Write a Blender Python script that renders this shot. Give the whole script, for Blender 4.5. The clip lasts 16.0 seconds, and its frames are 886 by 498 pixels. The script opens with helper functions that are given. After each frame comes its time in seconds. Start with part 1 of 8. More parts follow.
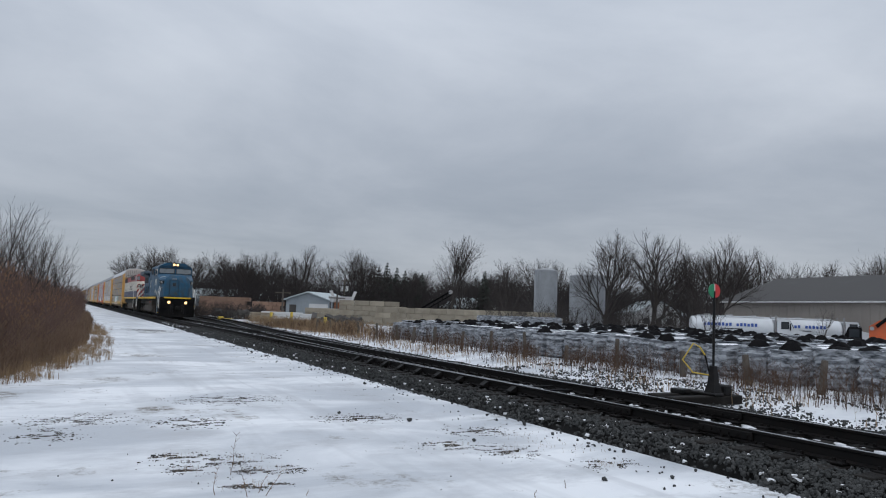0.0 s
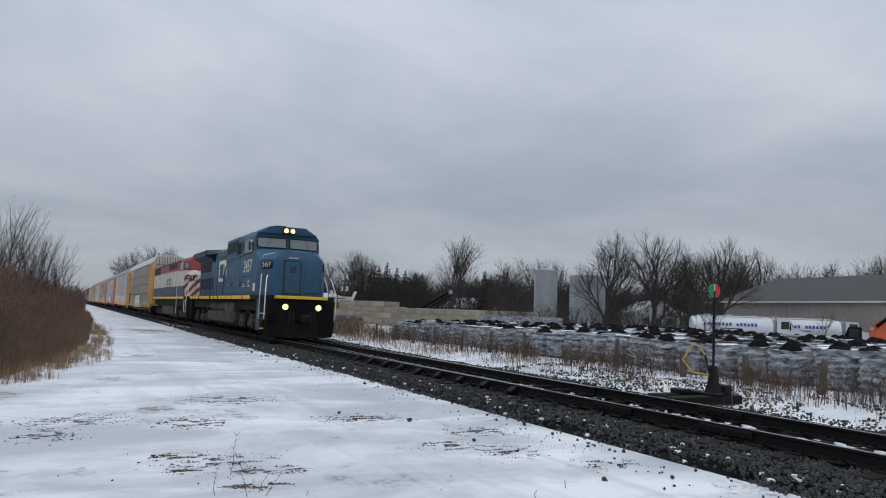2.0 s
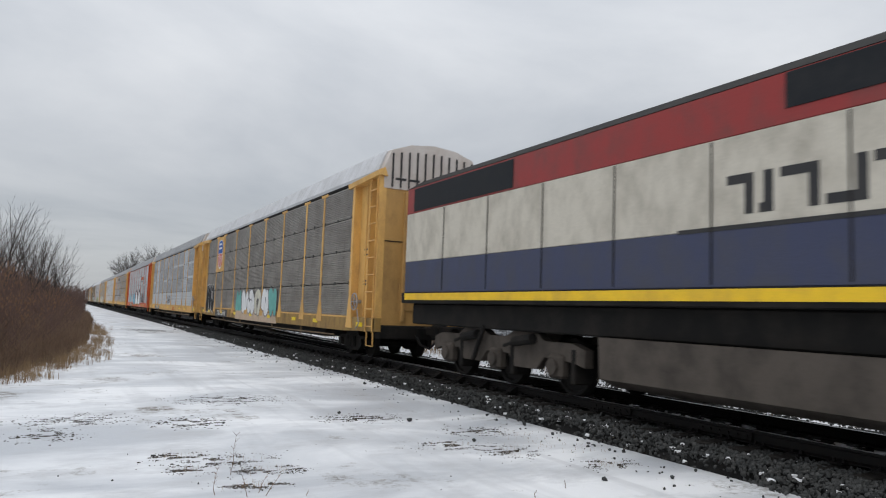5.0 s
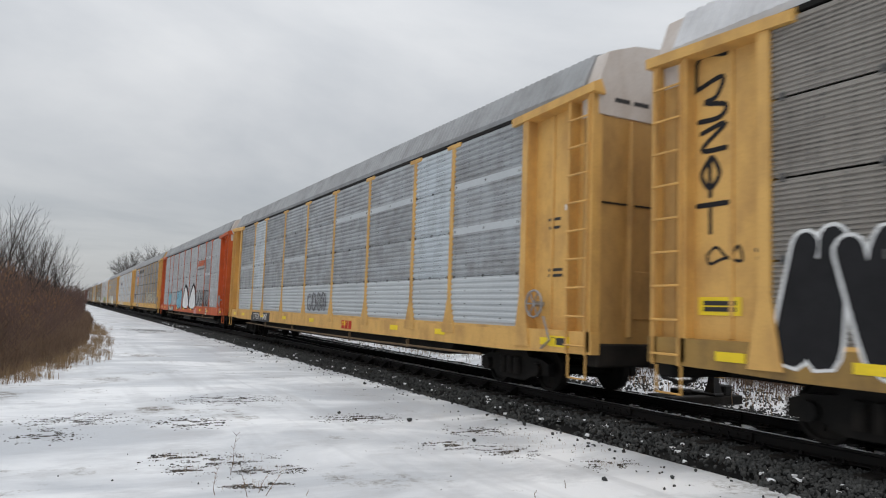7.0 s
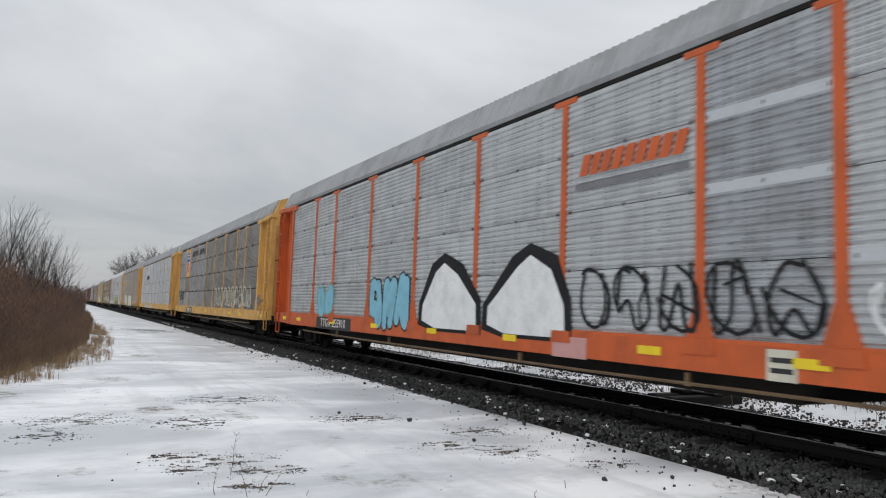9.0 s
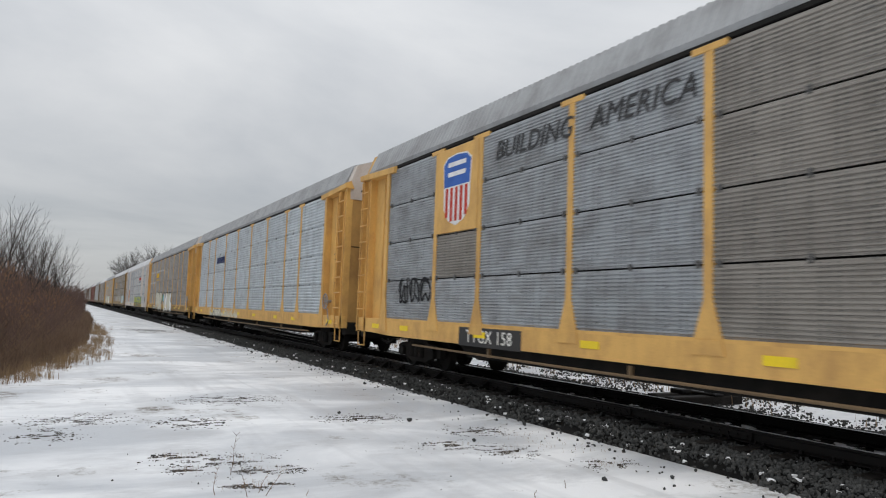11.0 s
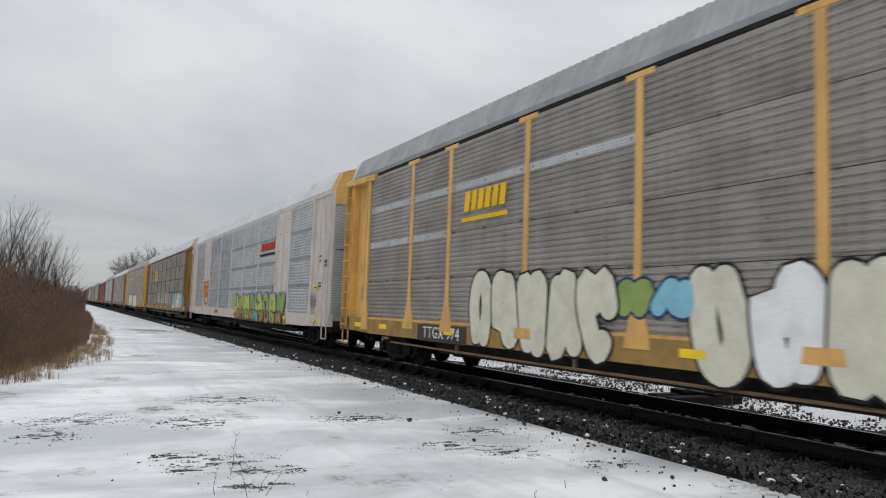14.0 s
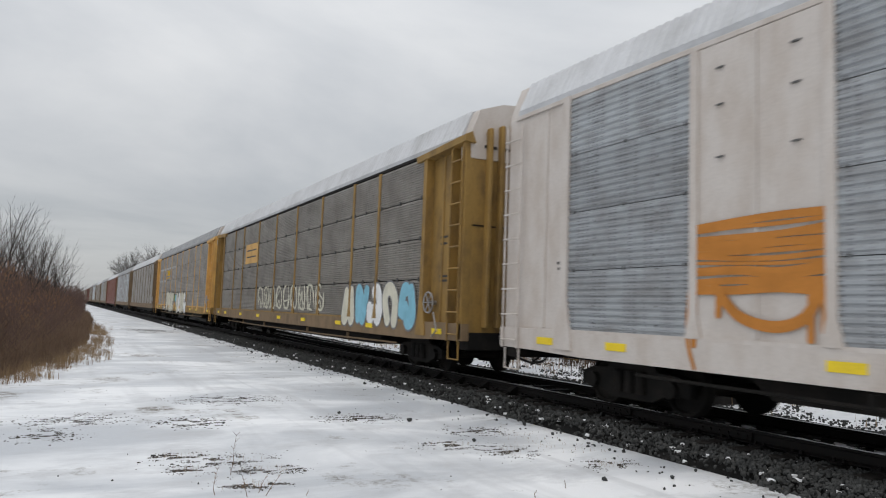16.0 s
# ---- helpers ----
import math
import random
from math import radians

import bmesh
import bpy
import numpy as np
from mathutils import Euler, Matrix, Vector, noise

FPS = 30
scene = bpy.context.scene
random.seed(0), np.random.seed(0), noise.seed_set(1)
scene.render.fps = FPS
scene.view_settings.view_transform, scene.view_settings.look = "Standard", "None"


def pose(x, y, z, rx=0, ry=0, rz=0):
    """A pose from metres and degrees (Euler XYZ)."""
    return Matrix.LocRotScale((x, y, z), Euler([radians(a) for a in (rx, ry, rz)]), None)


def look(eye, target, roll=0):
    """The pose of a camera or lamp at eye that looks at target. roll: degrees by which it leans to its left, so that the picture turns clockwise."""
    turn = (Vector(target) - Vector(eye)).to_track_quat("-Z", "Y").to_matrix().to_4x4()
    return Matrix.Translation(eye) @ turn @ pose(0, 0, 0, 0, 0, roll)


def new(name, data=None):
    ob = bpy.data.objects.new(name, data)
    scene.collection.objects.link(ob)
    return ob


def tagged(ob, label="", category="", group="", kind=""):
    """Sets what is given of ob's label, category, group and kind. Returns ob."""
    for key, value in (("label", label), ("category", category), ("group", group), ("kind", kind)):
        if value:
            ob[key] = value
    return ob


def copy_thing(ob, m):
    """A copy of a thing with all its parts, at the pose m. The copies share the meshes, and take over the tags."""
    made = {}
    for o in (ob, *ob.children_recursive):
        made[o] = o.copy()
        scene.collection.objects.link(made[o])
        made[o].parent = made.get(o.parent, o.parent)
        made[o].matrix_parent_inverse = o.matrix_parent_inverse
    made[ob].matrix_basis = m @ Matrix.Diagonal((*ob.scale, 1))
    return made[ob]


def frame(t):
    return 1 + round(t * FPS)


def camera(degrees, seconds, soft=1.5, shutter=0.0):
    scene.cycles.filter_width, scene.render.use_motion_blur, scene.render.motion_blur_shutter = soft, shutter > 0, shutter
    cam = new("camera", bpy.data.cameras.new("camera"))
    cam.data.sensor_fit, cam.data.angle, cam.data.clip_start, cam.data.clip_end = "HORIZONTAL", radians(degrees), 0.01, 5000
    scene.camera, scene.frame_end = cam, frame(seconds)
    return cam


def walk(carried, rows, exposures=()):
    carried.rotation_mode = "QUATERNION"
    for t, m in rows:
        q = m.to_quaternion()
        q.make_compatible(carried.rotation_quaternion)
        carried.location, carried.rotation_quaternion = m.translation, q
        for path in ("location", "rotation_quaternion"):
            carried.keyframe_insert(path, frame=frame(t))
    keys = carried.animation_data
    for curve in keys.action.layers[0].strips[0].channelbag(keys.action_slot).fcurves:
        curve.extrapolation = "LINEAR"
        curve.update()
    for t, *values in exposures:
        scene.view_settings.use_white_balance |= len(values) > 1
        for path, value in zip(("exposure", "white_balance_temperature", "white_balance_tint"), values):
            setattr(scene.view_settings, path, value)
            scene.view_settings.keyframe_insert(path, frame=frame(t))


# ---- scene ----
EYE = (0.0, 0.0, 1.414)
YAW, PITCH, ROLL = radians(27.79), radians(5.058), 2.097
AIM = (math.sin(YAW) * math.cos(PITCH), math.cos(YAW) * math.cos(PITCH), EYE[2] + math.sin(PITCH))
cam = camera(63.84, 16.0, soft=1.1, shutter=0.13)
walk(cam, [(0, look(EYE, AIM, ROLL)), (16, look(EYE, AIM, ROLL))],
     exposures=[(0, -0.08, 6200, 10), (2.6, -0.08, 6200, 10), (3.1, 0.0, 6250, 10), (3.5, 0.13, 6500, 10), (4.2, 0.18, 6600, 10), (6.3, 0.20, 6800, 10), (16, 0.18, 6850, 10)])

TRACK_X = 8.989      # centre line of the main track; rail tops at z = 0
SPEED = 19.1         # metres a second towards -y
GAUGE = 1.505        # rail head centre to rail head centre


# ---- world and sun ----
def overcast_world():
    w = bpy.data.worlds.new("overcast")
    scene.world = w
    w.use_nodes = True
    nt = w.node_tree
    N, L = nt.nodes, nt.links
    N.clear()
    out = N.new("ShaderNodeOutputWorld")
    bg = N.new("ShaderNodeBackground")
    sky = N.new("ShaderNodeTexSky")
    sky.sky_type, sky.sun_disc = "NISHITA", False
    sky.sun_elevation, sky.sun_rotation = radians(38), radians(150)
    skyl = N.new("ShaderNodeMix")
    skyl.data_type, skyl.blend_type = "RGBA", "MULTIPLY"
    skyl.inputs[0].default_value = 1
    L.new(sky.outputs[0], skyl.inputs[6])
    skyl.inputs[7].default_value = (0.1, 0.1, 0.1, 1)
    tc = N.new("ShaderNodeTexCoord")
    sep = N.new("ShaderNodeSeparateXYZ")
    L.new(tc.outputs["Generated"], sep.inputs[0])

    def m(op, a, b=None):
        n = N.new("ShaderNodeMath")
        n.operation = op
        for i, v in enumerate((a, b)):
            if v is None:
                continue
            if isinstance(v, (int, float)):
                n.inputs[i].default_value = v
            else:
                L.new(v, n.inputs[i])
        return n.outputs[0]
    z = m("MAXIMUM", sep.outputs[2], 0.0)
    den = m("ADD", z, 0.16)
    comb = N.new("ShaderNodeCombineXYZ")
    L.new(m("DIVIDE", sep.outputs[0], den), comb.inputs[0])
    L.new(m("DIVIDE", sep.outputs[1], den), comb.inputs[1])
    no = N.new("ShaderNodeTexNoise")
    no.inputs["Scale"].default_value, no.inputs["Detail"].default_value = 0.62, 8
    no.inputs["Roughness"].default_value, no.inputs["Distortion"].default_value = 0.56, 0.3
    L.new(comb.outputs[0], no.inputs["Vector"])
    ramp = N.new("ShaderNodeValToRGB")
    ramp.color_ramp.interpolation = "B_SPLINE"
    e = ramp.color_ramp.elements
    e[0].position, e[0].color = 0.3, (0.37, 0.405, 0.455, 1)
    e[1].position, e[1].color = 0.72, (0.64, 0.665, 0.70, 1)
    mid = e.new(0.5)
    mid.color = (0.485, 0.515, 0.56, 1)
    L.new(no.outputs["Fac"], ramp.inputs[0])
    # an overcast dome is brighter towards the zenith
    grad = m("ADD", m("MULTIPLY", m("POWER", z, 1.1), 1.35), 0.78)
    mul = N.new("ShaderNodeVectorMath")
    mul.operation = "SCALE"
    L.new(ramp.outputs[0], mul.inputs[0])
    L.new(grad, mul.inputs["Scale"])
    mix = N.new("ShaderNodeMix")
    mix.data_type = "RGBA"
    mix.inputs[0].default_value = 0.93
    L.new(skyl.outputs[2], mix.inputs[6])
    L.new(mul.outputs[0], mix.inputs[7])
    L.new(mix.outputs[2], bg.inputs[0])
    bg.inputs[1].default_value = 1.0
    L.new(bg.outputs[0], out.inputs[0])


overcast_world()
sun = new("sun", bpy.data.lights.new("sun", "SUN"))
sun.data.energy, sun.data.angle, sun.data.color = 0.6, radians(40), (1.0, 0.97, 0.93)
sun.matrix_world = look((0, 0, 60), (22, 26, 0))


# ---- materials ----
def nodes_of(name):
    ma = bpy.data.materials.new(name)
    ma.use_nodes = True
    nt = ma.node_tree
    return ma, nt, nt.nodes["Principled BSDF"]


def weathered(name, base, rough=0.6, metal=0.0, dirt_or_shade=(0.08, 0.07, 0.06), dirt_or_shade_amount=0.35, scale=1.2, grain=40.0,
              bump=0.15, streak=0.0, jitter=0.08, spec=0.4, slots=False):
    """A painted, metal, wooden or stone surface: base colour, dirt in large patches or vertical streaks (on the bags
    also crease shade), fine grain and relief.
    """
    ma, nt, bs = nodes_of(name)
    N, L = nt.nodes, nt.links
    tc = N.new("ShaderNodeTexCoord")
    oi = N.new("ShaderNodeObjectInfo")
    geo = N.new("ShaderNodeNewGeometry")
    off = N.new("ShaderNodeVectorMath")
    off.operation = "ADD"
    rnd = N.new("ShaderNodeVectorMath")
    rnd.operation = "SCALE"
    cx = N.new("ShaderNodeCombineXYZ")
    for i in range(3):
        L.new(oi.outputs["Random"], cx.inputs[i])
    L.new(cx.outputs[0], rnd.inputs[0])
    rnd.inputs["Scale"].default_value = 37.0
    L.new(tc.outputs["Object"], off.inputs[0])
    L.new(rnd.outputs[0], off.inputs[1])
    mp = N.new("ShaderNodeMapping")
    mp.inputs["Scale"].default_value = (1, 1, 1.0 - 0.9 * streak)
    L.new(off.outputs[0], mp.inputs[0])
    n1 = N.new("ShaderNodeTexNoise")
    n1.inputs["Scale"].default_value, n1.inputs["Detail"].default_value, n1.inputs["Roughness"].default_value = scale * (1 + 3 * streak), 6, 0.62
    L.new(mp.outputs[0], n1.inputs["Vector"])
    r1 = N.new("ShaderNodeMapRange")
    r1.inputs["From Min"].default_value, r1.inputs["From Max"].default_value = 0.42, 0.78
    L.new(n1.outputs["Fac"], r1.inputs[0])
    ml = N.new("ShaderNodeMath")
    ml.operation = "MULTIPLY"
    L.new(r1.outputs[0], ml.inputs[0])
    ml.inputs[1].default_value = dirt_or_shade_amount * 1.6
    n2 = N.new("ShaderNodeTexNoise")
    n2.inputs["Scale"].default_value, n2.inputs["Detail"].default_value = grain, 3
    L.new(off.outputs[0], n2.inputs["Vector"])
    mixd = N.new("ShaderNodeMix")
    mixd.data_type = "RGBA"
    L.new(ml.outputs[0], mixd.inputs[0])
    mixd.inputs[6].default_value, mixd.inputs[7].default_value = (*base, 1), (*dirt_or_shade, 1)
    hs = N.new("ShaderNodeHueSaturation")
    val = N.new("ShaderNodeMath")
    val.operation = "MULTIPLY_ADD"
    sm = N.new("ShaderNodeMath")
    sm.operation = "ADD"
    L.new(oi.outputs["Random"], sm.inputs[0])
    L.new(geo.outputs["Random Per Island"], sm.inputs[1])
    L.new(sm.outputs[0], val.inputs[0])
    val.inputs[1].default_value, val.inputs[2].default_value = jitter * 1.5, 1.0 - jitter * 1.5
    g2 = N.new("ShaderNodeMath")
    g2.operation = "MULTIPLY_ADD"
    L.new(n2.outputs["Fac"], g2.inputs[0])
    g2.inputs[1].default_value, g2.inputs[2].default_value = 0.3, 0.85
    v2 = N.new("ShaderNodeMath")
    v2.operation = "MULTIPLY"
    L.new(val.outputs[0], v2.inputs[0])
    L.new(g2.outputs[0], v2.inputs[1])
    L.new(v2.outputs[0], hs.inputs["Value"])
    L.new(mixd.outputs[2], hs.inputs["Color"])
    L.new(hs.outputs[0], bs.inputs["Base Color"])
    if slots:
        # short punched slots in rows, in bands along the sheet
        sp = N.new("ShaderNodeSeparateXYZ")
        L.new(tc.outputs["Object"], sp.inputs[0])

        def op(kind, p, q):
            n = N.new("ShaderNodeMath")
            n.operation = kind
            for i, v in enumerate((p, q)):
                if isinstance(v, (int, float)):
                    n.inputs[i].default_value = v
                else:
                    L.new(v, n.inputs[i])
            return n.outputs[0]
        row = op("GREATER_THAN", op("SINE", op("MULTIPLY", sp.outputs[2], 2 * math.pi / 0.053), 0), 0.55)
        col = op("GREATER_THAN", op("SINE", op("MULTIPLY", sp.outputs[1], 2 * math.pi / 0.11), 0), -0.1)
        nb = N.new("ShaderNodeTexNoise")
        nb.noise_dimensions = "1D"
        nb.inputs["Scale"].default_value = 2.6
        L.new(op("ADD", sp.outputs[1], op("MULTIPLY", oi.outputs["Random"], 9.0)), nb.inputs["W"])
        band = op("GREATER_THAN", nb.outputs["Fac"], 0.5)
        mk = op("MULTIPLY", op("MULTIPLY", row, col), op("MULTIPLY", band, 0.6))
        dk = N.new("ShaderNodeMix")
        dk.data_type = "RGBA"
        L.new(mk, dk.inputs[0])
        L.new(hs.outputs[0], dk.inputs[6])
        dk.inputs[7].default_value = (0.06, 0.06, 0.06, 1)
        L.new(dk.outputs[2], bs.inputs["Base Color"])
    rr = N.new("ShaderNodeMath")
    rr.operation = "MULTIPLY_ADD"
    L.new(n1.outputs["Fac"], rr.inputs[0])
    rr.inputs[1].default_value, rr.inputs[2].default_value = 0.3, rough - 0.15
    L.new(rr.outputs[0], bs.inputs["Roughness"])
    bs.inputs["Metallic"].default_value = metal
    bs.inputs["Specular IOR Level"].default_value = spec
    if bump:
        bu = N.new("ShaderNodeBump")
        bu.inputs["Strength"].default_value, bu.inputs["Distance"].default_value = bump, 0.02
        L.new(n2.outputs["Fac"], bu.inputs["Height"])
        L.new(bu.outputs[0], bs.inputs["Normal"])
    return ma


def glow(name, color, strength):
    ma, nt, bs = nodes_of(name)
    bs.inputs["Base Color"].default_value = (*color, 1)
    bs.inputs["Emission Color"].default_value = (*color, 1)
    bs.inputs["Emission Strength"].default_value = strength
    return ma


def glass(name, tint, rough=0.08):
    ma, nt, bs = nodes_of(name)
    bs.inputs["Base Color"].default_value = (*tint, 1)
    bs.inputs["Roughness"].default_value = rough
    bs.inputs["Specular IOR Level"].default_value = 0.6
    return ma


def snow_ground():
    """Trodden snow with wind streaks, ice, thin places where earth and dead grass show, and bare soil patches."""
    ma, nt, bs = nodes_of("snow_ground")
    N, L = nt.nodes, nt.links
    tc = N.new("ShaderNodeTexCoord")

    def noise_(scale, detail, rough, sx=1, sy=1, dist=0.0):
        mp = N.new("ShaderNodeMapping")
        mp.inputs["Scale"].default_value = (sx, sy, 1)
        L.new(tc.outputs["Object"], mp.inputs[0])
        n = N.new("ShaderNodeTexNoise")
        n.inputs["Scale"].default_value, n.inputs["Detail"].default_value = scale, detail
        n.inputs["Roughness"].default_value, n.inputs["Distortion"].default_value = rough, dist
        L.new(mp.outputs[0], n.inputs["Vector"])
        return n.outputs["Fac"]

    def ramp(f, a, b, lo=0.0, hi=1.0):
        r = N.new("ShaderNodeMapRange")
        r.inputs["From Min"].default_value, r.inputs["From Max"].default_value = a, b
        r.inputs["To Min"].default_value, r.inputs["To Max"].default_value = lo, hi
        L.new(f, r.inputs[0])
        return r.outputs[0]

    def mix(f, a, b):
        n = N.new("ShaderNodeMix")
        n.data_type = "RGBA"
        L.new(f, n.inputs[0])
        for i, c in ((6, a), (7, b)):
            if isinstance(c, tuple):
                n.inputs[i].default_value = (*c, 1)
            else:
                L.new(c, n.inputs[i])
        return n.outputs[2]

    def mul(a, b):
        n = N.new("ShaderNodeMath")
        n.operation = "MULTIPLY"
        L.new(a, n.inputs[0])
        L.new(b, n.inputs[1])
        return n.outputs[0]
    drift = noise_(0.28, 6, 0.6, 1.0, 1.9, 0.6)
    thin = noise_(0.75, 7, 0.66, 1.0, 1.5)
    patch = noise_(0.45, 8, 0.72)
    speck = noise_(9.0, 5, 0.75)
    fine = noise_(60.0, 3, 0.6)
    c = mix(ramp(drift, 0.38, 0.62), (0.47, 0.495, 0.53), (0.78, 0.795, 0.815))
    c = mix(ramp(thin, 0.50, 0.70, 0.0, 0.8), c, (0.44, 0.45, 0.47))
    track_ = noise_(1.0, 4, 0.5, 1.5, 0.10, 0.5)
    c = mix(ramp(track_, 0.56, 0.68, 0.0, 0.32), c, (0.40, 0.41, 0.43))
    soil = mix(speck, (0.05, 0.045, 0.035), (0.17, 0.14, 0.10))
    c = mix(mul(ramp(patch, 0.57, 0.66), ramp(speck, 0.44, 0.52)), c, soil)
    c = mix(ramp(speck, 0.705, 0.73, 0, 0.75), c, (0.06, 0.055, 0.05))
    L.new(c, bs.inputs["Base Color"])
    L.new(ramp(drift, 0.35, 0.65, 0.42, 0.8), bs.inputs["Roughness"])
    bs.inputs["Specular IOR Level"].default_value = 0.3
    b1 = N.new("ShaderNodeBump")
    b1.inputs["Strength"].default_value, b1.inputs["Distance"].default_value = 0.5, 0.06
    L.new(thin, b1.inputs["Height"])
    b2 = N.new("ShaderNodeBump")
    b2.inputs["Strength"].default_value, b2.inputs["Distance"].default_value = 0.35, 0.012
    L.new(fine, b2.inputs["Height"])
    L.new(b1.outputs[0], b2.inputs["Normal"])
    L.new(b2.outputs[0], bs.inputs["Normal"])
    return ma


M = {}
M["snow"] = snow_ground()
# bed nearly black: the shade in gaps between loose stones is in its colour
M["ballast"] = weathered("ballast", (0.010, 0.010, 0.010), 0.85, dirt_or_shade=(0.022, 0.021, 0.020), dirt_or_shade_amount=0.5, scale=7, grain=55, bump=0.5, jitter=0.25, spec=0.15)
M["stone"] = weathered("ballast_stone", (0.042, 0.044, 0.044), 0.75, dirt_or_shade=(0.10, 0.098, 0.094), dirt_or_shade_amount=0.45, scale=9, grain=90, bump=0.3, jitter=0.32, spec=0.15)
M["snow_clump"] = weathered("snow_clump", (0.84, 0.85, 0.88), 0.65, dirt_or_shade=(0.55, 0.56, 0.58), dirt_or_shade_amount=0.4, scale=5, grain=60, bump=0.2, jitter=0.04)
M["tie"] = weathered("creosote_tie", (0.013, 0.0115, 0.0105), 0.8, dirt_or_shade=(0.035, 0.032, 0.029), dirt_or_shade_amount=0.5, scale=4, grain=60, bump=0.4, jitter=0.15, spec=0.15)
M["rail"] = weathered("rail_steel", (0.008, 0.0075, 0.0075), 0.6, 0.1, dirt_or_shade=(0.017, 0.013, 0.011), dirt_or_shade_amount=0.4, scale=6, grain=80, bump=0.1, jitter=0.03, spec=0.15)
M["railtop"] = weathered("rail_running_face", (0.42, 0.43, 0.45), 0.3, 0.85, dirt_or_shade=(0.2, 0.2, 0.2), dirt_or_shade_amount=0.3, scale=3, bump=0.02, jitter=0.02)
M["plow_black"] = weathered("black_plow_paint", (0.007, 0.007, 0.0075), 0.8, dirt_or_shade=(0.022, 0.02, 0.018), dirt_or_shade_amount=0.4, scale=2, jitter=0.04, spec=0.06)
M["black_iron"] = weathered("black_iron", (0.014, 0.014, 0.015), 0.5, 0.2, dirt_or_shade=(0.04, 0.035, 0.03), dirt_or_shade_amount=0.35, scale=5, jitter=0.05, spec=0.15)


# ---- mesh building ----
class Build:
    """Collects vertices and faces and links them as one mesh object."""

    def __init__(self):
        self.v, self.f = [], []

    def add(self, vs, fs):
        o = len(self.v)
        self.v.extend(tuple(p) for p in vs)
        self.f.extend(tuple(i + o for i in f) for f in fs)
        return self

    def box(self, x0, x1, y0, y1, z0, z1, c=0.0, m=None):
        """A box; c: chamfer of all edges."""
        lo, hi = (x0, y0, z0), (x1, y1, z1)
        if c <= 0:
            vs = [Vector(((x0, x1)[i & 1], (y0, y1)[i >> 1 & 1], (z0, z1)[i >> 2 & 1])) for i in range(8)]
            fs = [(0, 2, 3, 1), (4, 5, 7, 6), (0, 1, 5, 4), (2, 6, 7, 3), (0, 4, 6, 2), (1, 3, 7, 5)]
        else:
            c = min(c, (x1 - x0) * 0.45, (y1 - y0) * 0.45, (z1 - z0) * 0.45)
            vs, idx = [], {}
            for i in range(8):
                s = [(i >> a) & 1 for a in range(3)]
                for a in range(3):
                    p = [(hi[b] - c if s[b] else lo[b] + c) for b in range(3)]
                    p[a] = hi[a] if s[a] else lo[a]
                    idx[(i, a)] = len(vs)
                    vs.append(Vector(p))
            fs = []
            ctr = Vector([(lo[a] + hi[a]) / 2 for a in range(3)])

            def put(ids):
                q = [vs[i] for i in ids]
                mid = sum(q, Vector()) / len(q)
                nrm = (q[1] - q[0]).cross(q[2] - q[0])
                fs.append(tuple(ids) if nrm.dot(mid - ctr) > 0 else tuple(reversed(ids)))
            for a in range(3):
                b, d = (a + 1) % 3, (a + 2) % 3
                for s in (0, 1):
                    base = s << a
                    put([idx[(base | (p << b) | (q << d), a)] for p, q in ((0, 0), (1, 0), (1, 1), (0, 1))])
                for p in (0, 1):
                    for q in (0, 1):
                        i0 = (p << b) | (q << d)
                        i1 = i0 | (1 << a)
                        put([idx[(i0, b)], idx[(i1, b)], idx[(i1, d)], idx[(i0, d)]])
            for i in range(8):
                put([idx[(i, 0)], idx[(i, 1)], idx[(i, 2)]])
        if m is not None:
            vs = [m @ p for p in vs]
        return self.add(vs, fs)

    def tube(self, pts, r, n=6, r1=None, cap=True):
        """A round bar along points; r to r1."""
        pts = [Vector(p) for p in pts]
        k = len(pts)
        vs, fs = [], []
        for i, p in enumerate(pts):
            d = (pts[min(i + 1, k - 1)] - pts[max(i - 1, 0)]).normalized()
            a = d.orthogonal().normalized() if i == 0 else (a - d * a.dot(d)).normalized()
            b = d.cross(a)
            rr = r if r1 is None else r + (r1 - r) * i / (k - 1)
            for j in range(n):
                t = 2 * math.pi * j / n
                vs.append(p + (a * math.cos(t) + b * math.sin(t)) * rr)
        for i in range(k - 1):
            for j in range(n):
                j2 = (j + 1) % n
                fs.append((i * n + j, i * n + j2, (i + 1) * n + j2, (i + 1) * n + j))
        if cap:
            fs.append(tuple(reversed(range(n))))
            fs.append(tuple(range((k - 1) * n, k * n)))
        return self.add(vs, fs)

    def prism(self, poly, axis, a0, a1):
        """A polygon extruded along an axis; poly holds the other two coordinates in x, y, z order."""
        def mk(p, a):
            q = list(p)
            q.insert("xyz".index(axis), a)
            return q
        n = len(poly)
        area = sum(poly[i][0] * poly[(i + 1) % n][1] - poly[(i + 1) % n][0] * poly[i][1] for i in range(n))
        if (area < 0) != (axis == "y"):
            poly = poly[::-1]
        vs = [mk(p, a0) for p in poly] + [mk(p, a1) for p in poly]
        fs = [tuple(reversed(range(n))), tuple(range(n, 2 * n))]
        fs += [(i, (i + 1) % n, n + (i + 1) % n, n + i) for i in range(n)]
        return self.add(vs, fs)

    def loft(self, rings, cap=True, closed=True):
        n = len(rings[0])
        vs = [p for r in rings for p in r]
        fs = []
        for i in range(len(rings) - 1):
            for j in range(n if closed else n - 1):
                j2 = (j + 1) % n
                fs.append((i * n + j, i * n + j2, (i + 1) * n + j2, (i + 1) * n + j))
        if cap:
            fs.append(tuple(reversed(range(n))))
            fs.append(tuple(range((len(rings) - 1) * n, len(rings) * n)))
        return self.add(vs, fs)

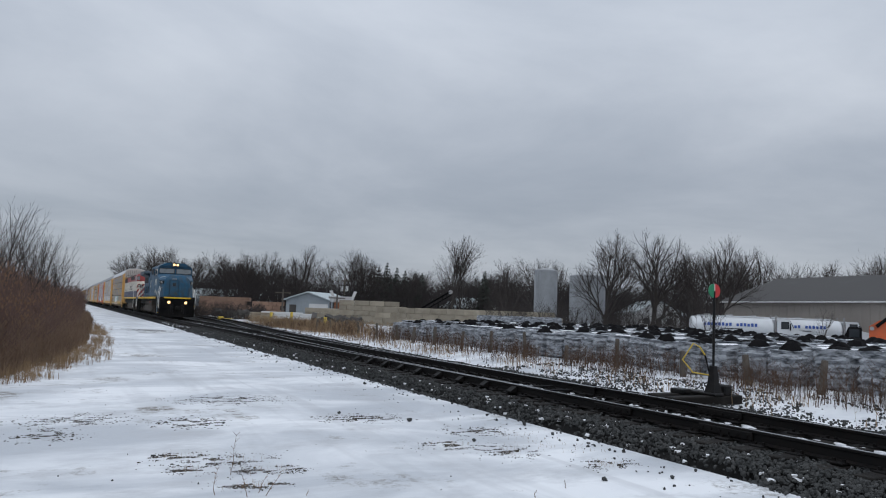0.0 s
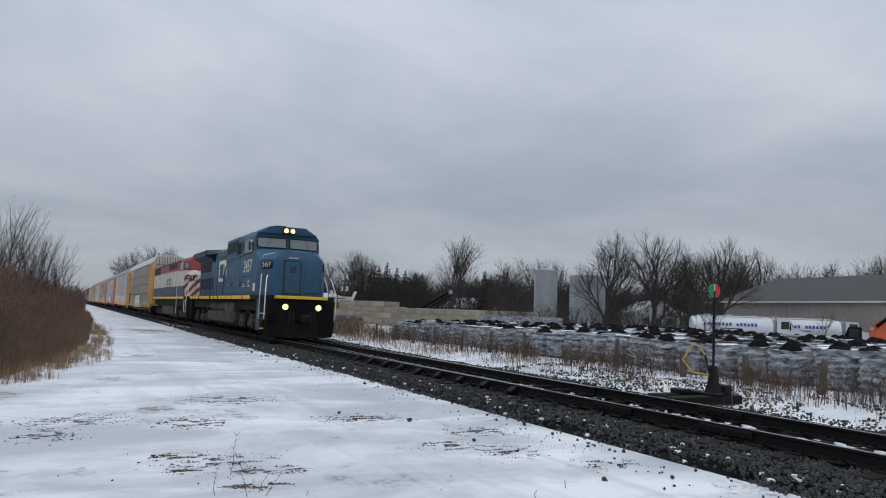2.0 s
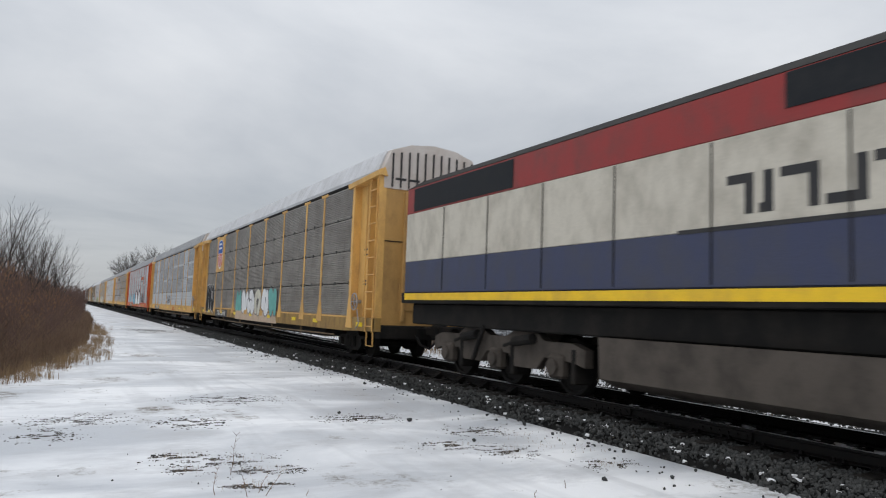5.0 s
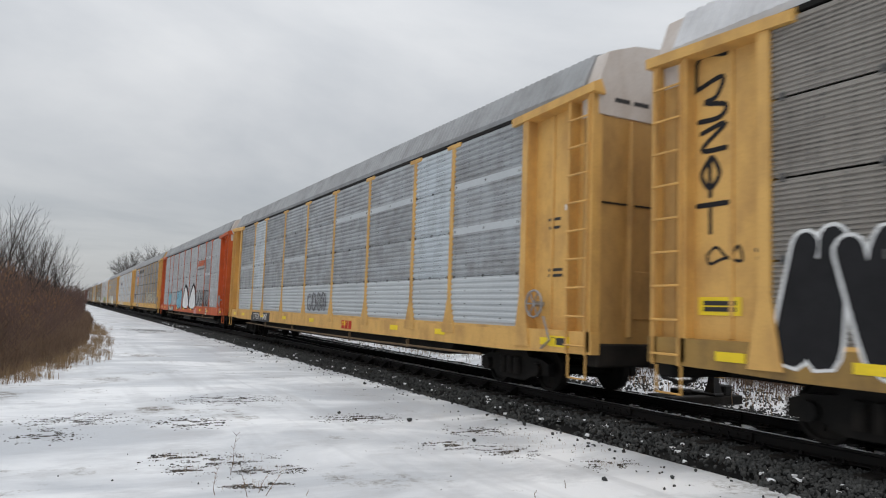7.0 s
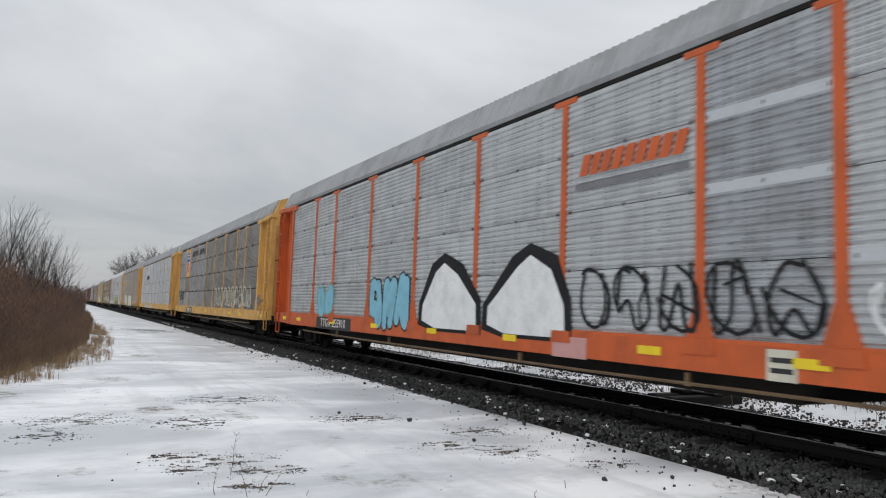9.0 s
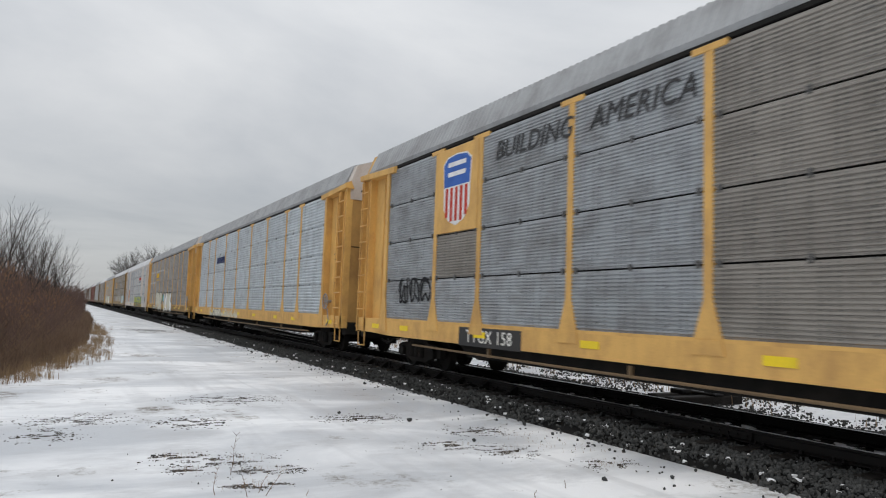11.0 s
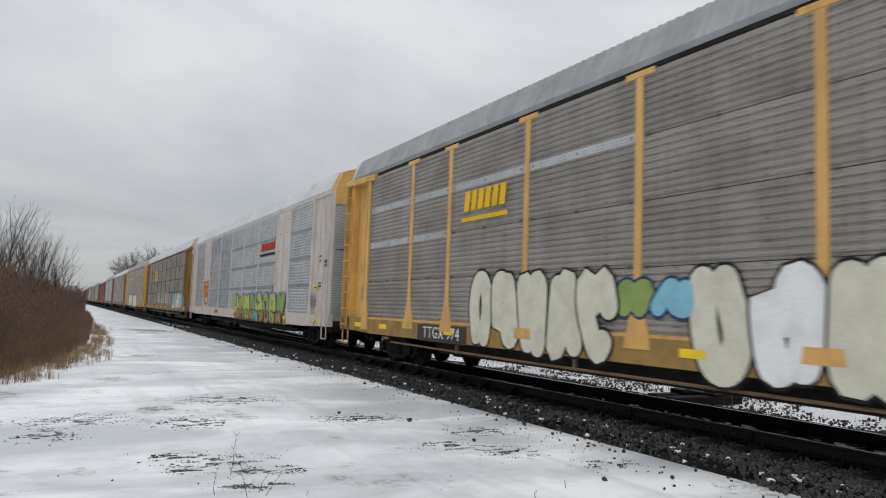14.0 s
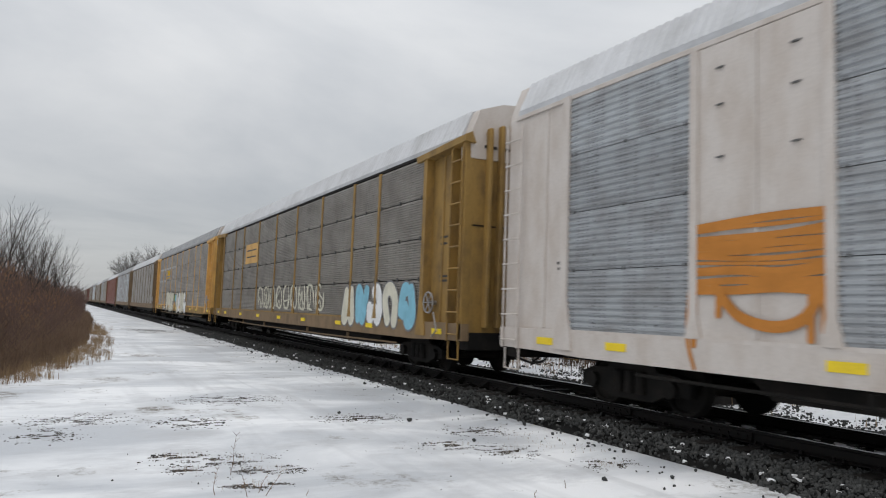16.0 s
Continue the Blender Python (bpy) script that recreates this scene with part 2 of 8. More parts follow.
    def mesh(self, name, material, smooth=35):
        me = bpy.data.meshes.new(name)
        me.from_pydata(self.v, [], self.f)
        me.materials.append(material)
        if smooth:
            me.shade_smooth()
            me.set_sharp_from_angle(angle=radians(smooth))
        return me


def part(name, b, material, parent=None, label="", m=None, smooth=35):
    me = b.mesh(name, material, smooth) if isinstance(b, Build) else b
    ob = new(name, me)
    ob.parent = parent
    if m is not None:
        ob.matrix_basis = m
    if label:
        ob["label"] = label
    return ob


def thing(name, label, category, m, group="", kind=""):
    ob = new(name)
    ob.empty_display_size = 0.2
    ob.matrix_basis = m
    return tagged(ob, label, category, group, kind)


def text_mesh(words, size, material, name="lettering", shear=0.0, spacing=1.0, thick=0.004):
    """Letters as a flat mesh, in the plane of x and y, centred."""
    cu = bpy.data.curves.new(name, "FONT")
    cu.body, cu.size, cu.align_x, cu.align_y, cu.shear, cu.space_character = words, size, "CENTER", "CENTER", shear, spacing
    cu.extrude = thick
    cu.resolution_u = 3
    ob = bpy.data.objects.new(name, cu)
    me = bpy.data.meshes.new_from_object(ob)
    me.name = name
    bpy.data.objects.remove(ob)
    me.materials.clear()
    me.materials.append(material)
    return me


# the side of the train that faces the path: letters run towards -y
SIDE = Matrix(((0, 0, -1, 0), (-1, 0, 0, 0), (0, 1, 0, 0), (0, 0, 0, 1)))


# ---- ground ----
def smoothstep(a, b, x):
    t = min(1.0, max(0.0, (x - a) / (b - a)))
    return t * t * (3 - 2 * t)


def ground_z(x, y):
    """Height of the ground sheet: a flat verge, the dip of the yard beyond the fence."""
    z = -0.35 + 0.06 * noise.noise(Vector((x * 0.25, y * 0.25, 0))) * smoothstep(0, 3, abs(x - TRACK_X) - 2.5)
    z += 0.18 * smoothstep(12.5, 15.5, x) * (1 - smoothstep(40, 60, y))
    z -= 0.75 * smoothstep(38, 62, x) * (1 - smoothstep(55, 80, y))
    if abs(x - TRACK_X) < 2.15:
        z -= 0.3 * (1 - smoothstep(1.55, 2.15, abs(x - TRACK_X)))
    return z


def build_ground():
    def line(fine0, fine1, step, far):
        a = list(np.arange(fine0, fine1 + 1e-6, step))
        s, k = step, []
        v = fine1
        while v < far:
            s *= 1.35
            v += s
            k.append(v)
        s, v, j = step, fine0, []
        while v > -far:
            s *= 1.35
            v -= s
            j.append(v)
        return sorted(j) + a + k
    xs, ys = line(-6, 30, 0.3, 3000), line(2, 50, 0.4, 3500)
    vs = [(x, y, ground_z(x, y)) for y in ys for x in xs]
    n = len(xs)
    fs = [(r * n + c, r * n + c + 1, (r + 1) * n + c + 1, (r + 1) * n + c) for r in range(len(ys) - 1) for c in range(n - 1)]
    b = Build().add(vs, fs)
    g = part("ground", b, M["snow"], smooth=80)
    tagged(g, "snow-covered gravel verge with thin icy and bare earth patches", "ground", kind="structure")


build_ground()


# ---- track and turnout ----
POINTS_Y, LEAD_R = 11.5, 290.0
FROG_Y = POINTS_Y + math.sqrt(2 * LEAD_R * 1.45)


def branch(y):
    """How far the diverging track lies from the main track at y."""
    if y < POINTS_Y:
        return 0.0
    if y < FROG_Y:
        return (y - POINTS_Y) ** 2 / (2 * LEAD_R)
    slope = (FROG_Y - POINTS_Y) / LEAD_R
    o = 1.45 + slope * (y - FROG_Y)
    return o if o < 3.6 else 3.6 + 0.9 * (1 - math.exp(-(o - 3.6) / 0.9))


RAIL_PROFILE = [(-0.07, -0.172), (0.07, -0.172), (0.07, -0.16), (0.012, -0.14), (0.010, -0.045), (0.036, -0.032),
                (0.036, -0.008), (0.026, 0.0), (-0.026, 0.0), (-0.036, -0.008), (-0.036, -0.032), (-0.010, -0.045), (-0.012, -0.14), (-0.07, -0.16)]


def rail(parent, xf, ys, label):
    rings = [[(xf(y) + px, y, pz) for px, pz in RAIL_PROFILE] for y in ys]
    ob = part("rail", Build().loft(rings), M["rail"], parent, label)
    strip = Build().loft([[(xf(y) - 0.024, y, 0.0015), (xf(y) + 0.024, y, 0.0015), (xf(y) + 0.024, y, -0.001), (xf(y) - 0.024, y, -0.001)] for y in ys])
    part("running_face", strip, M["railtop"], ob, "polished steel running face")
    return ob


def build_track():
    def shape(y):
        o = branch(y)
        l, r = TRACK_X - 1.45, TRACK_X + 1.55 + min(o, 5.5)
        return [(l - 0.44, -0.48), (l - 0.22, -0.34), (l, -0.235), (TRACK_X, -0.225), (r, -0.235), (r + 0.5, -0.27), (r + 1.7, -0.33), (r + 1.7, -0.9), (l - 0.62, -0.9)]
    ys = [-320, -100, -20] + list(np.arange(0, 70, 1.0)) + [75, 85, 100, 130, 180, 260, 400, 700, 1200]
    rings = []
    for y in ys:
        ring = []
        for i, (x, z) in enumerate(shape(y)):
            w = 0.10 if i in (0, 1, 5, 6) and -1 < y < 71 else 0.0
            ring.append((x + w * noise.noise(Vector((y * 0.9, i, 3))) * 3, y, z + 0.4 * w * noise.noise(Vector((y * 1.3, i, 7)))))
        rings.append(ring[::-1])
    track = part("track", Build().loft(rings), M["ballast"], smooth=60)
    tagged(track, "main line with dark crushed-stone ballast and a turnout", "railway track", kind="structure")
    far = [-320] + list(np.arange(-20, 120, 4.0)) + [150, 250, 400, 700, 1200]
    rail(track, lambda y: TRACK_X - GAUGE / 2, far, "dark steel rail with a polished top")
    rail(track, lambda y: TRACK_X + GAUGE / 2, [y for y in far if y <= POINTS_Y] + [POINTS_Y], "dark steel stock rail")
    bys = list(np.arange(POINTS_Y, 90, 1.5)) + [100, 120, 150, 200, 300, 500, 900]
    rail(track, lambda y: TRACK_X + GAUGE / 2 + branch(y), bys, "curved stock rail of the turnout")
    rail(track, lambda y: TRACK_X - GAUGE / 2 + 0.075 + branch(y) * 0.995, [y for y in bys if y < FROG_Y - 0.8] + [FROG_Y - 0.8], "curved switch rail")
    rail(track, lambda y: TRACK_X - GAUGE / 2 + branch(y), [y for y in bys if y > FROG_Y + 1.5], "rail of the siding")
    sw = [POINTS_Y, 14, 17, 20, 24, 28, 32, 36, FROG_Y - 0.5, 44, 50, 60, 80, 120, 200, 400, 1200]
    rail(track, lambda y: TRACK_X + GAUGE / 2 + (0.0 if y > POINTS_Y + 6 else -0.07 * (1 - (y - POINTS_Y) / 6)), sw, "straight switch rail")
    # guard rail and frog
    for cx, y0, y1 in ((TRACK_X - GAUGE / 2 + 0.11, FROG_Y - 2.5, FROG_Y + 2.5), (TRACK_X + GAUGE / 2 - 0.03, FROG_Y - 1.2, FROG_Y + 2.6)):
        part("guard_rail", Build().box(cx - 0.03, cx + 0.03, y0, y1, -0.15, 0.008, 0.01), M["rail"], track)
    # ties: one mesh for the plain ones, longer ones under the turnout
    plain = Build().box(-1.3, 1.3, -0.115, 0.115, -0.37, -0.19, 0.012).mesh("tie", M["tie"])
    plate = Build()
    plate.box(-0.19, 0.19, -0.1, 0.1, -0.192, -0.166, 0.006)
    for sx in (-0.09, 0.09):
        for sy in (-0.06, 0.06):
            plate.box(sx - 0.016, sx + 0.016, sy - 0.016, sy + 0.016, -0.17, -0.13)
    plate_me = plate.mesh("tie_plate", M["rail"])
    y = 1.0
    longs = {}
    while y < 76:
        o = branch(y)
        tw = random.uniform(-0.8, 0.8)
        dz = random.uniform(-0.01, 0.012)
        if o < 0.1:
            me = plain
        else:
            key = round(min(o, 4.6) * 4) / 4
            if key not in longs:
                longs[key] = Build().box(-1.3, 1.3 + key, -0.115, 0.115, -0.37, -0.19, 0.012).mesh("tie", M["tie"])
            me = longs[key]
        part("tie", me, None, track, m=pose(TRACK_X + random.uniform(-0.04, 0.04), y, dz, 0, 0, tw))
        if y < 34:
            for sx in (-1, 1):
                part("tie_plate", plate_me, None, track, m=pose(TRACK_X + sx * GAUGE / 2, y, 0.006))
        y += 0.54
    # joint bars with bolts
    jb = Build().box(-0.055, -0.018, -0.45, 0.45, -0.14, -0.035, 0.008)
    for k in range(6):
        jb.tube([(-0.075, -0.375 + 0.15 * k, -0.085), (-0.05, -0.375 + 0.15 * k, -0.085)], 0.02, 6)
    jm = jb.mesh("joint_bar", M["rail"])
    for sx, y in ((-1, 7.0), (-1, 9.3), (-1, 18.9), (-1, 30.8), (1, 8.4), (1, 20.3)):
        part("joint_bar", jm, None, track, m=pose(TRACK_X + sx * GAUGE / 2, y, 0))
    # switch rods and rail braces
    for y in (12.2, 12.9):
        part("switch_rod", Build().tube([(TRACK_X - 0.8, y, -0.13), (TRACK_X + 1.9, y, -0.13)], 0.028, 6), M["black_iron"], track)
    br = Build().prism([(0.04, -0.15), (0.2, -0.15), (0.2, -0.12), (0.06, -0.03)], "y", -0.09, 0.09).mesh("rail_brace", M["rail"])
    for k in range(9):
        part("rail_brace", br, None, track, m=pose(TRACK_X - GAUGE / 2 , 12.2 + 1.08 * k, 0, 0, 0, 180))
    return track


track = build_track()


# ---- train materials ----
STEEL_DIRT = (0.07, 0.06, 0.05)
M["blue"] = weathered("faded_blue_paint", (0.017, 0.088, 0.168), 0.5, dirt_or_shade=(0.042, 0.062, 0.075), dirt_or_shade_amount=0.85, scale=0.9, grain=25, bump=0.05, streak=0.45, jitter=0.05)
M["blue_dark"] = weathered("grimy_blue_paint", (0.02, 0.05, 0.078), 0.6, dirt_or_shade=(0.042, 0.046, 0.05), dirt_or_shade_amount=0.7, scale=1.1, grain=25, bump=0.05, streak=0.4, jitter=0.05)
M["soot"] = weathered("sooty_underframe", (0.012, 0.0115, 0.011), 0.75, dirt_or_shade=(0.042, 0.036, 0.031), dirt_or_shade_amount=0.45, scale=1.6, grain=30, bump=0.2, jitter=0.08, spec=0.12)
M["brown_grime"] = weathered("road_grime_tank", (0.088, 0.075, 0.064), 0.8, dirt_or_shade=(0.035, 0.031, 0.028), dirt_or_shade_amount=0.6, scale=1.2, grain=30, bump=0.1, streak=0.2, jitter=0.05, spec=0.12)
M["grille"] = weathered("dark_grille", (0.018, 0.02, 0.023), 0.6, dirt_or_shade=(0.04, 0.04, 0.04), dirt_or_shade_amount=0.3, scale=3, jitter=0.03, spec=0.12)
M["yellow_stripe"] = weathered("yellow_stripe", (0.82, 0.52, 0.02), 0.5, dirt_or_shade=(0.35, 0.2, 0.06), dirt_or_shade_amount=0.35, scale=1.5, streak=0.2, jitter=0.04)
M["white_paint"] = weathered("white_paint", (0.78, 0.77, 0.73), 0.5, dirt_or_shade=(0.42, 0.38, 0.33), dirt_or_shade_amount=0.4, scale=1.2, streak=0.5, jitter=0.03)
M["cream_letter"] = weathered("cream_lettering", (0.72, 0.68, 0.56), 0.5, dirt_or_shade=(0.42, 0.4, 0.36), dirt_or_shade_amount=0.45, scale=1.6, streak=0.4, jitter=0.03)
M["black_letter"] = weathered("black_lettering", (0.02, 0.02, 0.022), 0.5, dirt_or_shade_amount=0.2, jitter=0.02)
M["cream_paint"] = weathered("cream_paint", (0.56, 0.52, 0.44), 0.55, dirt_or_shade=(0.30, 0.27, 0.22), dirt_or_shade_amount=0.5, scale=1.1, streak=0.5, jitter=0.03)
M["red_paint"] = weathered("red_paint", (0.27, 0.028, 0.026), 0.5, dirt_or_shade=(0.13, 0.05, 0.045), dirt_or_shade_amount=0.5, scale=1.1, streak=0.4, jitter=0.05)
M["navy_paint"] = weathered("navy_paint", (0.040, 0.048, 0.095), 0.5, dirt_or_shade=(0.06, 0.06, 0.07), dirt_or_shade_amount=0.5, scale=1.1, streak=0.4, jitter=0.05)
M["window"] = glass("dark_window", (0.02, 0.024, 0.028))
M["windshield"] = glass("windshield", (0.17, 0.19, 0.20), 0.15)
M["lamp"] = glow("headlight", (1.0, 0.62, 0.25), 2.2)
M["steel"] = weathered("worn_steel", (0.35, 0.35, 0.35), 0.45, 0.6, dirt_or_shade=(0.15, 0.1, 0.07), dirt_or_shade_amount=0.4, jitter=0.04)
M["rack_yellow"] = weathered("rack_yellow", (0.66, 0.385, 0.115), 0.6, dirt_or_shade=(0.30, 0.16, 0.065), dirt_or_shade_amount=0.42, scale=0.8, grain=30, bump=0.04, streak=0.5, jitter=0.05)
M["rack_orange"] = weathered("rack_orange", (0.56, 0.105, 0.024), 0.55, dirt_or_shade=(0.22, 0.055, 0.024), dirt_or_shade_amount=0.4, scale=0.8, grain=30, bump=0.04, streak=0.5, jitter=0.05)
M["rack_ochre"] = weathered("rack_ochre", (0.30, 0.18, 0.05), 0.65, dirt_or_shade=(0.11, 0.07, 0.035), dirt_or_shade_amount=0.6, scale=0.9, grain=30, bump=0.05, streak=0.5, jitter=0.06)
M["rack_white"] = weathered("rack_white", (0.56, 0.515, 0.48), 0.55, dirt_or_shade=(0.36, 0.28, 0.22), dirt_or_shade_amount=0.35, scale=0.9, grain=30, bump=0.04, streak=0.6, jitter=0.03)
M["rack_red"] = weathered("rack_red", (0.17, 0.058, 0.04), 0.65, dirt_or_shade=(0.09, 0.045, 0.035), dirt_or_shade_amount=0.4, scale=0.9, streak=0.5, jitter=0.05)
# darker copy of the rack yellow: shade on the end doors put into the colour
M["rack_end"] = weathered("shaded_yellow_door", (0.46, 0.265, 0.085), 0.65, dirt_or_shade=(0.20, 0.11, 0.045), dirt_or_shade_amount=0.5, scale=0.8, grain=30, bump=0.04, streak=0.5, jitter=0.05)
M["rack_brown"] = weathered("grimy_brown_frame", (0.20, 0.135, 0.075), 0.7, dirt_or_shade=(0.10, 0.07, 0.045), dirt_or_shade_amount=0.5, scale=0.9, grain=30, bump=0.05, streak=0.5, jitter=0.08)
M["roof_grey"] = weathered("roof_galvanised", (0.30, 0.31, 0.32), 0.55, 0.1, dirt_or_shade=(0.17, 0.17, 0.17), dirt_or_shade_amount=0.5, scale=1.4, grain=20, jitter=0.05)
M["roof_light"] = weathered("roof_frosted", (0.55, 0.56, 0.58), 0.6, dirt_or_shade=(0.34, 0.34, 0.34), dirt_or_shade_amount=0.4, scale=1.0, grain=20, jitter=0.05)
M["panel_grey"] = weathered("galvanised_panel", (0.34, 0.36, 0.38), 0.5, 0.25, dirt_or_shade=(0.17, 0.165, 0.16), dirt_or_shade_amount=0.55, scale=1.0, grain=22, bump=0.08, streak=-0.8, jitter=0.16, spec=0.7, slots=True)
M["panel_pale"] = weathered("pale_panel", (0.48, 0.53, 0.57), 0.5, 0.15, dirt_or_shade=(0.30, 0.32, 0.34), dirt_or_shade_amount=0.45, scale=1.0, grain=22, bump=0.08, streak=-0.8, jitter=0.08, spec=0.7, slots=True)
M["panel_silver"] = weathered("silver_panel", (0.44, 0.46, 0.47), 0.5, 0.2, dirt_or_shade=(0.25, 0.25, 0.25), dirt_or_shade_amount=0.45, scale=1.0, grain=22, bump=0.08, streak=-0.8, jitter=0.10, spec=0.7, slots=True)
M["panel_brown"] = weathered("grimy_panel", (0.255, 0.235, 0.21), 0.5, 0.15, dirt_or_shade=(0.12, 0.105, 0.09), dirt_or_shade_amount=0.5, scale=1.0, grain=22, bump=0.08, streak=-0.6, jitter=0.10, spec=0.7, slots=True)
M["panel_bright"] = weathered("bright_panel", (0.50, 0.53, 0.55), 0.45, 0.2, dirt_or_shade=(0.40, 0.42, 0.44), dirt_or_shade_amount=0.4, scale=1.2, grain=22, bump=0.05, streak=-0.5, jitter=0.06)
M["panel_dark"] = weathered("dark_clip", (0.10, 0.10, 0.10), 0.6, 0.1, dirt_or_shade=(0.06, 0.055, 0.05), dirt_or_shade_amount=0.4, jitter=0.1)
M["strip_grey"] = weathered("smooth_grey_strip", (0.22, 0.245, 0.255), 0.5, 0.1, dirt_or_shade=(0.16, 0.17, 0.175), dirt_or_shade_amount=0.4, scale=1.0, grain=22, bump=0.03, jitter=0.06)
M["sign_yellow"] = weathered("yellow_sign", (0.85, 0.62, 0.02), 0.5, dirt_or_shade_amount=0.15, jitter=0.03)
PAINTS = {"white": (0.75, 0.76, 0.76), "black": (0.018, 0.018, 0.02), "cream": (0.62, 0.60, 0.50), "teal": (0.16, 0.42, 0.38), "sky": (0.22, 0.48, 0.60),
          "green": (0.25, 0.34, 0.11), "blue": (0.05, 0.13, 0.42), "orange": (0.50, 0.20, 0.045), "rust": (0.40, 0.14, 0.04), "grey": (0.2, 0.2, 0.21),
          "red": (0.5, 0.05, 0.03), "gold": (0.75, 0.45, 0.03), "pink": (0.55, 0.30, 0.28), "tan": (0.36, 0.21, 0.075), "navy": (0.035, 0.05, 0.13), "olive": (0.33, 0.36, 0.10), "lime": (0.46, 0.48, 0.10), "pale_tan": (0.55, 0.42, 0.31)}
for k, c in PAINTS.items():
    M["spray_" + k] = weathered("spray_" + k, c, 0.7, dirt_or_shade=tuple(0.6 * v for v in c), dirt_or_shade_amount=0.4, scale=2.5, grain=30, bump=0.05, jitter=0.03, spec=0.15)

MOVING, ROLLING = [], []


# ---- running gear ----
def wheelset(parent, y, radius, disc=False):
    axle = Build().tube([(-0.85, 0, 0), (0.85, 0, 0)], 0.085, 10)
    ob = part("wheelset", axle, M["soot"], parent, m=pose(0, y, radius))
    for sx in (-1, 1):
        prof = [(0.665, 1.03), (0.69, 1.03), (0.695, 1.0), (0.82, 0.985), (0.82, 0.86), (0.775, 0.82), (0.775, 0.32), (0.84, 0.28), (0.84, 0.2)]
        n = 28
        rings = [[(sx * px, radius * pr * math.cos(2 * math.pi * j / n), radius * pr * math.sin(2 * math.pi * j / n)) for j in range(n)] for px, pr in prof]
        w = Build().loft(rings, cap=True)
        for k in range(3):
            a = 2 * math.pi * k / 3
            w.box(-0.008, 0.008, -0.03, 0.03, 0.42 * radius, 0.62 * radius, 0.004, Matrix.Translation((sx * 0.785, 0, 0)) @ Matrix.Rotation(a, 4, "X"))
        part("wheel", w, M["soot"], ob)
    ROLLING.append((ob, y, radius))
    return ob


def car_truck(parent, yc):
    """A two-axle freight truck."""
    r = 0.40
    for dy in (-0.86, 0.86):
        wheelset(parent, yc + dy, r)
    for sx in (-1, 1):
        x0, x1 = sorted((sx * 0.92, sx * 1.07))
        b = Build()
        outline = [(-1.18, 0.30), (-1.18, 0.52), (-0.95, 0.60), (-0.55, 0.62), (-0.42, 0.78), (0.42, 0.78), (0.55, 0.62), (0.95, 0.60), (1.18, 0.52), (1.18, 0.30),
                   (0.80, 0.32), (0.45, 0.17), (-0.45, 0.17), (-0.80, 0.32)]
        b.prism([(yc + a, z) for a, z in outline], "x", x0, x1)
        for dy in (-0.86, 0.86):
            b.tube([(sx * 1.05, yc + dy, r), (sx * 1.16, yc + dy, r)], 0.13, 10)
        side = part("side_frame", b, M["soot"], parent)
        sp = Build()
        for k in range(3):
            sp.tube([(sx * 1.10, yc - 0.24 + 0.24 * k, 0.27), (sx * 1.10, yc - 0.24 + 0.24 * k, 0.60)], 0.085, 8)
        part("spring_nest", sp, M["soot"], side)
    part("bolster", Build().box(-1.05, 1.05, yc - 0.22, yc + 0.22, 0.5, 0.72, 0.03), M["soot"], parent)


def loco_truck(parent, yc):
    """A three-axle locomotive truck."""
    r = 0.52
    for dy in (-2.0, 0.0, 2.0):
        wheelset(parent, yc + dy, r)
    for sx in (-1, 1):
        x0, x1 = sorted((sx * 1.0, sx * 1.18))
        b = Build()
        outline = [(-2.75, 0.55), (-2.75, 0.85), (-2.4, 0.95), (-1.6, 0.95), (-1.3, 1.12), (-0.6, 1.12), (-0.3, 0.98), (0.3, 0.98), (0.6, 1.12), (1.3, 1.12), (1.6, 0.95),
                   (2.4, 0.95), (2.75, 0.85), (2.75, 0.55), (2.45, 0.62), (1.6, 0.66), (1.35, 0.42), (0.65, 0.42), (0.4, 0.66), (-0.4, 0.66), (-0.65, 0.42), (-1.35, 0.42), (-1.6, 0.66), (-2.45, 0.62)]
        b.prism([(yc + a, z) for a, z in outline], "x", x0, x1)
        sf = part("side_frame", b, M["brown_grime"], parent)
        for dy in (-2.0, 0.0, 2.0):
            j = Build().box(*sorted((sx * 1.05, sx * 1.27)), yc + dy - 0.21, yc + dy + 0.21, 0.32, 0.74, 0.05)
            j.tube([(sx * 1.22, yc + dy, 0.52), (sx * 1.33, yc + dy, 0.52)], 0.14, 12)
            part("journal_box", j, M["brown_grime"], sf)
        for dy in (-1.0, 1.0):
            c = Build().tube([(sx * 1.27, yc + dy - 0.35, 0.98), (sx * 1.27, yc + dy + 0.25, 0.90)], 0.10, 10)
            c.tube([(sx * 1.27, yc + dy + 0.25, 0.90), (sx * 1.27, yc + dy + 0.62, 0.80)], 0.035, 6)
            part("brake_cylinder", c, M["soot"], sf)
        for dy in (-2.45, -0.55, 1.45):
            part("brake_shoe", Build().box(*sorted((sx * 0.8, sx * 1.2)), yc + dy - 0.06, yc + dy + 0.06, 0.25, 0.85, 0.02), M["soot"], sf)
        d = Build().tube([(sx * 1.3, yc + 0.75, 0.45), (sx * 1.3, yc + 0.35, 1.15)], 0.05, 8)
        part("damper", d, M["soot"], sf)


def side_text(words, size, mat, parent, y, z, x, name="lettering", shear=0.0, spacing=1.0):
    return part(name, text_mesh(words, size, M[mat], name, shear, spacing), None, parent, m=Matrix.Translation((x, y, z)) @ SIDE)


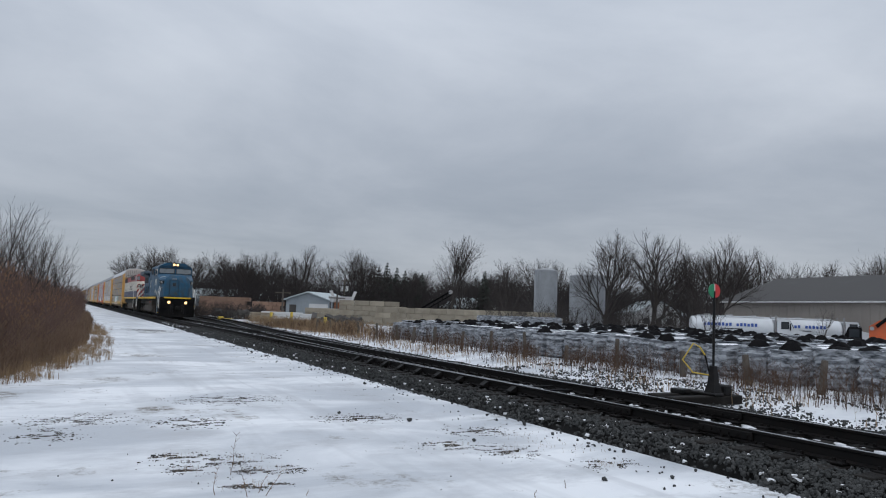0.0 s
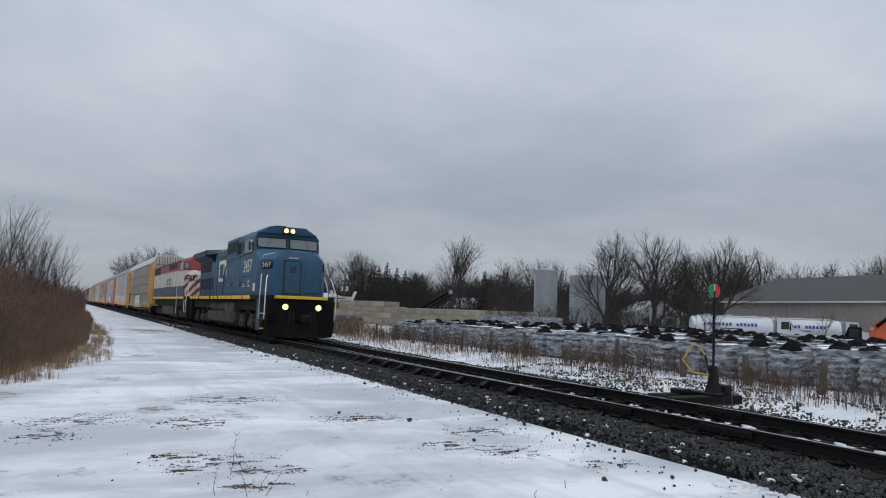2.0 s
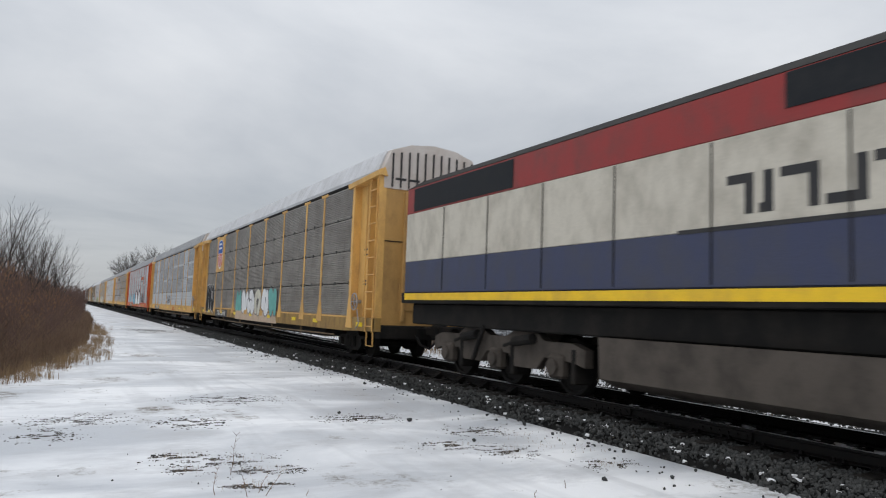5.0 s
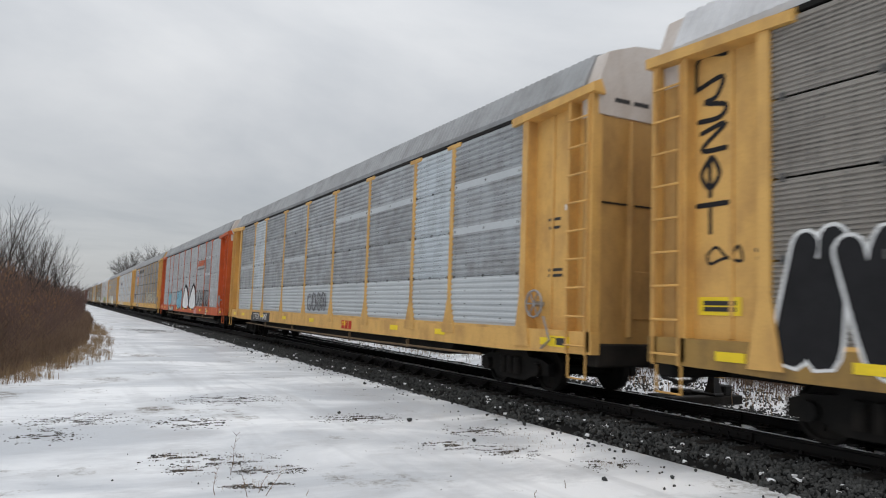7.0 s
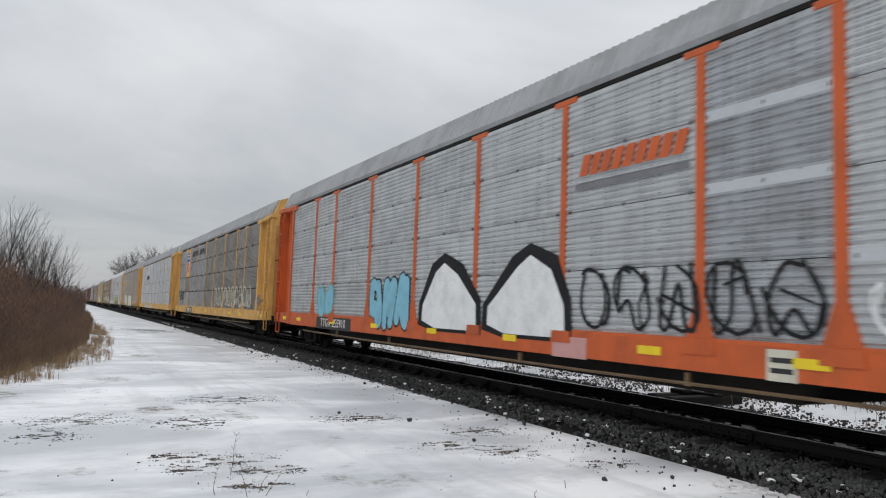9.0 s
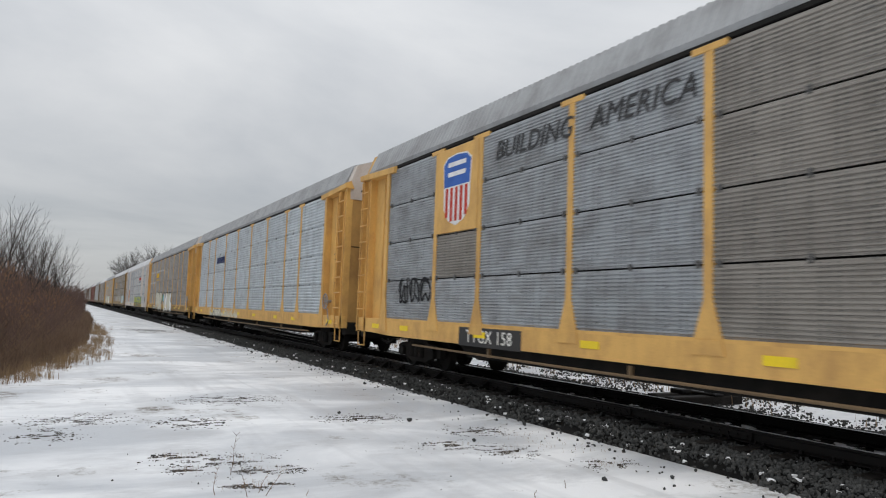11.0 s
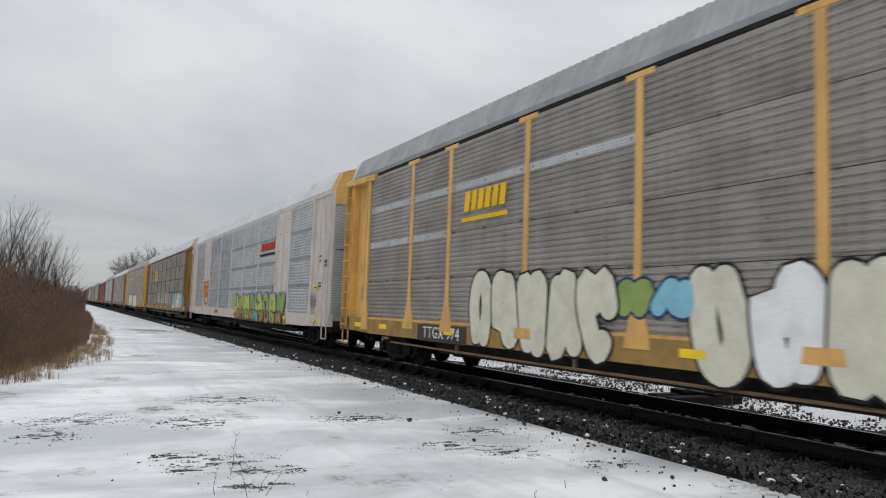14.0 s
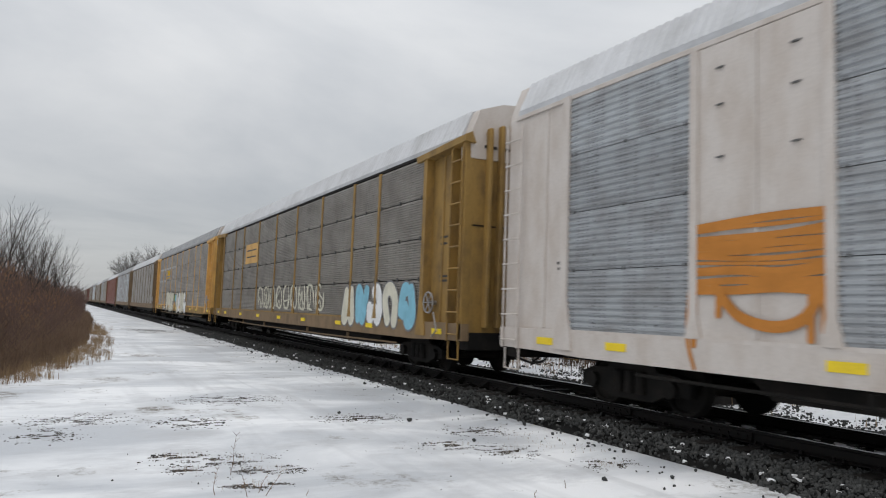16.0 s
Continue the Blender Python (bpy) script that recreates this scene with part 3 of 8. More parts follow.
def handrail(parent, pts, r, mat, name="handrail", posts=(), z0=1.87):
    b = Build().tube(pts, r, 6)
    for x, y, z in posts:
        b.tube([(x, y, z0), (x, y, z)], r, 6)
    return part(name, b, mat, parent)


# ---- lead locomotive ----
def hood_section(x, z_eave, z_top, xt, y0, y1):
    ring = [(-x, 1.87), (-x, z_eave), (-xt, z_top), (xt, z_top), (x, z_eave), (x, 1.87)]
    return Build().prism(ring, "y", y0, y1)


def lead_locomotive():
    lo = thing("locomotive", "faded blue wide-cab diesel locomotive with a yellow sill stripe", "locomotive", pose(TRACK_X, 68.0, 0))
    P = lambda n, b, m, parent=lo, label="", sm=35: part(n, b, M[m], parent, label, smooth=sm)
    # frame
    P("walkway", Build().box(-1.55, 1.55, 0.35, 20.7, 1.66, 1.87, 0.015), "soot")
    P("underframe", Build().box(-1.25, 1.25, 0.5, 20.5, 1.15, 1.66, 0.03), "soot")
    for y0, y1 in ((3.0, 4.5), (4.7, 7.0), (7.1, 9.0), (9.02, 9.75), (9.8, 10.6), (10.9, 11.7), (12.0, 12.9), (13.4, 14.6), (14.75, 15.9), (16.0, 16.8), (17.2, 18.3), (18.45, 19.3), (19.45, 20.0), (20.1, 20.6)):
        P("stripe", Build().box(-1.562, -1.552, y0, y1, 1.685, 1.855), "yellow_stripe")
        P("stripe", Build().box(1.552, 1.562, y0, y1, 1.685, 1.855), "yellow_stripe")
    # pilot and plough
    P("pilot", Build().box(-1.45, 1.45, 0.0, 0.35, 0.75, 1.70, 0.03), "plow_black")
    P("front_stripe", Build().box(-1.12, 1.12, -0.06, 0.34, 1.73, 1.86, 0.01), "yellow_stripe")
    plow = Build().loft([[(-1.5, 0.25, 0.12), (-1.5, 0.05, 0.80), (-1.5, 0.35, 0.80), (-1.5, 0.45, 0.12)],
                         [(-0.75, -0.28, 0.11), (-0.75, -0.02, 0.82), (-0.75, 0.3, 0.82), (-0.75, 0.4, 0.11)],
                         [(0, -0.5, 0.10), (0, -0.08, 0.70), (0, 0.3, 0.70), (0, 0.4, 0.10)],
                         [(0.75, -0.28, 0.11), (0.75, -0.02, 0.82), (0.75, 0.3, 0.82), (0.75, 0.4, 0.11)],
                         [(1.5, 0.25, 0.12), (1.5, 0.05, 0.80), (1.5, 0.35, 0.80), (1.5, 0.45, 0.12)]])
    P("snow_plow", plow, "plow_black", label="dirty black steel plow", sm=20)
    cp = Build().box(-0.12, 0.12, -0.62, 0.2, 0.78, 1.02, 0.03)
    cp.box(-0.2, 0.2, -0.8, -0.5, 0.72, 1.08, 0.05)
    P("coupler", cp, "soot")
    for sx in (-1, 1):
        for k in range(3):
            b = Build().tube([(sx * (0.35 + 0.1 * k), -0.02, 1.2), (sx * (0.38 + 0.1 * k), -0.18, 0.85), (sx * (0.36 + 0.1 * k), -0.2, 0.5), (sx * (0.3 + 0.1 * k), -0.22, 0.36)], 0.028, 6)
            P("brake_hose", b, "black_iron")
        d = Build().tube([(sx * 0.727, -0.02, 1.385), (sx * 0.727, 0.1, 1.385)], 0.15, 16)
        dl = P("ditch_light", d, "black_iron")
        P("lens", Build().tube([(sx * 0.727, -0.03, 1.385), (sx * 0.727, -0.015, 1.385)], 0.125, 16), "lamp", dl, "lit warm headlight lens")
        # corner steps
        for k in range(4):
            P("step", Build().box(*sorted((sx * 1.12, sx * 1.56)), 0.42, 0.95, 0.42 + 0.32 * k, 0.46 + 0.32 * k, 0.01), "yellow_stripe" if k % 2 == 0 else "soot")
        P("step_side", Build().box(*sorted((sx * 1.50, sx * 1.56)), 0.95, 1.6, 0.35, 1.68, 0.01), "blue_dark")
        for y0, y1, z1 in ((0.15, -0.02, 2.72), (1.10, 0.85, 2.85)):
            handrail(lo, [(sx * 1.55, y0 + 0.1, 0.85), (sx * 1.56, y0, 1.15), (sx * 1.56, y0, 1.95), (sx * 1.45, y0 + 0.35, z1 - 0.12), (sx * 1.38, y0 + 0.5, z1)], 0.022, M["white_paint"], "grab_iron")
    P("railing", Build().tube([(-1.2, 0.12, 1.87), (-1.2, 0.12, 2.75), (-0.45, 0.12, 2.75), (-0.4, 0.1, 2.6), (0.4, 0.1, 2.6), (0.45, 0.12, 2.75), (1.2, 0.12, 2.75), (1.2, 0.12, 1.87)], 0.02, 6), "blue")
    # nose and cab
    def ring(z, f, fx):
        return [(-1.5, 2.7, z), (-1.5, 1.72, z), (-fx, f, z), (fx, f, z), (1.5, 1.72, z), (1.5, 2.7, z)]
    nose = Build().loft([ring(1.87, 0.78, 1.10), ring(2.95, 0.78, 1.09),
                         [(-1.5, 2.7, 3.86), (-1.49, 1.70, 3.42), (-1.06, 0.80, 3.46), (1.06, 0.80, 3.46), (1.49, 1.70, 3.42), (1.5, 2.7, 3.86)],
                         [(-1.46, 2.71, 3.93), (-1.28, 1.66, 3.56), (-0.92, 0.86, 3.62), (0.92, 0.86, 3.62), (1.28, 1.66, 3.56), (1.46, 2.71, 3.93)],
                         [(-1.3, 2.72, 4.0), (-0.78, 1.5, 3.82), (-0.62, 0.93, 3.83), (0.62, 0.93, 3.83), (0.78, 1.5, 3.82), (1.3, 2.72, 4.0)],
                         [(-0.6, 2.73, 4.04), (-0.4, 1.7, 3.87), (-0.3, 1.02, 3.87), (0.3, 1.02, 3.87), (0.4, 1.7, 3.87), (0.6, 2.73, 4.04)]])
    P("nose", nose, "blue", sm=24)
    prof = [(-1.5, 1.87), (-1.5, 3.9), (-1.5, 4.58), (-1.36, 4.80), (-0.80, 5.08), (0.80, 5.08), (1.36, 4.80), (1.5, 4.58), (1.5, 3.9), (1.5, 1.87)]
    cab = Build().loft([[(x, 2.7 if z < 4.0 else 2.7 + 0.22 * (z - 4.0), z) for x, z in prof], [(x, 5.12, z) for x, z in prof]])
    P("cab", cab, "blue", sm=20)
    P("roof_visor", Build().loft([[(-1.36, 2.66, 4.74), (-0.80, 2.62, 5.04), (0.80, 2.62, 5.04), (1.36, 2.66, 4.74)], [(-1.36, 3.3, 4.84), (-0.80, 3.3, 5.11), (0.80, 3.3, 5.11), (1.36, 3.3, 4.84)]]), "blue")
    P("cab_edge", Build().tube([(-1.49, 2.80, 4.56), (-1.35, 2.85, 4.76), (-0.79, 2.66, 5.06), (0.79, 2.66, 5.06), (1.35, 2.85, 4.76), (1.49, 2.80, 4.56)], 0.02, 5), "blue_dark")
    for sx in (-1, 1):
        w = P("windshield", Build().loft([[(sx * 0.10, 2.685, 4.10), (sx * 1.30, 2.685, 4.08), (sx * 1.40, 2.70, 4.16), (sx * 1.38, 2.77, 4.50), (sx * 0.10, 2.78, 4.53)], [(sx * 0.10, 2.8, 4.10), (sx * 1.30, 2.8, 4.08), (sx * 1.40, 2.8, 4.16), (sx * 1.38, 2.9, 4.50), (sx * 0.10, 2.9, 4.53)]]), "windshield")
        P("window_frame", Build().tube([(sx * 0.08, 2.68, 4.08), (sx * 1.31, 2.68, 4.06), (sx * 1.42, 2.69, 4.15), (sx * 1.40, 2.77, 4.52), (sx * 0.08, 2.78, 4.55), (sx * 0.08, 2.68, 4.08)], 0.024, 5), "black_iron", w)
        P("wiper", Build().tube([(sx * 0.75, 2.66, 4.52), (sx * 0.98, 2.66, 4.18)], 0.012, 4), "black_iron")
        P("sun_visor", Build().box(*sorted((sx * 0.2, sx * 1.3)), 2.79, 2.82, 4.40, 4.50), "cream_letter")
        P("quarter_window", Build().box(*sorted((sx * 1.498, sx * 1.508)), 3.05, 3.36, 3.98, 4.44), "window")
        for y0, y1 in ((3.62, 4.18), (4.24, 4.92)):
            P("side_window", Build().box(*sorted((sx * 1.498, sx * 1.508)), y0, y1, 3.9, 4.46), "window")
        P("arm_rest", Build().box(*sorted((sx * 1.5, sx * 1.56)), 3.5, 4.9, 3.80, 3.86, 0.01), "blue_dark")
        P("sliding_sash", Build().box(*sorted((sx * 1.5, sx * 1.535)), 3.42, 3.62, 3.9, 4.44, 0.01), "cream_letter")
        P("sash_frame", Build().tube([(sx * 1.515, 3.56, 3.88), (sx * 1.515, 4.95, 3.88), (sx * 1.515, 4.95, 4.48), (sx * 1.515, 3.56, 4.48)], 0.014, 5), "steel")
        P("window_post", Build().box(*sorted((sx * 1.5, sx * 1.52)), 4.185, 4.235, 3.9, 4.46), "steel")
        nb = P("number_board", Build().box(-0.34, 0.34, -0.03, 0.02, -0.14, 0.14, 0.01, Matrix.Translation((sx * 1.295, 1.215, 3.18)) @ Matrix.Rotation(sx * radians(66), 4, "Z")), "black_iron")
        part("road_number", text_mesh("2457", 0.27, M["white_paint"], "road_number", 0, 1.1), None, nb, m=Matrix.Translation((sx * 1.295, 1.215, 3.18)) @ Matrix.Rotation(sx * radians(66), 4, "Z") @ Matrix.Translation((0, -0.04, 0)) @ Matrix.Rotation(radians(90), 4, "X"))
        P("class_light", Build().tube([(sx * 1.12, 1.1, 2.7), (sx * 1.09, 1.03, 2.7)], 0.07, 10), "black_iron")
        P("mirror", Build().box(*sorted((sx * 1.52, sx * 1.64)), 3.42, 3.46, 3.95, 4.35, 0.01), "blue_dark")
    nd = P("nose_door", Build().box(-0.62, 0.08, 0.735, 0.85, 1.95, 3.35, 0.02), "blue", label="blue nose door with a small window")
    P("door_window", Build().box(-0.40, -0.14, 0.728, 0.74, 2.86, 3.16), "window", nd)
    P("door_frame", Build().tube([(-0.66, 0.765, 1.92), (-0.66, 0.765, 3.40), (0.12, 0.765, 3.40), (0.12, 0.765, 1.92)], 0.022, 5), "blue_dark", nd)
    P("nose_panel", Build().box(0.25, 0.95, 0.752, 0.85, 2.0, 3.2, 0.02), "blue")
    P("nose_handle", Build().tube([(-0.45, 0.76, 3.52), (-0.05, 0.76, 3.52)], 0.016, 5), "white_paint")
    P("nose_rail", Build().tube([(-1.42, 1.5, 3.5), (-1.42, 1.4, 3.62), (-1.05, 0.95, 3.72)], 0.014, 5), "white_paint")
    P("roof_loop", Build().tube([(0.62, 1.0, 3.83), (0.62, 1.0, 3.98), (0.9, 1.3, 3.98), (0.9, 1.4, 3.78)], 0.014, 5), "steel")
    hb = P("headlight_housing", Build().box(-0.36, 0.36, 2.56, 2.9, 4.74, 5.04, 0.03), "blue_dark")
    for sx in (-0.15, 0.15):
        P("headlight", Build().tube([(sx, 2.545, 4.89), (sx, 2.58, 4.89)], 0.105, 14), "lamp", hb, "lit warm headlight")
    P("antenna", Build().tube([(-0.4, 3.6, 5.07), (-0.4, 3.6, 5.2), (0.1, 3.6, 5.2), (0.1, 3.6, 5.07)], 0.02, 5), "black_iron")
    # lettering on the cab side
    for sx in (-1, 1):
        side = SIDE if sx < 0 else Matrix.Rotation(math.pi, 4, "Z") @ SIDE
        def put(words, size, y, z, mat, spacing=1.0):
            part("lettering", text_mesh(words, size, M[mat], "lettering", 0, spacing), None, lo, m=Matrix.Translation((sx * 1.507, y, z)) @ side)
        put("2457", 0.82, 4.05, 3.2, "cream_letter", 1.02)
        put("I.C.", 0.42, 3.65, 2.38, "cream_letter")
        P("number_plate", Build().box(*sorted((sx * 1.5, sx * 1.512)), 2.35, 2.75, 2.05, 2.4), "cream_letter")
        for k in range(2):
            P("painted_bar", Build().box(*sorted((sx * 1.5, sx * 1.508)), 4.55, 4.95, 2.36 - 0.10 * k, 2.395 - 0.10 * k), "cream_letter")
        P("belt_seam", Build().box(*sorted((sx * 1.5, sx * 1.512)), 2.9, 5.1, 2.72, 2.75), "blue_dark")
    # equipment cabinet and dynamic brake behind the cab
    P("equipment_cabinet", hood_section(1.36, 4.76, 4.98, 1.05, 5.12, 7.1), "blue", sm=20)
    P("brake_grid_housing", hood_section(1.38, 4.78, 4.95, 1.1, 7.1, 9.6), "blue", sm=20)
    P("lower_cabinet", Build().box(-1.41, -1.2, 5.2, 9.6, 1.87, 2.85, 0.02), "blue")
    for sx in (-1, 1):
        gr = P("grid_grille", Build().box(*sorted((sx * 1.37, sx * 1.405)), 7.25, 9.5, 4.08, 4.62, 0.01), "grille")
        P("grille_frame", Build().tube([(sx * 1.39, 7.2, 4.05), (sx * 1.39, 9.55, 4.05), (sx * 1.39, 9.55, 4.66), (sx * 1.39, 7.2, 4.66), (sx * 1.39, 7.2, 4.05)], 0.028, 4), "blue", gr)
        for k in range(6):
            P("vent_slat", Build().box(*sorted((sx * 1.35, sx * 1.38)), 6.22 + 0.14 * k, 6.30 + 0.14 * k, 3.95, 4.5), "grille")
        for k in range(4):
            P("vent_slat", Build().box(*sorted((sx * 1.35, sx * 1.38)), 5.4 + 0.13 * k, 5.48 + 0.13 * k, 4.1, 4.55), "grille")
        for y0, y1, z0, z1 in ((5.2, 6.1, 1.95, 3.9), (6.15, 7.05, 1.95, 3.85), (7.2, 8.35, 2.9, 3.95), (8.4, 9.5, 2.9, 3.95), (7.2, 8.35, 1.95, 2.85), (8.4, 9.5, 1.95, 2.85)):
            d = P("cabinet_door", Build().box(*sorted((sx * 1.35, sx * (1.38 if z0 > 2.5 else 1.42))), y0, y1, z0, z1, 0.012), "blue")
            P("latch", Build().box(*sorted((sx * 1.37, sx * 1.45)), y0 + 0.06, y0 + 0.16, (z0 + z1) / 2 - 0.03, (z0 + z1) / 2 + 0.03, 0.01), "steel", d)
        for y0 in (5.6, 7.6):
            for k in range(5):
                P("louvre", Build().box(*sorted((sx * 1.41, sx * 1.44)), y0, y0 + 0.5, 2.3 + 0.06 * k, 2.33 + 0.06 * k), "black_iron")
    # engine hood with doors
    P("engine_hood", hood_section(0.97, 4.48, 4.72, 0.62, 9.6, 15.2), "blue", sm=20)
    for sx in (-1, 1):
        for k in range(8):
            y0 = 9.7 + 0.61 * k
            d = P("hood_door", Build().box(*sorted((sx * 0.94, sx * 0.975)), y0, y0 + 0.57, 1.95, 4.1, 0.012), "blue")
            for z in (2.4, 3.5):
                P("hinge", Build().box(*sorted((sx * 0.97, sx * 0.99)), y0 + 0.50, y0 + 0.56, z, z + 0.12, 0.004), "blue_dark", d)
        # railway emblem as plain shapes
        X = sx * 0.997
        def bar(y0, y1, z0, z1):
            P("emblem_bar", Build().box(*sorted((X - sx * 0.006, X)), y0, y1, z0, z1), "cream_letter")
        if sx < 0:
            bar(12.49, 13.61, 3.72, 3.93)
            bar(13.62, 13.85, 2.70, 3.93)
            bar(12.49, 13.61, 2.70, 2.90)
            bar(12.28, 12.48, 2.70, 3.93)
            bar(11.0, 11.25, 2.72, 3.95)
            P("emblem_bar", Build().prism([(12.27, 3.93), (11.9, 3.93), (11.26, 2.95), (11.26, 2.72), (11.5, 2.72)], "x", *sorted((X - sx * 0.006, X))), "cream_letter")
        else:
            bar(11.0, 13.8, 2.72, 3.9)
    rr = random.Random(3)
    for sx in (-1, 1):
        for k in range(16):
            y = 9.8 + 0.31 * k + rr.uniform(-0.06, 0.06)
            P("rain_streak", Build().box(*sorted((sx * 0.975, sx * 0.979)), y, y + rr.uniform(0.02, 0.06), rr.uniform(1.95, 2.6), rr.uniform(3.6, 4.3)), "blue_dark")
        P("hood_rail", Build().box(*sorted((sx * 0.96, sx * 0.995)), 9.65, 15.1, 4.14, 4.18), "blue_dark")
        P("sill_grime", Build().box(*sorted((sx * 1.5, sx * 1.5035)), 2.0, 5.1, 1.88, 2.02), "blue_dark")
    st = P("exhaust_stack", Build().box(-0.55, 0.55, 12.6, 13.5, 4.68, 4.95, 0.03), "white_paint", label="soot-streaked pale exhaust housing")
    P("stack_opening", Build().box(-0.4, 0.4, 12.7, 13.4, 4.945, 4.962), "grille", st)
    hn = Build()
    for k in range(3):
        hn.tube([(-0.5 + 0.1 * k, 10.9 + 0.18 * k, 4.78), (-0.5 + 0.1 * k, 11.3 + 0.18 * k, 4.8)], 0.03, 8, 0.09)
    hn.box(-0.5, -0.2, 11.0, 11.5, 4.66, 4.76, 0.01)
    P("horn", hn, "black_iron")
    # radiator section with overhanging wings
    P("radiator_body", Build().box(-0.98, 0.98, 15.2, 20.5, 1.87, 4.0, 0.03), "blue")
    P("radiator_wing", Build().prism([(-0.98, 4.0), (-0.99, 4.16), (-1.5, 4.36), (-1.5, 4.64), (-1.38, 4.72), (1.38, 4.72), (1.5, 4.64), (1.5, 4.36), (0.99, 4.16), (0.98, 4.0)], "y", 16.0, 20.75), "blue_dark", sm=20)
    P("wing_taper", Build().loft([[(-0.95, 14.6, 4.45), (-0.62, 14.6, 4.70), (0.62, 14.6, 4.70), (0.95, 14.6, 4.45)], [(-1.5, 16.0, 4.42), (-1.35, 16.0, 4.72), (1.35, 16.0, 4.72), (1.5, 16.0, 4.42)]]), "blue_dark", sm=20)
    for sx in (-1, 1):
        P("radiator_grille", Build().box(*sorted((sx * 0.97, sx * 1.02)), 16.6, 20.2, 3.42, 4.02, 0.01), "grille")
        for k in range(9):
            P("door_slat", Build().box(*sorted((sx * 0.97, sx * 1.0)), 15.6 + 0.53 * k, 15.84 + 0.53 * k, 2.3, 3.05, 0.01), "grille")
            P("door_seam", Build().box(*sorted((sx * 0.97, sx * 0.988)), 15.96 + 0.53 * k, 15.985 + 0.53 * k, 1.95, 3.3), "blue_dark")
        # handrails
        x = sx * 1.5
        handrail(lo, [(x, 20.4, 2.9), (x, 9.6, 2.95), (x * 0.97, 8.9, 3.75), (x * 0.97, 5.3, 3.8)], 0.022, M["blue"], "handrail", [(x, 9.7 + 1.8 * k, 2.93) for k in range(6)])
        # fuel tank, reservoirs
        P("air_reservoir", Build().tube([(sx * 1.18, 9.1, 1.27), (sx * 1.18, 11.2, 1.27)], 0.24, 16), "brown_grime")
        P("air_reservoir", Build().tube([(sx * 1.18, 11.4, 1.27), (sx * 1.18, 13.6, 1.27)], 0.24, 16), "brown_grime")
        P("filler_cap", Build().tube([(sx * 1.45, 8.2, 1.35), (sx * 1.52, 8.2, 1.35)], 0.07, 8), "red_paint")
    tank = [(-1.05, 0.30), (-1.42, 0.50), (-1.45, 1.0), (-1.3, 1.05), (1.3, 1.05), (1.45, 1.0), (1.42, 0.50), (1.05, 0.30)]
    P("fuel_tank", Build().loft([[(x * 0.97, 6.5, z + (0.25 if z < 0.6 else 0)) for x, z in tank], [(x, 6.95, z) for x, z in tank], [(x, 13.9, z) for x, z in tank], [(x * 0.97, 14.1, z) for x, z in tank]]), "brown_grime", sm=30)
    P("tank_end", Build().box(-1.46, 1.46, 7.0, 9.0, 0.98, 1.5, 0.05), "brown_grime")
    loco_truck(lo, 3.85)
    loco_truck(lo, 17.1)
    cp = Build().box(-0.12, 0.12, 20.6, 21.5, 0.78, 1.02, 0.03)
    cp.box(-0.2, 0.2, 21.2, 21.6, 0.72, 1.08, 0.05)
    P("coupler", cp, "soot")
    P("rear_pilot", Build().box(-1.45, 1.45, 20.5, 20.75, 0.4, 1.70, 0.03), "soot")
    MOVING.append((lo, 68.0))


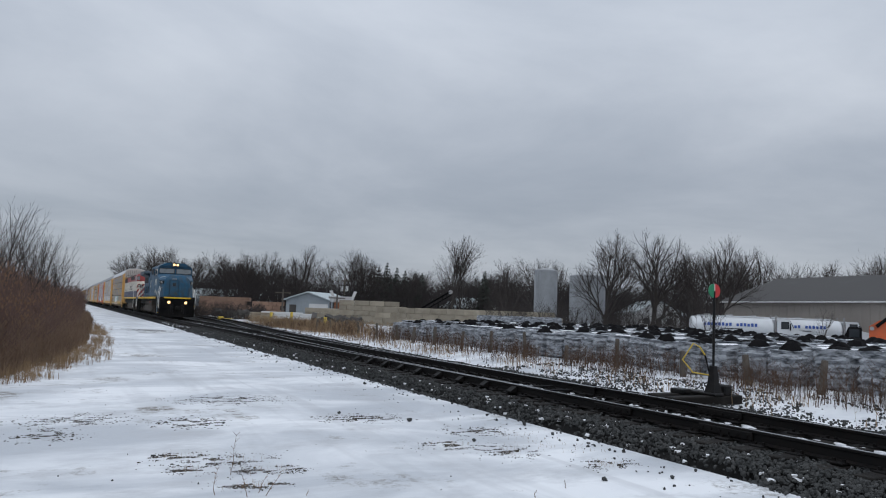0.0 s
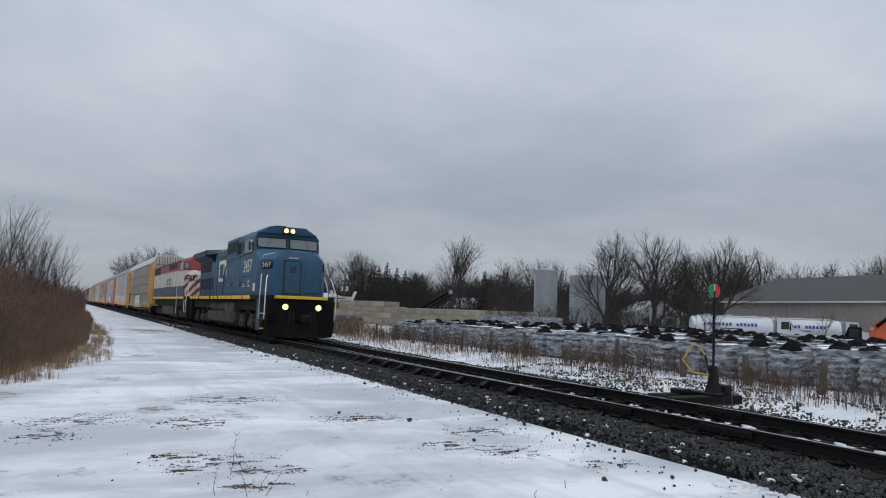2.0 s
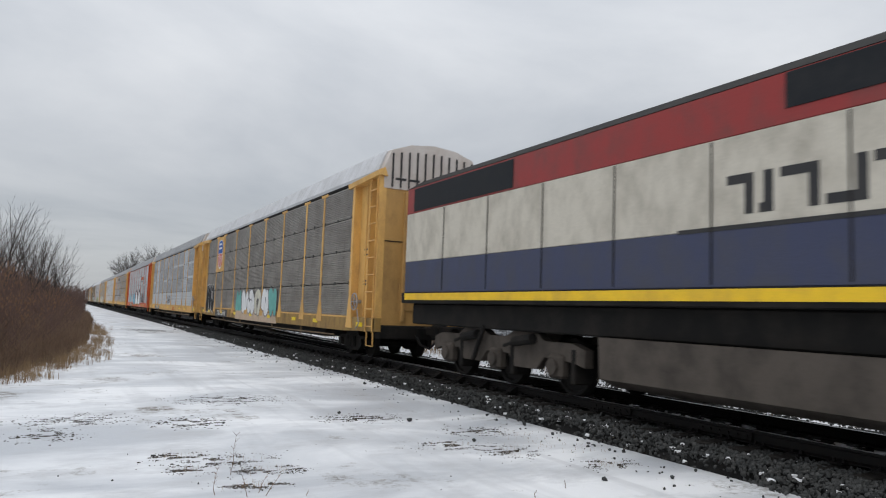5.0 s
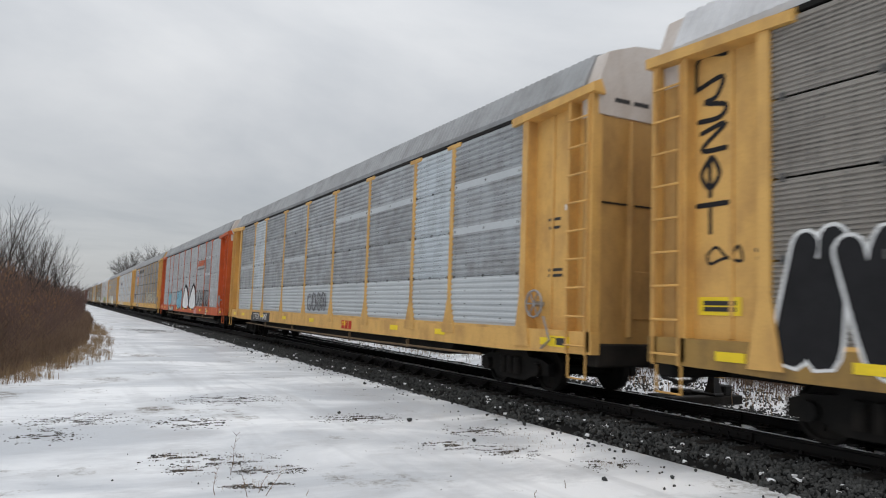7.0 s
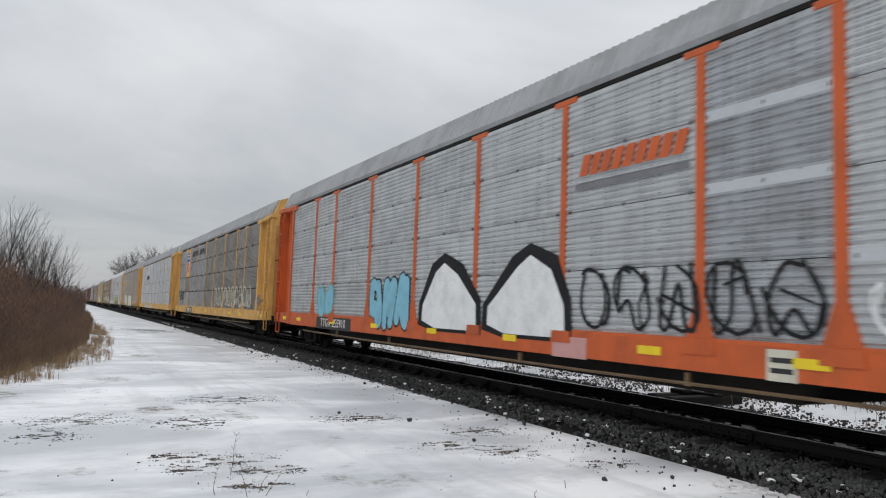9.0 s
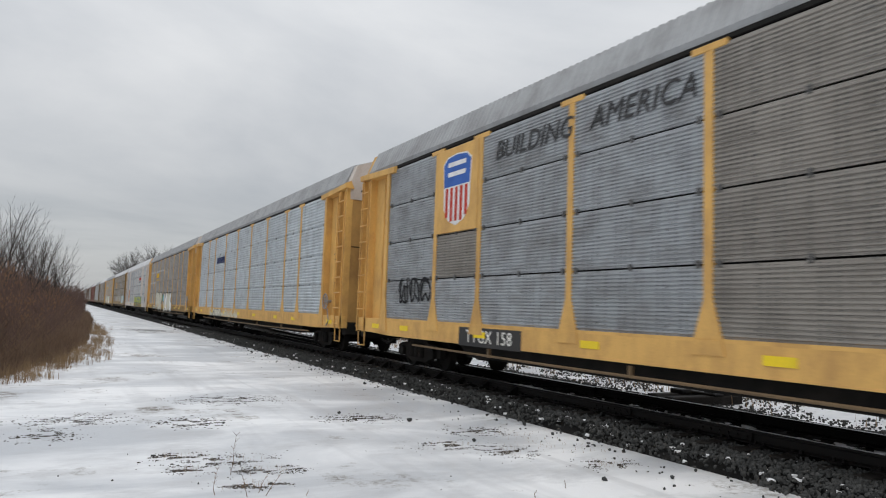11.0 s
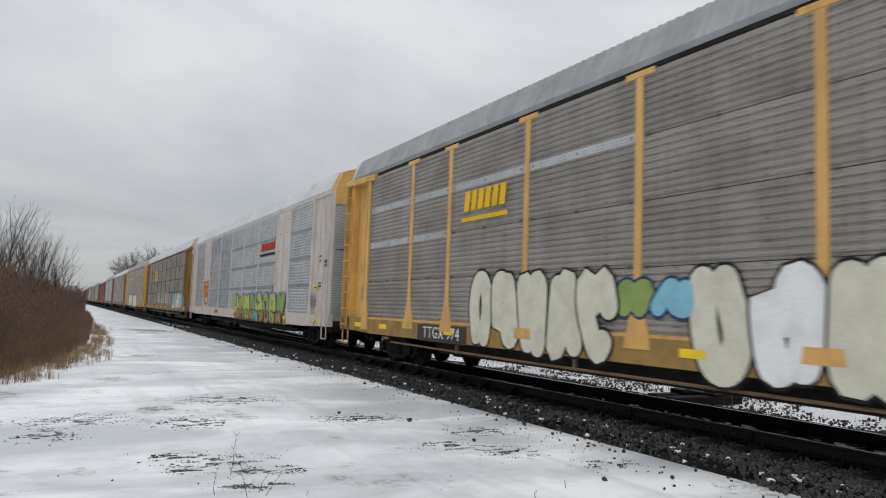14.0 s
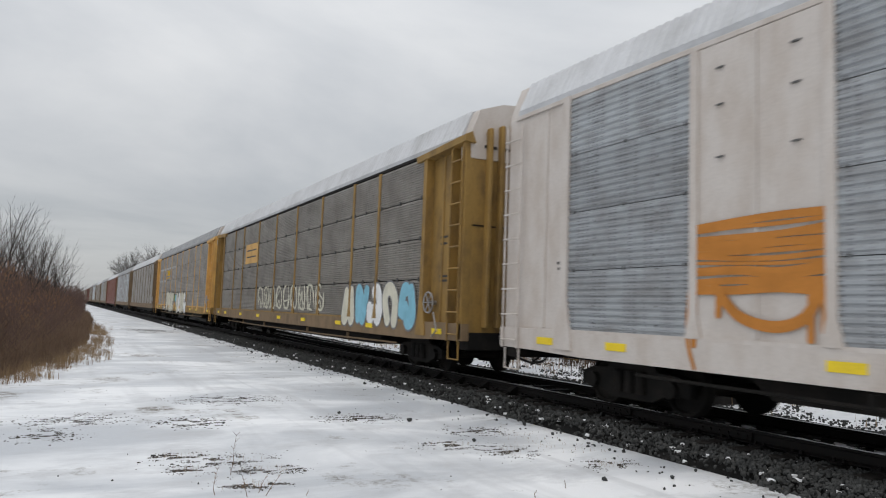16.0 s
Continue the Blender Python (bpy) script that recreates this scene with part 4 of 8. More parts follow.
# ---- second locomotive, full-width cowl ----
def trailing_locomotive():
    lo = thing("locomotive", "red, white and blue cowl-bodied diesel locomotive coupled second", "locomotive", pose(TRACK_X, 90.4, 0))
    P = lambda n, b, m, parent=lo, label="", sm=35: part(n, b, M[m], parent, label, smooth=sm)
    P("walkway", Build().box(-1.53, 1.53, 0.2, 21.4, 1.6, 1.86, 0.015), "soot")
    P("underframe", Build().box(-1.3, 1.3, 0.4, 21.2, 1.1, 1.6, 0.03), "soot")
    for sx in (-1, 1):
        for y0, y1 in ((1.3, 4.6), (4.75, 21.2)):
            P("stripe", Build().box(*sorted((sx * 1.532, sx * 1.54)), y0, y1, 1.68, 1.84), "yellow_stripe")
    # cowl in three painted bands
    def band(name, mat, z0, z1, x=1.5, y0=4.6, y1=21.3):
        P(name, Build().box(-x, x, y0, y1, z0, z1, 0.01), mat)
    band("lower_band", "navy_paint", 1.86, 2.62)
    band("middle_band", "cream_paint", 2.624, 3.82)
    band("upper_band", "red_paint", 3.824, 4.46)
    P("roof", Build().prism([(-1.5, 4.464), (-1.1, 4.72), (1.1, 4.72), (1.5, 4.464)], "y", 6.2, 21.3), "soot")
    P("taper", Build().box(-1.2, 1.2, 4.6, 6.3, 4.1, 4.45, 0.05), "red_paint")
    # cab with a shallow V front and four windshield panes
    P("cab_lower", Build().box(-1.5, 1.5, 1.75, 4.6, 1.86, 2.62, 0.01), "navy_paint")
    P("cab_middle", Build().box(-1.5, 1.5, 1.8, 4.6, 2.624, 3.74, 0.01), "cream_paint")
    def vee(z, back, half, mid=1.42):
        return [(-half, 4.6, z), (-half, 2.2 + back, z), (-half * 0.78, 1.75 + back, z), (0, mid + back, z), (half * 0.78, 1.75 + back, z), (half, 2.2 + back, z), (half, 4.6, z)]
    P("cab_upper", Build().loft([vee(3.744, 0.0, 1.5), vee(4.42, 0.16, 1.5), vee(4.62, 0.22, 1.34), vee(4.80, 0.42, 0.95)]), "red_paint", sm=20)
    nose = Build().loft([[(-1.5, 1.80, 1.86), (-0.8, 0.95, 1.86), (0.8, 0.95, 1.86), (1.5, 1.80, 1.86)], [(-1.5, 1.86, 3.45), (-0.8, 1.15, 3.45), (0.8, 1.15, 3.45), (1.5, 1.86, 3.45)],
                         [(-1.48, 2.1, 3.74), (-0.9, 1.62, 3.76), (0.9, 1.62, 3.76), (1.48, 2.1, 3.74)]])
    P("nose", nose, "cream_paint", sm=20)
    P("roof_beacon", Build().tube([(-0.3, 2.2, 4.78), (-0.3, 2.2, 4.98), (-0.3, 1.95, 5.02)], 0.06, 6), "black_iron")
    for sx in (-1, 1):
        for (xa, ya), (xb, yb) in (((0.10, 1.43), (0.62, 1.63)), ((0.72, 1.67), (1.14, 1.79)), ((1.2, 1.79), (1.47, 2.16))):
            o = 0.012
            w = P("windshield", Build().loft([[(sx * xa, ya - o + 0.03, 3.80), (sx * xb, yb - o + 0.03, 3.80), (sx * xb, yb - o + 0.14, 4.36), (sx * xa, ya - o + 0.14, 4.36)], [(sx * xa, ya + 0.1, 3.86), (sx * xb, yb + 0.1, 3.86), (sx * xb, yb + 0.2, 4.32), (sx * xa, ya + 0.2, 4.32)]]), "windshield")
            P("window_frame", Build().tube([(sx * xa, ya - o + 0.02, 3.85), (sx * xb, yb - o + 0.02, 3.85), (sx * xb, yb - o + 0.12, 4.33), (sx * xa, ya - o + 0.12, 4.33), (sx * xa, ya - o + 0.02, 3.85)], 0.016, 4), "black_iron", w)
        P("side_window", Build().box(*sorted((sx * 1.498, sx * 1.508)), 2.75, 3.45, 3.84, 4.34), "windshield")
        P("side_window", Build().box(*sorted((sx * 1.498, sx * 1.508)), 3.55, 3.95, 3.84, 4.30), "window")
        P("door_rail", Build().tube([(sx * 1.56, 4.68, 0.6), (sx * 1.56, 4.68, 3.4)], 0.018, 5), "white_paint")
        nb = P("number_board", Build().box(-0.32, 0.32, -0.03, 0.02, -0.13, 0.13, 0.01, Matrix.Translation((sx * 1.14, 1.40, 3.22)) @ Matrix.Rotation(sx * radians(48), 4, "Z")), "black_iron")
        part("road_number", text_mesh("4626", 0.25, M["white_paint"], "road_number", 0, 1.1), None, nb, m=Matrix.Translation((sx * 1.14, 1.40, 3.22)) @ Matrix.Rotation(sx * radians(48), 4, "Z") @ Matrix.Translation((0, -0.04, 0)) @ Matrix.Rotation(radians(90), 4, "X"))
        for y0 in (0.15, 0.95):
            handrail(lo, [(sx * 1.53, y0 - 0.05, 0.75), (sx * 1.54, y0 - 0.08, 1.25), (sx * 1.50, y0 + 0.02, 1.75), (sx * 1.34, y0 + 0.22, 2.45), (sx * 1.22, y0 + 0.36, 2.85), (sx * 1.12, y0 + 0.52, 2.92)], 0.022, M["white_paint"], "grab_iron")
        for k in range(4):
            P("step", Build().box(*sorted((sx * 1.1, sx * 1.53)), 0.3, 0.9, 0.42 + 0.32 * k, 0.46 + 0.32 * k, 0.01), "soot")
        # side details: grilles, doors, plain bars for the road name
        for y0, y1, z0, z1 in ((5.6, 7.6, 4.02, 4.42), (7.9, 10.6, 4.0, 4.44), (16.5, 20.9, 3.86, 4.42)):
            P("side_grille", Build().box(*sorted((sx * 1.49, sx * 1.515)), y0, y1, z0, z1, 0.005), "grille")
        for k in range(8):
            P("panel_seam", Build().box(*sorted((sx * 1.5, sx * 1.508)), 6.0 + 1.9 * k, 6.03 + 1.9 * k, 1.9, 3.8), "soot")
        for k, (a, wd) in enumerate(((8.6, 0.42), (9.1, 0.45), (9.62, 0.48), (10.18, 0.5), (10.78, 0.2), (11.06, 0.4))):
            P("road_name_bar", Build().box(*sorted((sx * 1.5, sx * 1.506)), a, a + 0.13, 2.78, 3.30), "black_letter")
            P("road_name_bar", Build().box(*sorted((sx * 1.5, sx * 1.5065)), a + 0.1, a + wd, 3.18 if k % 2 else 2.78, 3.30 if k % 2 else 2.9), "black_letter")
        P("underline", Build().box(*sorted((sx * 1.5, sx * 1.506)), 8.5, 12.3, 2.60, 2.66), "black_letter")
        P("ditch_light", Build().tube([(sx * 0.72, -0.02, 1.3), (sx * 0.72, 0.1, 1.3)], 0.12, 12), "steel")
    # slanting warning stripes that run round the nose
    def clip(poly, keep, cut):
        out = []
        for i in range(len(poly)):
            p, q = poly[i], poly[(i + 1) % len(poly)]
            if keep(p):
                out.append(p)
            if keep(p) != keep(q):
                out.append(cut(p, q))
        return out
    corners = [(0.0, -1.5, 1.80), (1.10, -0.8, 0.95), (2.70, 0.8, 0.95), (3.80, 1.5, 1.80)]
    for n in range(9):
        c0 = 1.0 - 0.62 * n + 1.9
        for (s0, x0, y0), (s1, x1, y1) in zip(corners, corners[1:]):
            poly = [(s0, c0 + 0.9 * s0), (s1, c0 + 0.9 * s1), (s1, c0 + 0.9 * s1 + 0.30), (s0, c0 + 0.9 * s0 + 0.30)]
            for lim, sg in ((1.9, 1), (3.43, -1)):
                if poly:
                    poly = clip(poly, lambda p: sg * (p[1] - lim) >= 0, lambda p, q: (p[0] + (q[0] - p[0]) * (lim - p[1]) / (q[1] - p[1]), lim))
            if len(poly) < 3:
                continue
            nx, ny = (y1 - y0), -(x1 - x0)
            ln = math.hypot(nx, ny)
            def pt(p, o):
                f = (p[0] - s0) / (s1 - s0)
                yy = y0 + (y1 - y0) * f
                back = 0.2 - 0.16 * max(0.0, (abs(x0 + (x1 - x0) * f) - 0.8) / 0.7)
                return (x0 + (x1 - x0) * f + nx / ln * o, yy + back * (p[1] - 1.86) / 1.59 + ny / ln * o, p[1])
            m_ = len(poly)
            P("warning_stripe", Build().add([pt(p, 0.008) for p in poly] + [pt(p, -0.02) for p in poly], [tuple(range(m_)), tuple(reversed(range(m_, 2 * m_)))] + [(q, m_ + q, m_ + (q + 1) % m_, (q + 1) % m_) for q in range(m_)]), "red_paint")
    P("headlight_panel", Build().box(-0.3, 0.3, 1.02, 1.2, 2.75, 3.1, 0.02), "black_iron")
    P("pilot", Build().box(-1.45, 1.45, 0.0, 0.3, 0.3, 1.65, 0.03), "soot")
    cp = Build().box(-0.12, 0.12, -0.7, 0.2, 0.78, 1.02, 0.03)
    cp.box(-0.2, 0.2, -0.85, -0.55, 0.72, 1.08, 0.05)
    P("coupler", cp, "soot")
    tank = [(-1.05, 0.30), (-1.42, 0.45), (-1.45, 1.1), (1.45, 1.1), (1.42, 0.45), (1.05, 0.30)]
    P("fuel_tank", Build().prism(tank, "y", 7.0, 14.0), "brown_grime")
    loco_truck(lo, 4.2)
    loco_truck(lo, 17.4)
    cp = Build().box(-0.12, 0.12, 21.3, 22.4, 0.78, 1.02, 0.03)
    P("coupler", cp, "soot")
    MOVING.append((lo, 90.4))


# ---- covered car carriers ----
CAR_LEN, CAR_PITCH = 28.05, 29.3
BAYS = [2.0, 4.77, 6.72, 9.68, 12.58, 15.48, 18.40, 21.38, 23.33, 26.05]
Z_SILL0, Z_SILL1, Z_EAVE = 0.76, 1.18, 5.17
PANEL_CACHE = {}


def panel_mesh(w, h, ribs, mat):
    """A corrugated side sheet, w long in y, h high, its face at x = 0 towards -x."""
    key = (round(w, 2), round(h, 2), ribs, mat)
    if key not in PANEL_CACHE:
        prof = [(0.05, 0.0), (0.012, 0.0)]
        for k in range(ribs):
            z0, dz = 0.02 + (h - 0.04) * k / ribs, (h - 0.04) / ribs
            prof += [(0.012, z0 + 0.1 * dz), (-0.008, z0 + 0.32 * dz), (-0.008, z0 + 0.68 * dz), (0.012, z0 + 0.9 * dz)]
        prof += [(0.012, h), (0.05, h)]
        PANEL_CACHE[key] = Build().prism([(x, z) for x, z in prof], "y", 0.02, w - 0.02).mesh("side_panel", M[mat], 20)
    return PANEL_CACHE[key]


def carrier(st, far=False):
    """One covered car carrier; st holds its colours and what sets it apart. far: a car that stays beyond seventy metres, with fewer separate pieces."""
    car = thing("car_carrier", st["label"], "railcar", pose(TRACK_X, st["u"], 0), "car carriers of the train")
    fr, pm = st["frame"], st["panel"]
    flush = fr == "rack_white"
    cs = 1.535 if flush else 1.42      # face of the corner sheets
    P = lambda n, b, m, parent=car, label="", sm=35: part(n, b, M[m], parent, label, smooth=sm)
    # deck and sills
    P("deck", Build().box(-1.5, 1.5, 0.1, CAR_LEN - 0.1, 0.95, 1.16), "soot")
    P("well_frame", Build().prism([(4.9, 0.95), (5.6, 0.46), (CAR_LEN - 5.6, 0.46), (CAR_LEN - 4.9, 0.95)], "x", -1.15, 1.15), "soot")
    P("centre_sill", Build().box(-0.35, 0.35, -0.1, CAR_LEN + 0.1, 0.62, 0.95, 0.02), "soot")
    for sx in (-1, 1):
        prof = [(2.4, Z_SILL0), (CAR_LEN - 2.4, Z_SILL0), (CAR_LEN - 1.2, 0.80), (CAR_LEN, 0.82), (CAR_LEN, Z_SILL1), (0, Z_SILL1), (0, 0.82), (1.2, 0.80)]
        P("side_sill", Build().prism(prof, "x", *sorted((sx * 1.42, sx * 1.60))), st.get("sill", fr))
        P("sill_lip", Build().box(*sorted((sx * 1.50, sx * 1.6015)), 2.0, 26.05, Z_SILL1 - 0.03, Z_SILL1 + 0.02), fr)
    # roof: corrugated, with a haunch at each eave
    nrib = 70 if far else 150
    ring_of = lambda y, d: [(-1.55, y, Z_EAVE), (-1.56 - d, y, Z_EAVE + 0.12), (-1.30 - d, y, 5.86 + d), (-0.7, y, 6.06 + d), (0, y, 6.13 + d), (0.7, y, 6.06 + d), (1.30 + d, y, 5.86 + d), (1.56 + d, y, Z_EAVE + 0.12), (1.55, y, Z_EAVE)]
    rings = []
    for k in range(nrib):
        y0 = 0.35 + (CAR_LEN - 0.7) * k / nrib
        dy = (CAR_LEN - 0.7) / nrib
        rings += [ring_of(y0, 0.0), ring_of(y0 + 0.25 * dy, 0.015), ring_of(y0 + 0.6 * dy, 0.015), ring_of(y0 + 0.85 * dy, 0.0)]
    P("roof", Build().loft([r[::-1] for r in rings], cap=True), st["roof"], sm=15)
    for sx in (-1, 1):
        P("eave_rail", Build().box(*sorted((sx * 1.46, sx * 1.575)), 0.3, CAR_LEN - 0.3, Z_EAVE - 0.06, Z_EAVE + 0.02, 0.01), "soot" if fr != "rack_white" else fr)
    # solid dark box that fills the body behind the sheets
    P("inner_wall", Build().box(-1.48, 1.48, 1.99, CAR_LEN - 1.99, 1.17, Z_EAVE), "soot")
    # end doors with a cap in their upper part
    for e, y in ((0, 0.0), (1, CAR_LEN)):
        s = 1 if e == 0 else -1
        outline = [(-1.48, 1.0), (-1.48, 4.75), (1.48, 4.75), (1.48, 1.0)]
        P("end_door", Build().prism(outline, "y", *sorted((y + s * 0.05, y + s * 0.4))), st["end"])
        cap = [(-1.48, 4.754), (-1.50, Z_EAVE + 0.1), (-1.28, 5.84), (-0.7, 6.04), (0, 6.11), (0.7, 6.04), (1.28, 5.84), (1.50, Z_EAVE + 0.1), (1.48, 4.754)]
        P("end_cap", Build().prism(cap, "y", *sorted((y + s * 0.03, y + s * 0.45))), st["cap"] if e == 0 or not flush else fr)
        if e == 0:
            P("door_seam", Build().box(-1.4, 1.4, *sorted((y + s * 0.035, y + s * 0.06)), 3.28, 3.31), "soot")
        if e == 0:
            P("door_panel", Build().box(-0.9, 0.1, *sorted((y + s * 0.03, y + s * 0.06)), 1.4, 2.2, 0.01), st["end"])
        for k in range(3 if e == 0 else 0):
            P("cap_writing_bar", Build().box(-1.15 + 0.42 * k, -0.83 + 0.42 * k, *sorted((y + s * 0.022, y + s * 0.035)), 5.0, 5.07), "black_letter")
        for k in range(st.get("folds", 3)):
            x = -1.2 + 2.4 * (k + 0.5) / st.get("folds", 3)
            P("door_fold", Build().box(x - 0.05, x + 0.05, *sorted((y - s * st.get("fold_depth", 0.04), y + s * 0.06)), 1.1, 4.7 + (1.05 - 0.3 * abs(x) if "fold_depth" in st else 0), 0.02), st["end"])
        for sx in (-1, 1):
            # corner sheet, ladder and posts
            y0, y1 = sorted((y + s * 0.06, y + s * 1.98))
            P("corner_sheet", Build().box(*sorted((sx * (cs - 0.06), sx * cs)), y0, y1, 1.17, Z_EAVE, 0.01), fr)
            for py, pw, px_ in ((0.10, 0.12, 1.60), (0.64, 0.08, 1.60), (1.93, 0.17, 1.63)):
                c = y + s * py
                foot = 0.16 if py > 1.5 else 0.0
                pr = [(c - pw / 2, 1.75), (c - pw / 2, Z_EAVE), (c + pw / 2, Z_EAVE), (c + pw / 2, 1.75), (c + pw / 2 + foot, 0.86), (c - pw / 2 - foot, 0.86)]
                if flush and py < 1.5:
                    continue
                P("corner_post", Build().prism(pr, "x", *sorted((sx * (cs - 0.02), sx * px_))), fr)
            P("corner_rib", Build().box(*sorted((sx * (cs - 0.02), sx * (cs + 0.03))), y + s * 1.3 - 0.03, y + s * 1.3 + 0.03, 1.2, Z_EAVE - 0.1, 0.01), fr)
            if st.get("bracket", True):
                yb = sorted((y - s * 0.04, y + s * 2.35))
                zz = (0.0, -0.10) if s > 0 else (-0.10, 0.0)
                P("eave_bracket", Build().loft([[(sx * 1.40, q, Z_EAVE - 0.10 + d_), (sx * 1.66, q, Z_EAVE - 0.08 + d_), (sx * 1.67, q, Z_EAVE + 0.06 + d_), (sx * 1.5, q, Z_EAVE + 0.14 + d_)] for q, d_ in zip(yb, zz)]), fr)
            lad = Build()
            for ry in (0.12, 0.6):
                lad.tube([(sx * 1.63, y + s * ry, 0.8), (sx * 1.63, y + s * ry, 5.0)], 0.022, 5)
            if far:
                for k in range(9):
                    lad.tube([(sx * 1.65, y + s * 0.1, 0.95 + 0.47 * k), (sx * 1.65, y + s * 0.62, 0.95 + 0.47 * k)], 0.016, 4)
            lad_ob = P("ladder", lad, fr)
            for k in range(0 if far or sx > 0 else 9):
                z = 0.95 + 0.47 * k
                P("rung", Build().tube([(sx * 1.65, y + s * 0.1, z), (sx * 1.65, y + s * 0.62, z)], 0.018, 5), fr, lad_ob)
            sb = Build().tube([(sx * 1.58, y + s * 0.15, 0.8), (sx * 1.58, y + s * 0.15, 0.42), (sx * 1.58, y + s * 0.6, 0.42), (sx * 1.58, y + s * 0.6, 0.8)], 0.02, 5)
            P("stirrup", sb, fr)
        bw = Build().tube([(-cs, y + s * 1.55, 1.62), (-1.62, y + s * 1.55, 1.62)], 0.05, 8)
        bw.tube([(-1.62, y + s * 1.55 + 0.24 * math.cos(q * 0.524), 1.62 + 0.24 * math.sin(q * 0.524)) for q in range(13)], 0.022, 5)
        for q in range(3):
            bw.tube([(-1.62, y + s * 1.55 + 0.24 * math.cos(q * 1.047), 1.62 + 0.24 * math.sin(q * 1.047)), (-1.62, y + s * 1.55 - 0.24 * math.cos(q * 1.047), 1.62 - 0.24 * math.sin(q * 1.047))], 0.016, 5)
        if e == 0:
            P("hand_brake", bw, "steel")
            P("brake_chain", Build().tube([(-1.66, 1.2, 1.4), (-1.67, 1.0, 1.0), (-1.66, 1.25, 0.85)], 0.02, 5), "steel")
        cp = Build().box(-0.11, 0.11, *sorted((y + s * 0.3, y - s * 0.7)), 0.76, 0.98, 0.03)
        cp.box(-0.19, 0.19, *sorted((y - s * 0.5, y - s * 0.9)), 0.70, 1.05, 0.05)
        P("coupler", cp, "soot")
        P("air_hose", Build().tube([(-0.35, y, 0.75), (-0.36, y - s * 0.3, 0.5), (-0.3, y - s * 0.75, 0.42), (-0.2, y - s * 0.9, 0.6)], 0.03, 6), "black_iron")
        P("end_sill", Build().box(-1.45, 1.45, *sorted((y + s * 0.02, y + s * 0.35)), 0.62, 1.0, 0.03), "soot")
    # posts
    if st.get("posts", "t") == "t":
        pb = Build().prism([(-0.075, 1.7), (-0.075, 5.06), (0.075, 5.06), (0.075, 1.7), (0.24, Z_SILL1), (-0.24, Z_SILL1)], "x", -0.042, 0.03)
        pb.box(-0.05, 0.03, -0.30, 0.30, 5.03, 5.13, 0.01)
        pb.prism([(-0.24, Z_SILL1 - 0.005), (0.24, Z_SILL1 - 0.005), (0.27, 0.98), (-0.27, 0.98)], "x", -0.055, 0.03)
    else:
        pb = Build().prism([(-0.065, 1.5), (-0.065, 5.1), (0.065, 5.1), (0.065, 1.5), (0.14, Z_SILL1), (-0.14, Z_SILL1)], "x", -0.055, 0.03)
    pme = pb.mesh("side_post", M[fr])
    for sx in (-1,) if far else (-1, 1):
        for y in BAYS[1:-1]:
            part("side_post", pme, None, car, m=Matrix.Translation((sx * 1.56, y, 0)) @ (Matrix.Identity(4) if sx < 0 else Matrix.Rotation(math.pi, 4, "Z")))
    # side sheets, four rows in each bay; the plan of odd sheets comes with the style
    rows, ribs = 4, st.get("ribs", 9)
    h = (Z_EAVE - 0.06 - Z_SILL1 - 0.02) / rows
    clips = Build()
    for b in range(len(BAYS) - 1):
        w = BAYS[b + 1] - BAYS[b]
        plain = st.get("bays", {}).get(b, pm).startswith("rack_")
        if plain or far:
            mat = st.get("bays", {}).get(b, pm)
            part("side_panel", panel_mesh(w, 4 * h - 0.012, 0 if plain else 4 * min(ribs, 9), mat), None, car, m=pose(-1.585, BAYS[b], Z_SILL1 + 0.02))
            if plain and not far:
                yc = BAYS[b] + w / 2
                P("panel_seam", Build().box(-1.597, -1.575, yc - 0.02, yc + 0.02, Z_SILL1 + 0.05, Z_EAVE - 0.1), mat)
                for z in (3.55, 4.25, 4.75):
                    for d_ in (-0.55, 0.55):
                        clips.box(-1.60, -1.58, yc + d_ - 0.06, yc + d_ + 0.06, z, z + 0.022)
            continue
        for r in range(rows):
            mat = st.get("sheets", {}).get((b, r), st.get("bays", {}).get(b, pm))
            z = Z_SILL1 + 0.02 + r * h
            part("side_panel", panel_mesh(w, h - (0.03 if ribs > 12 else 0.012), ribs, mat), None, car, m=pose(-1.585, BAYS[b], z))
            if r:
                for f in (0.06, 0.5, 0.94):
                    k_ = 1.0 if ribs > 12 else 0.5
                    clips.box(-1.598 - 0.012 * k_, -1.575, BAYS[b] + f * w - 0.026 * k_, BAYS[b] + f * w + 0.026 * k_, z - 0.06 * k_, z + 0.05 * k_, 0.006)
        # rivet lines down the sheets
        for f in (0.25, 0.75):
            for q in range(14):
                z = Z_SILL1 + 0.15 + q * 0.27
                clips.box(-1.598, -1.585, BAYS[b] + f * w - 0.012, BAYS[b] + f * w + 0.012, z - 0.012, z + 0.012)
    if clips.v:
        tagged(P("sheet_clip", clips, "panel_dark", label="small dark clips and rivets on the sheets"), kind="stuff")
    P("far_sheeting", Build().box(1.47, 1.55, 2.0, 26.05, Z_SILL1 + 0.02, Z_EAVE - 0.06), pm)
    # bright joints between rows
    for (b, r) in st.get("strips", ()):
        z = Z_SILL1 + 0.02 + r * h
        P("sheet_strip", Build().box(-1.594, -1.56, BAYS[b] + 0.08, BAYS[b + 1] - 0.08, z - 0.08, z + 0.08, 0.01), st.get("strip", "panel_bright"))
    # underframe gear
    car_truck(car, 3.0)
    car_truck(car, CAR_LEN - 3.0)
    if far:
        MOVING.append((car, st["u"]))
        return car
    P("brake_valve", Build().box(-0.9, 0.2, 10.0, 11.2, 0.45, 0.8, 0.03), "soot")
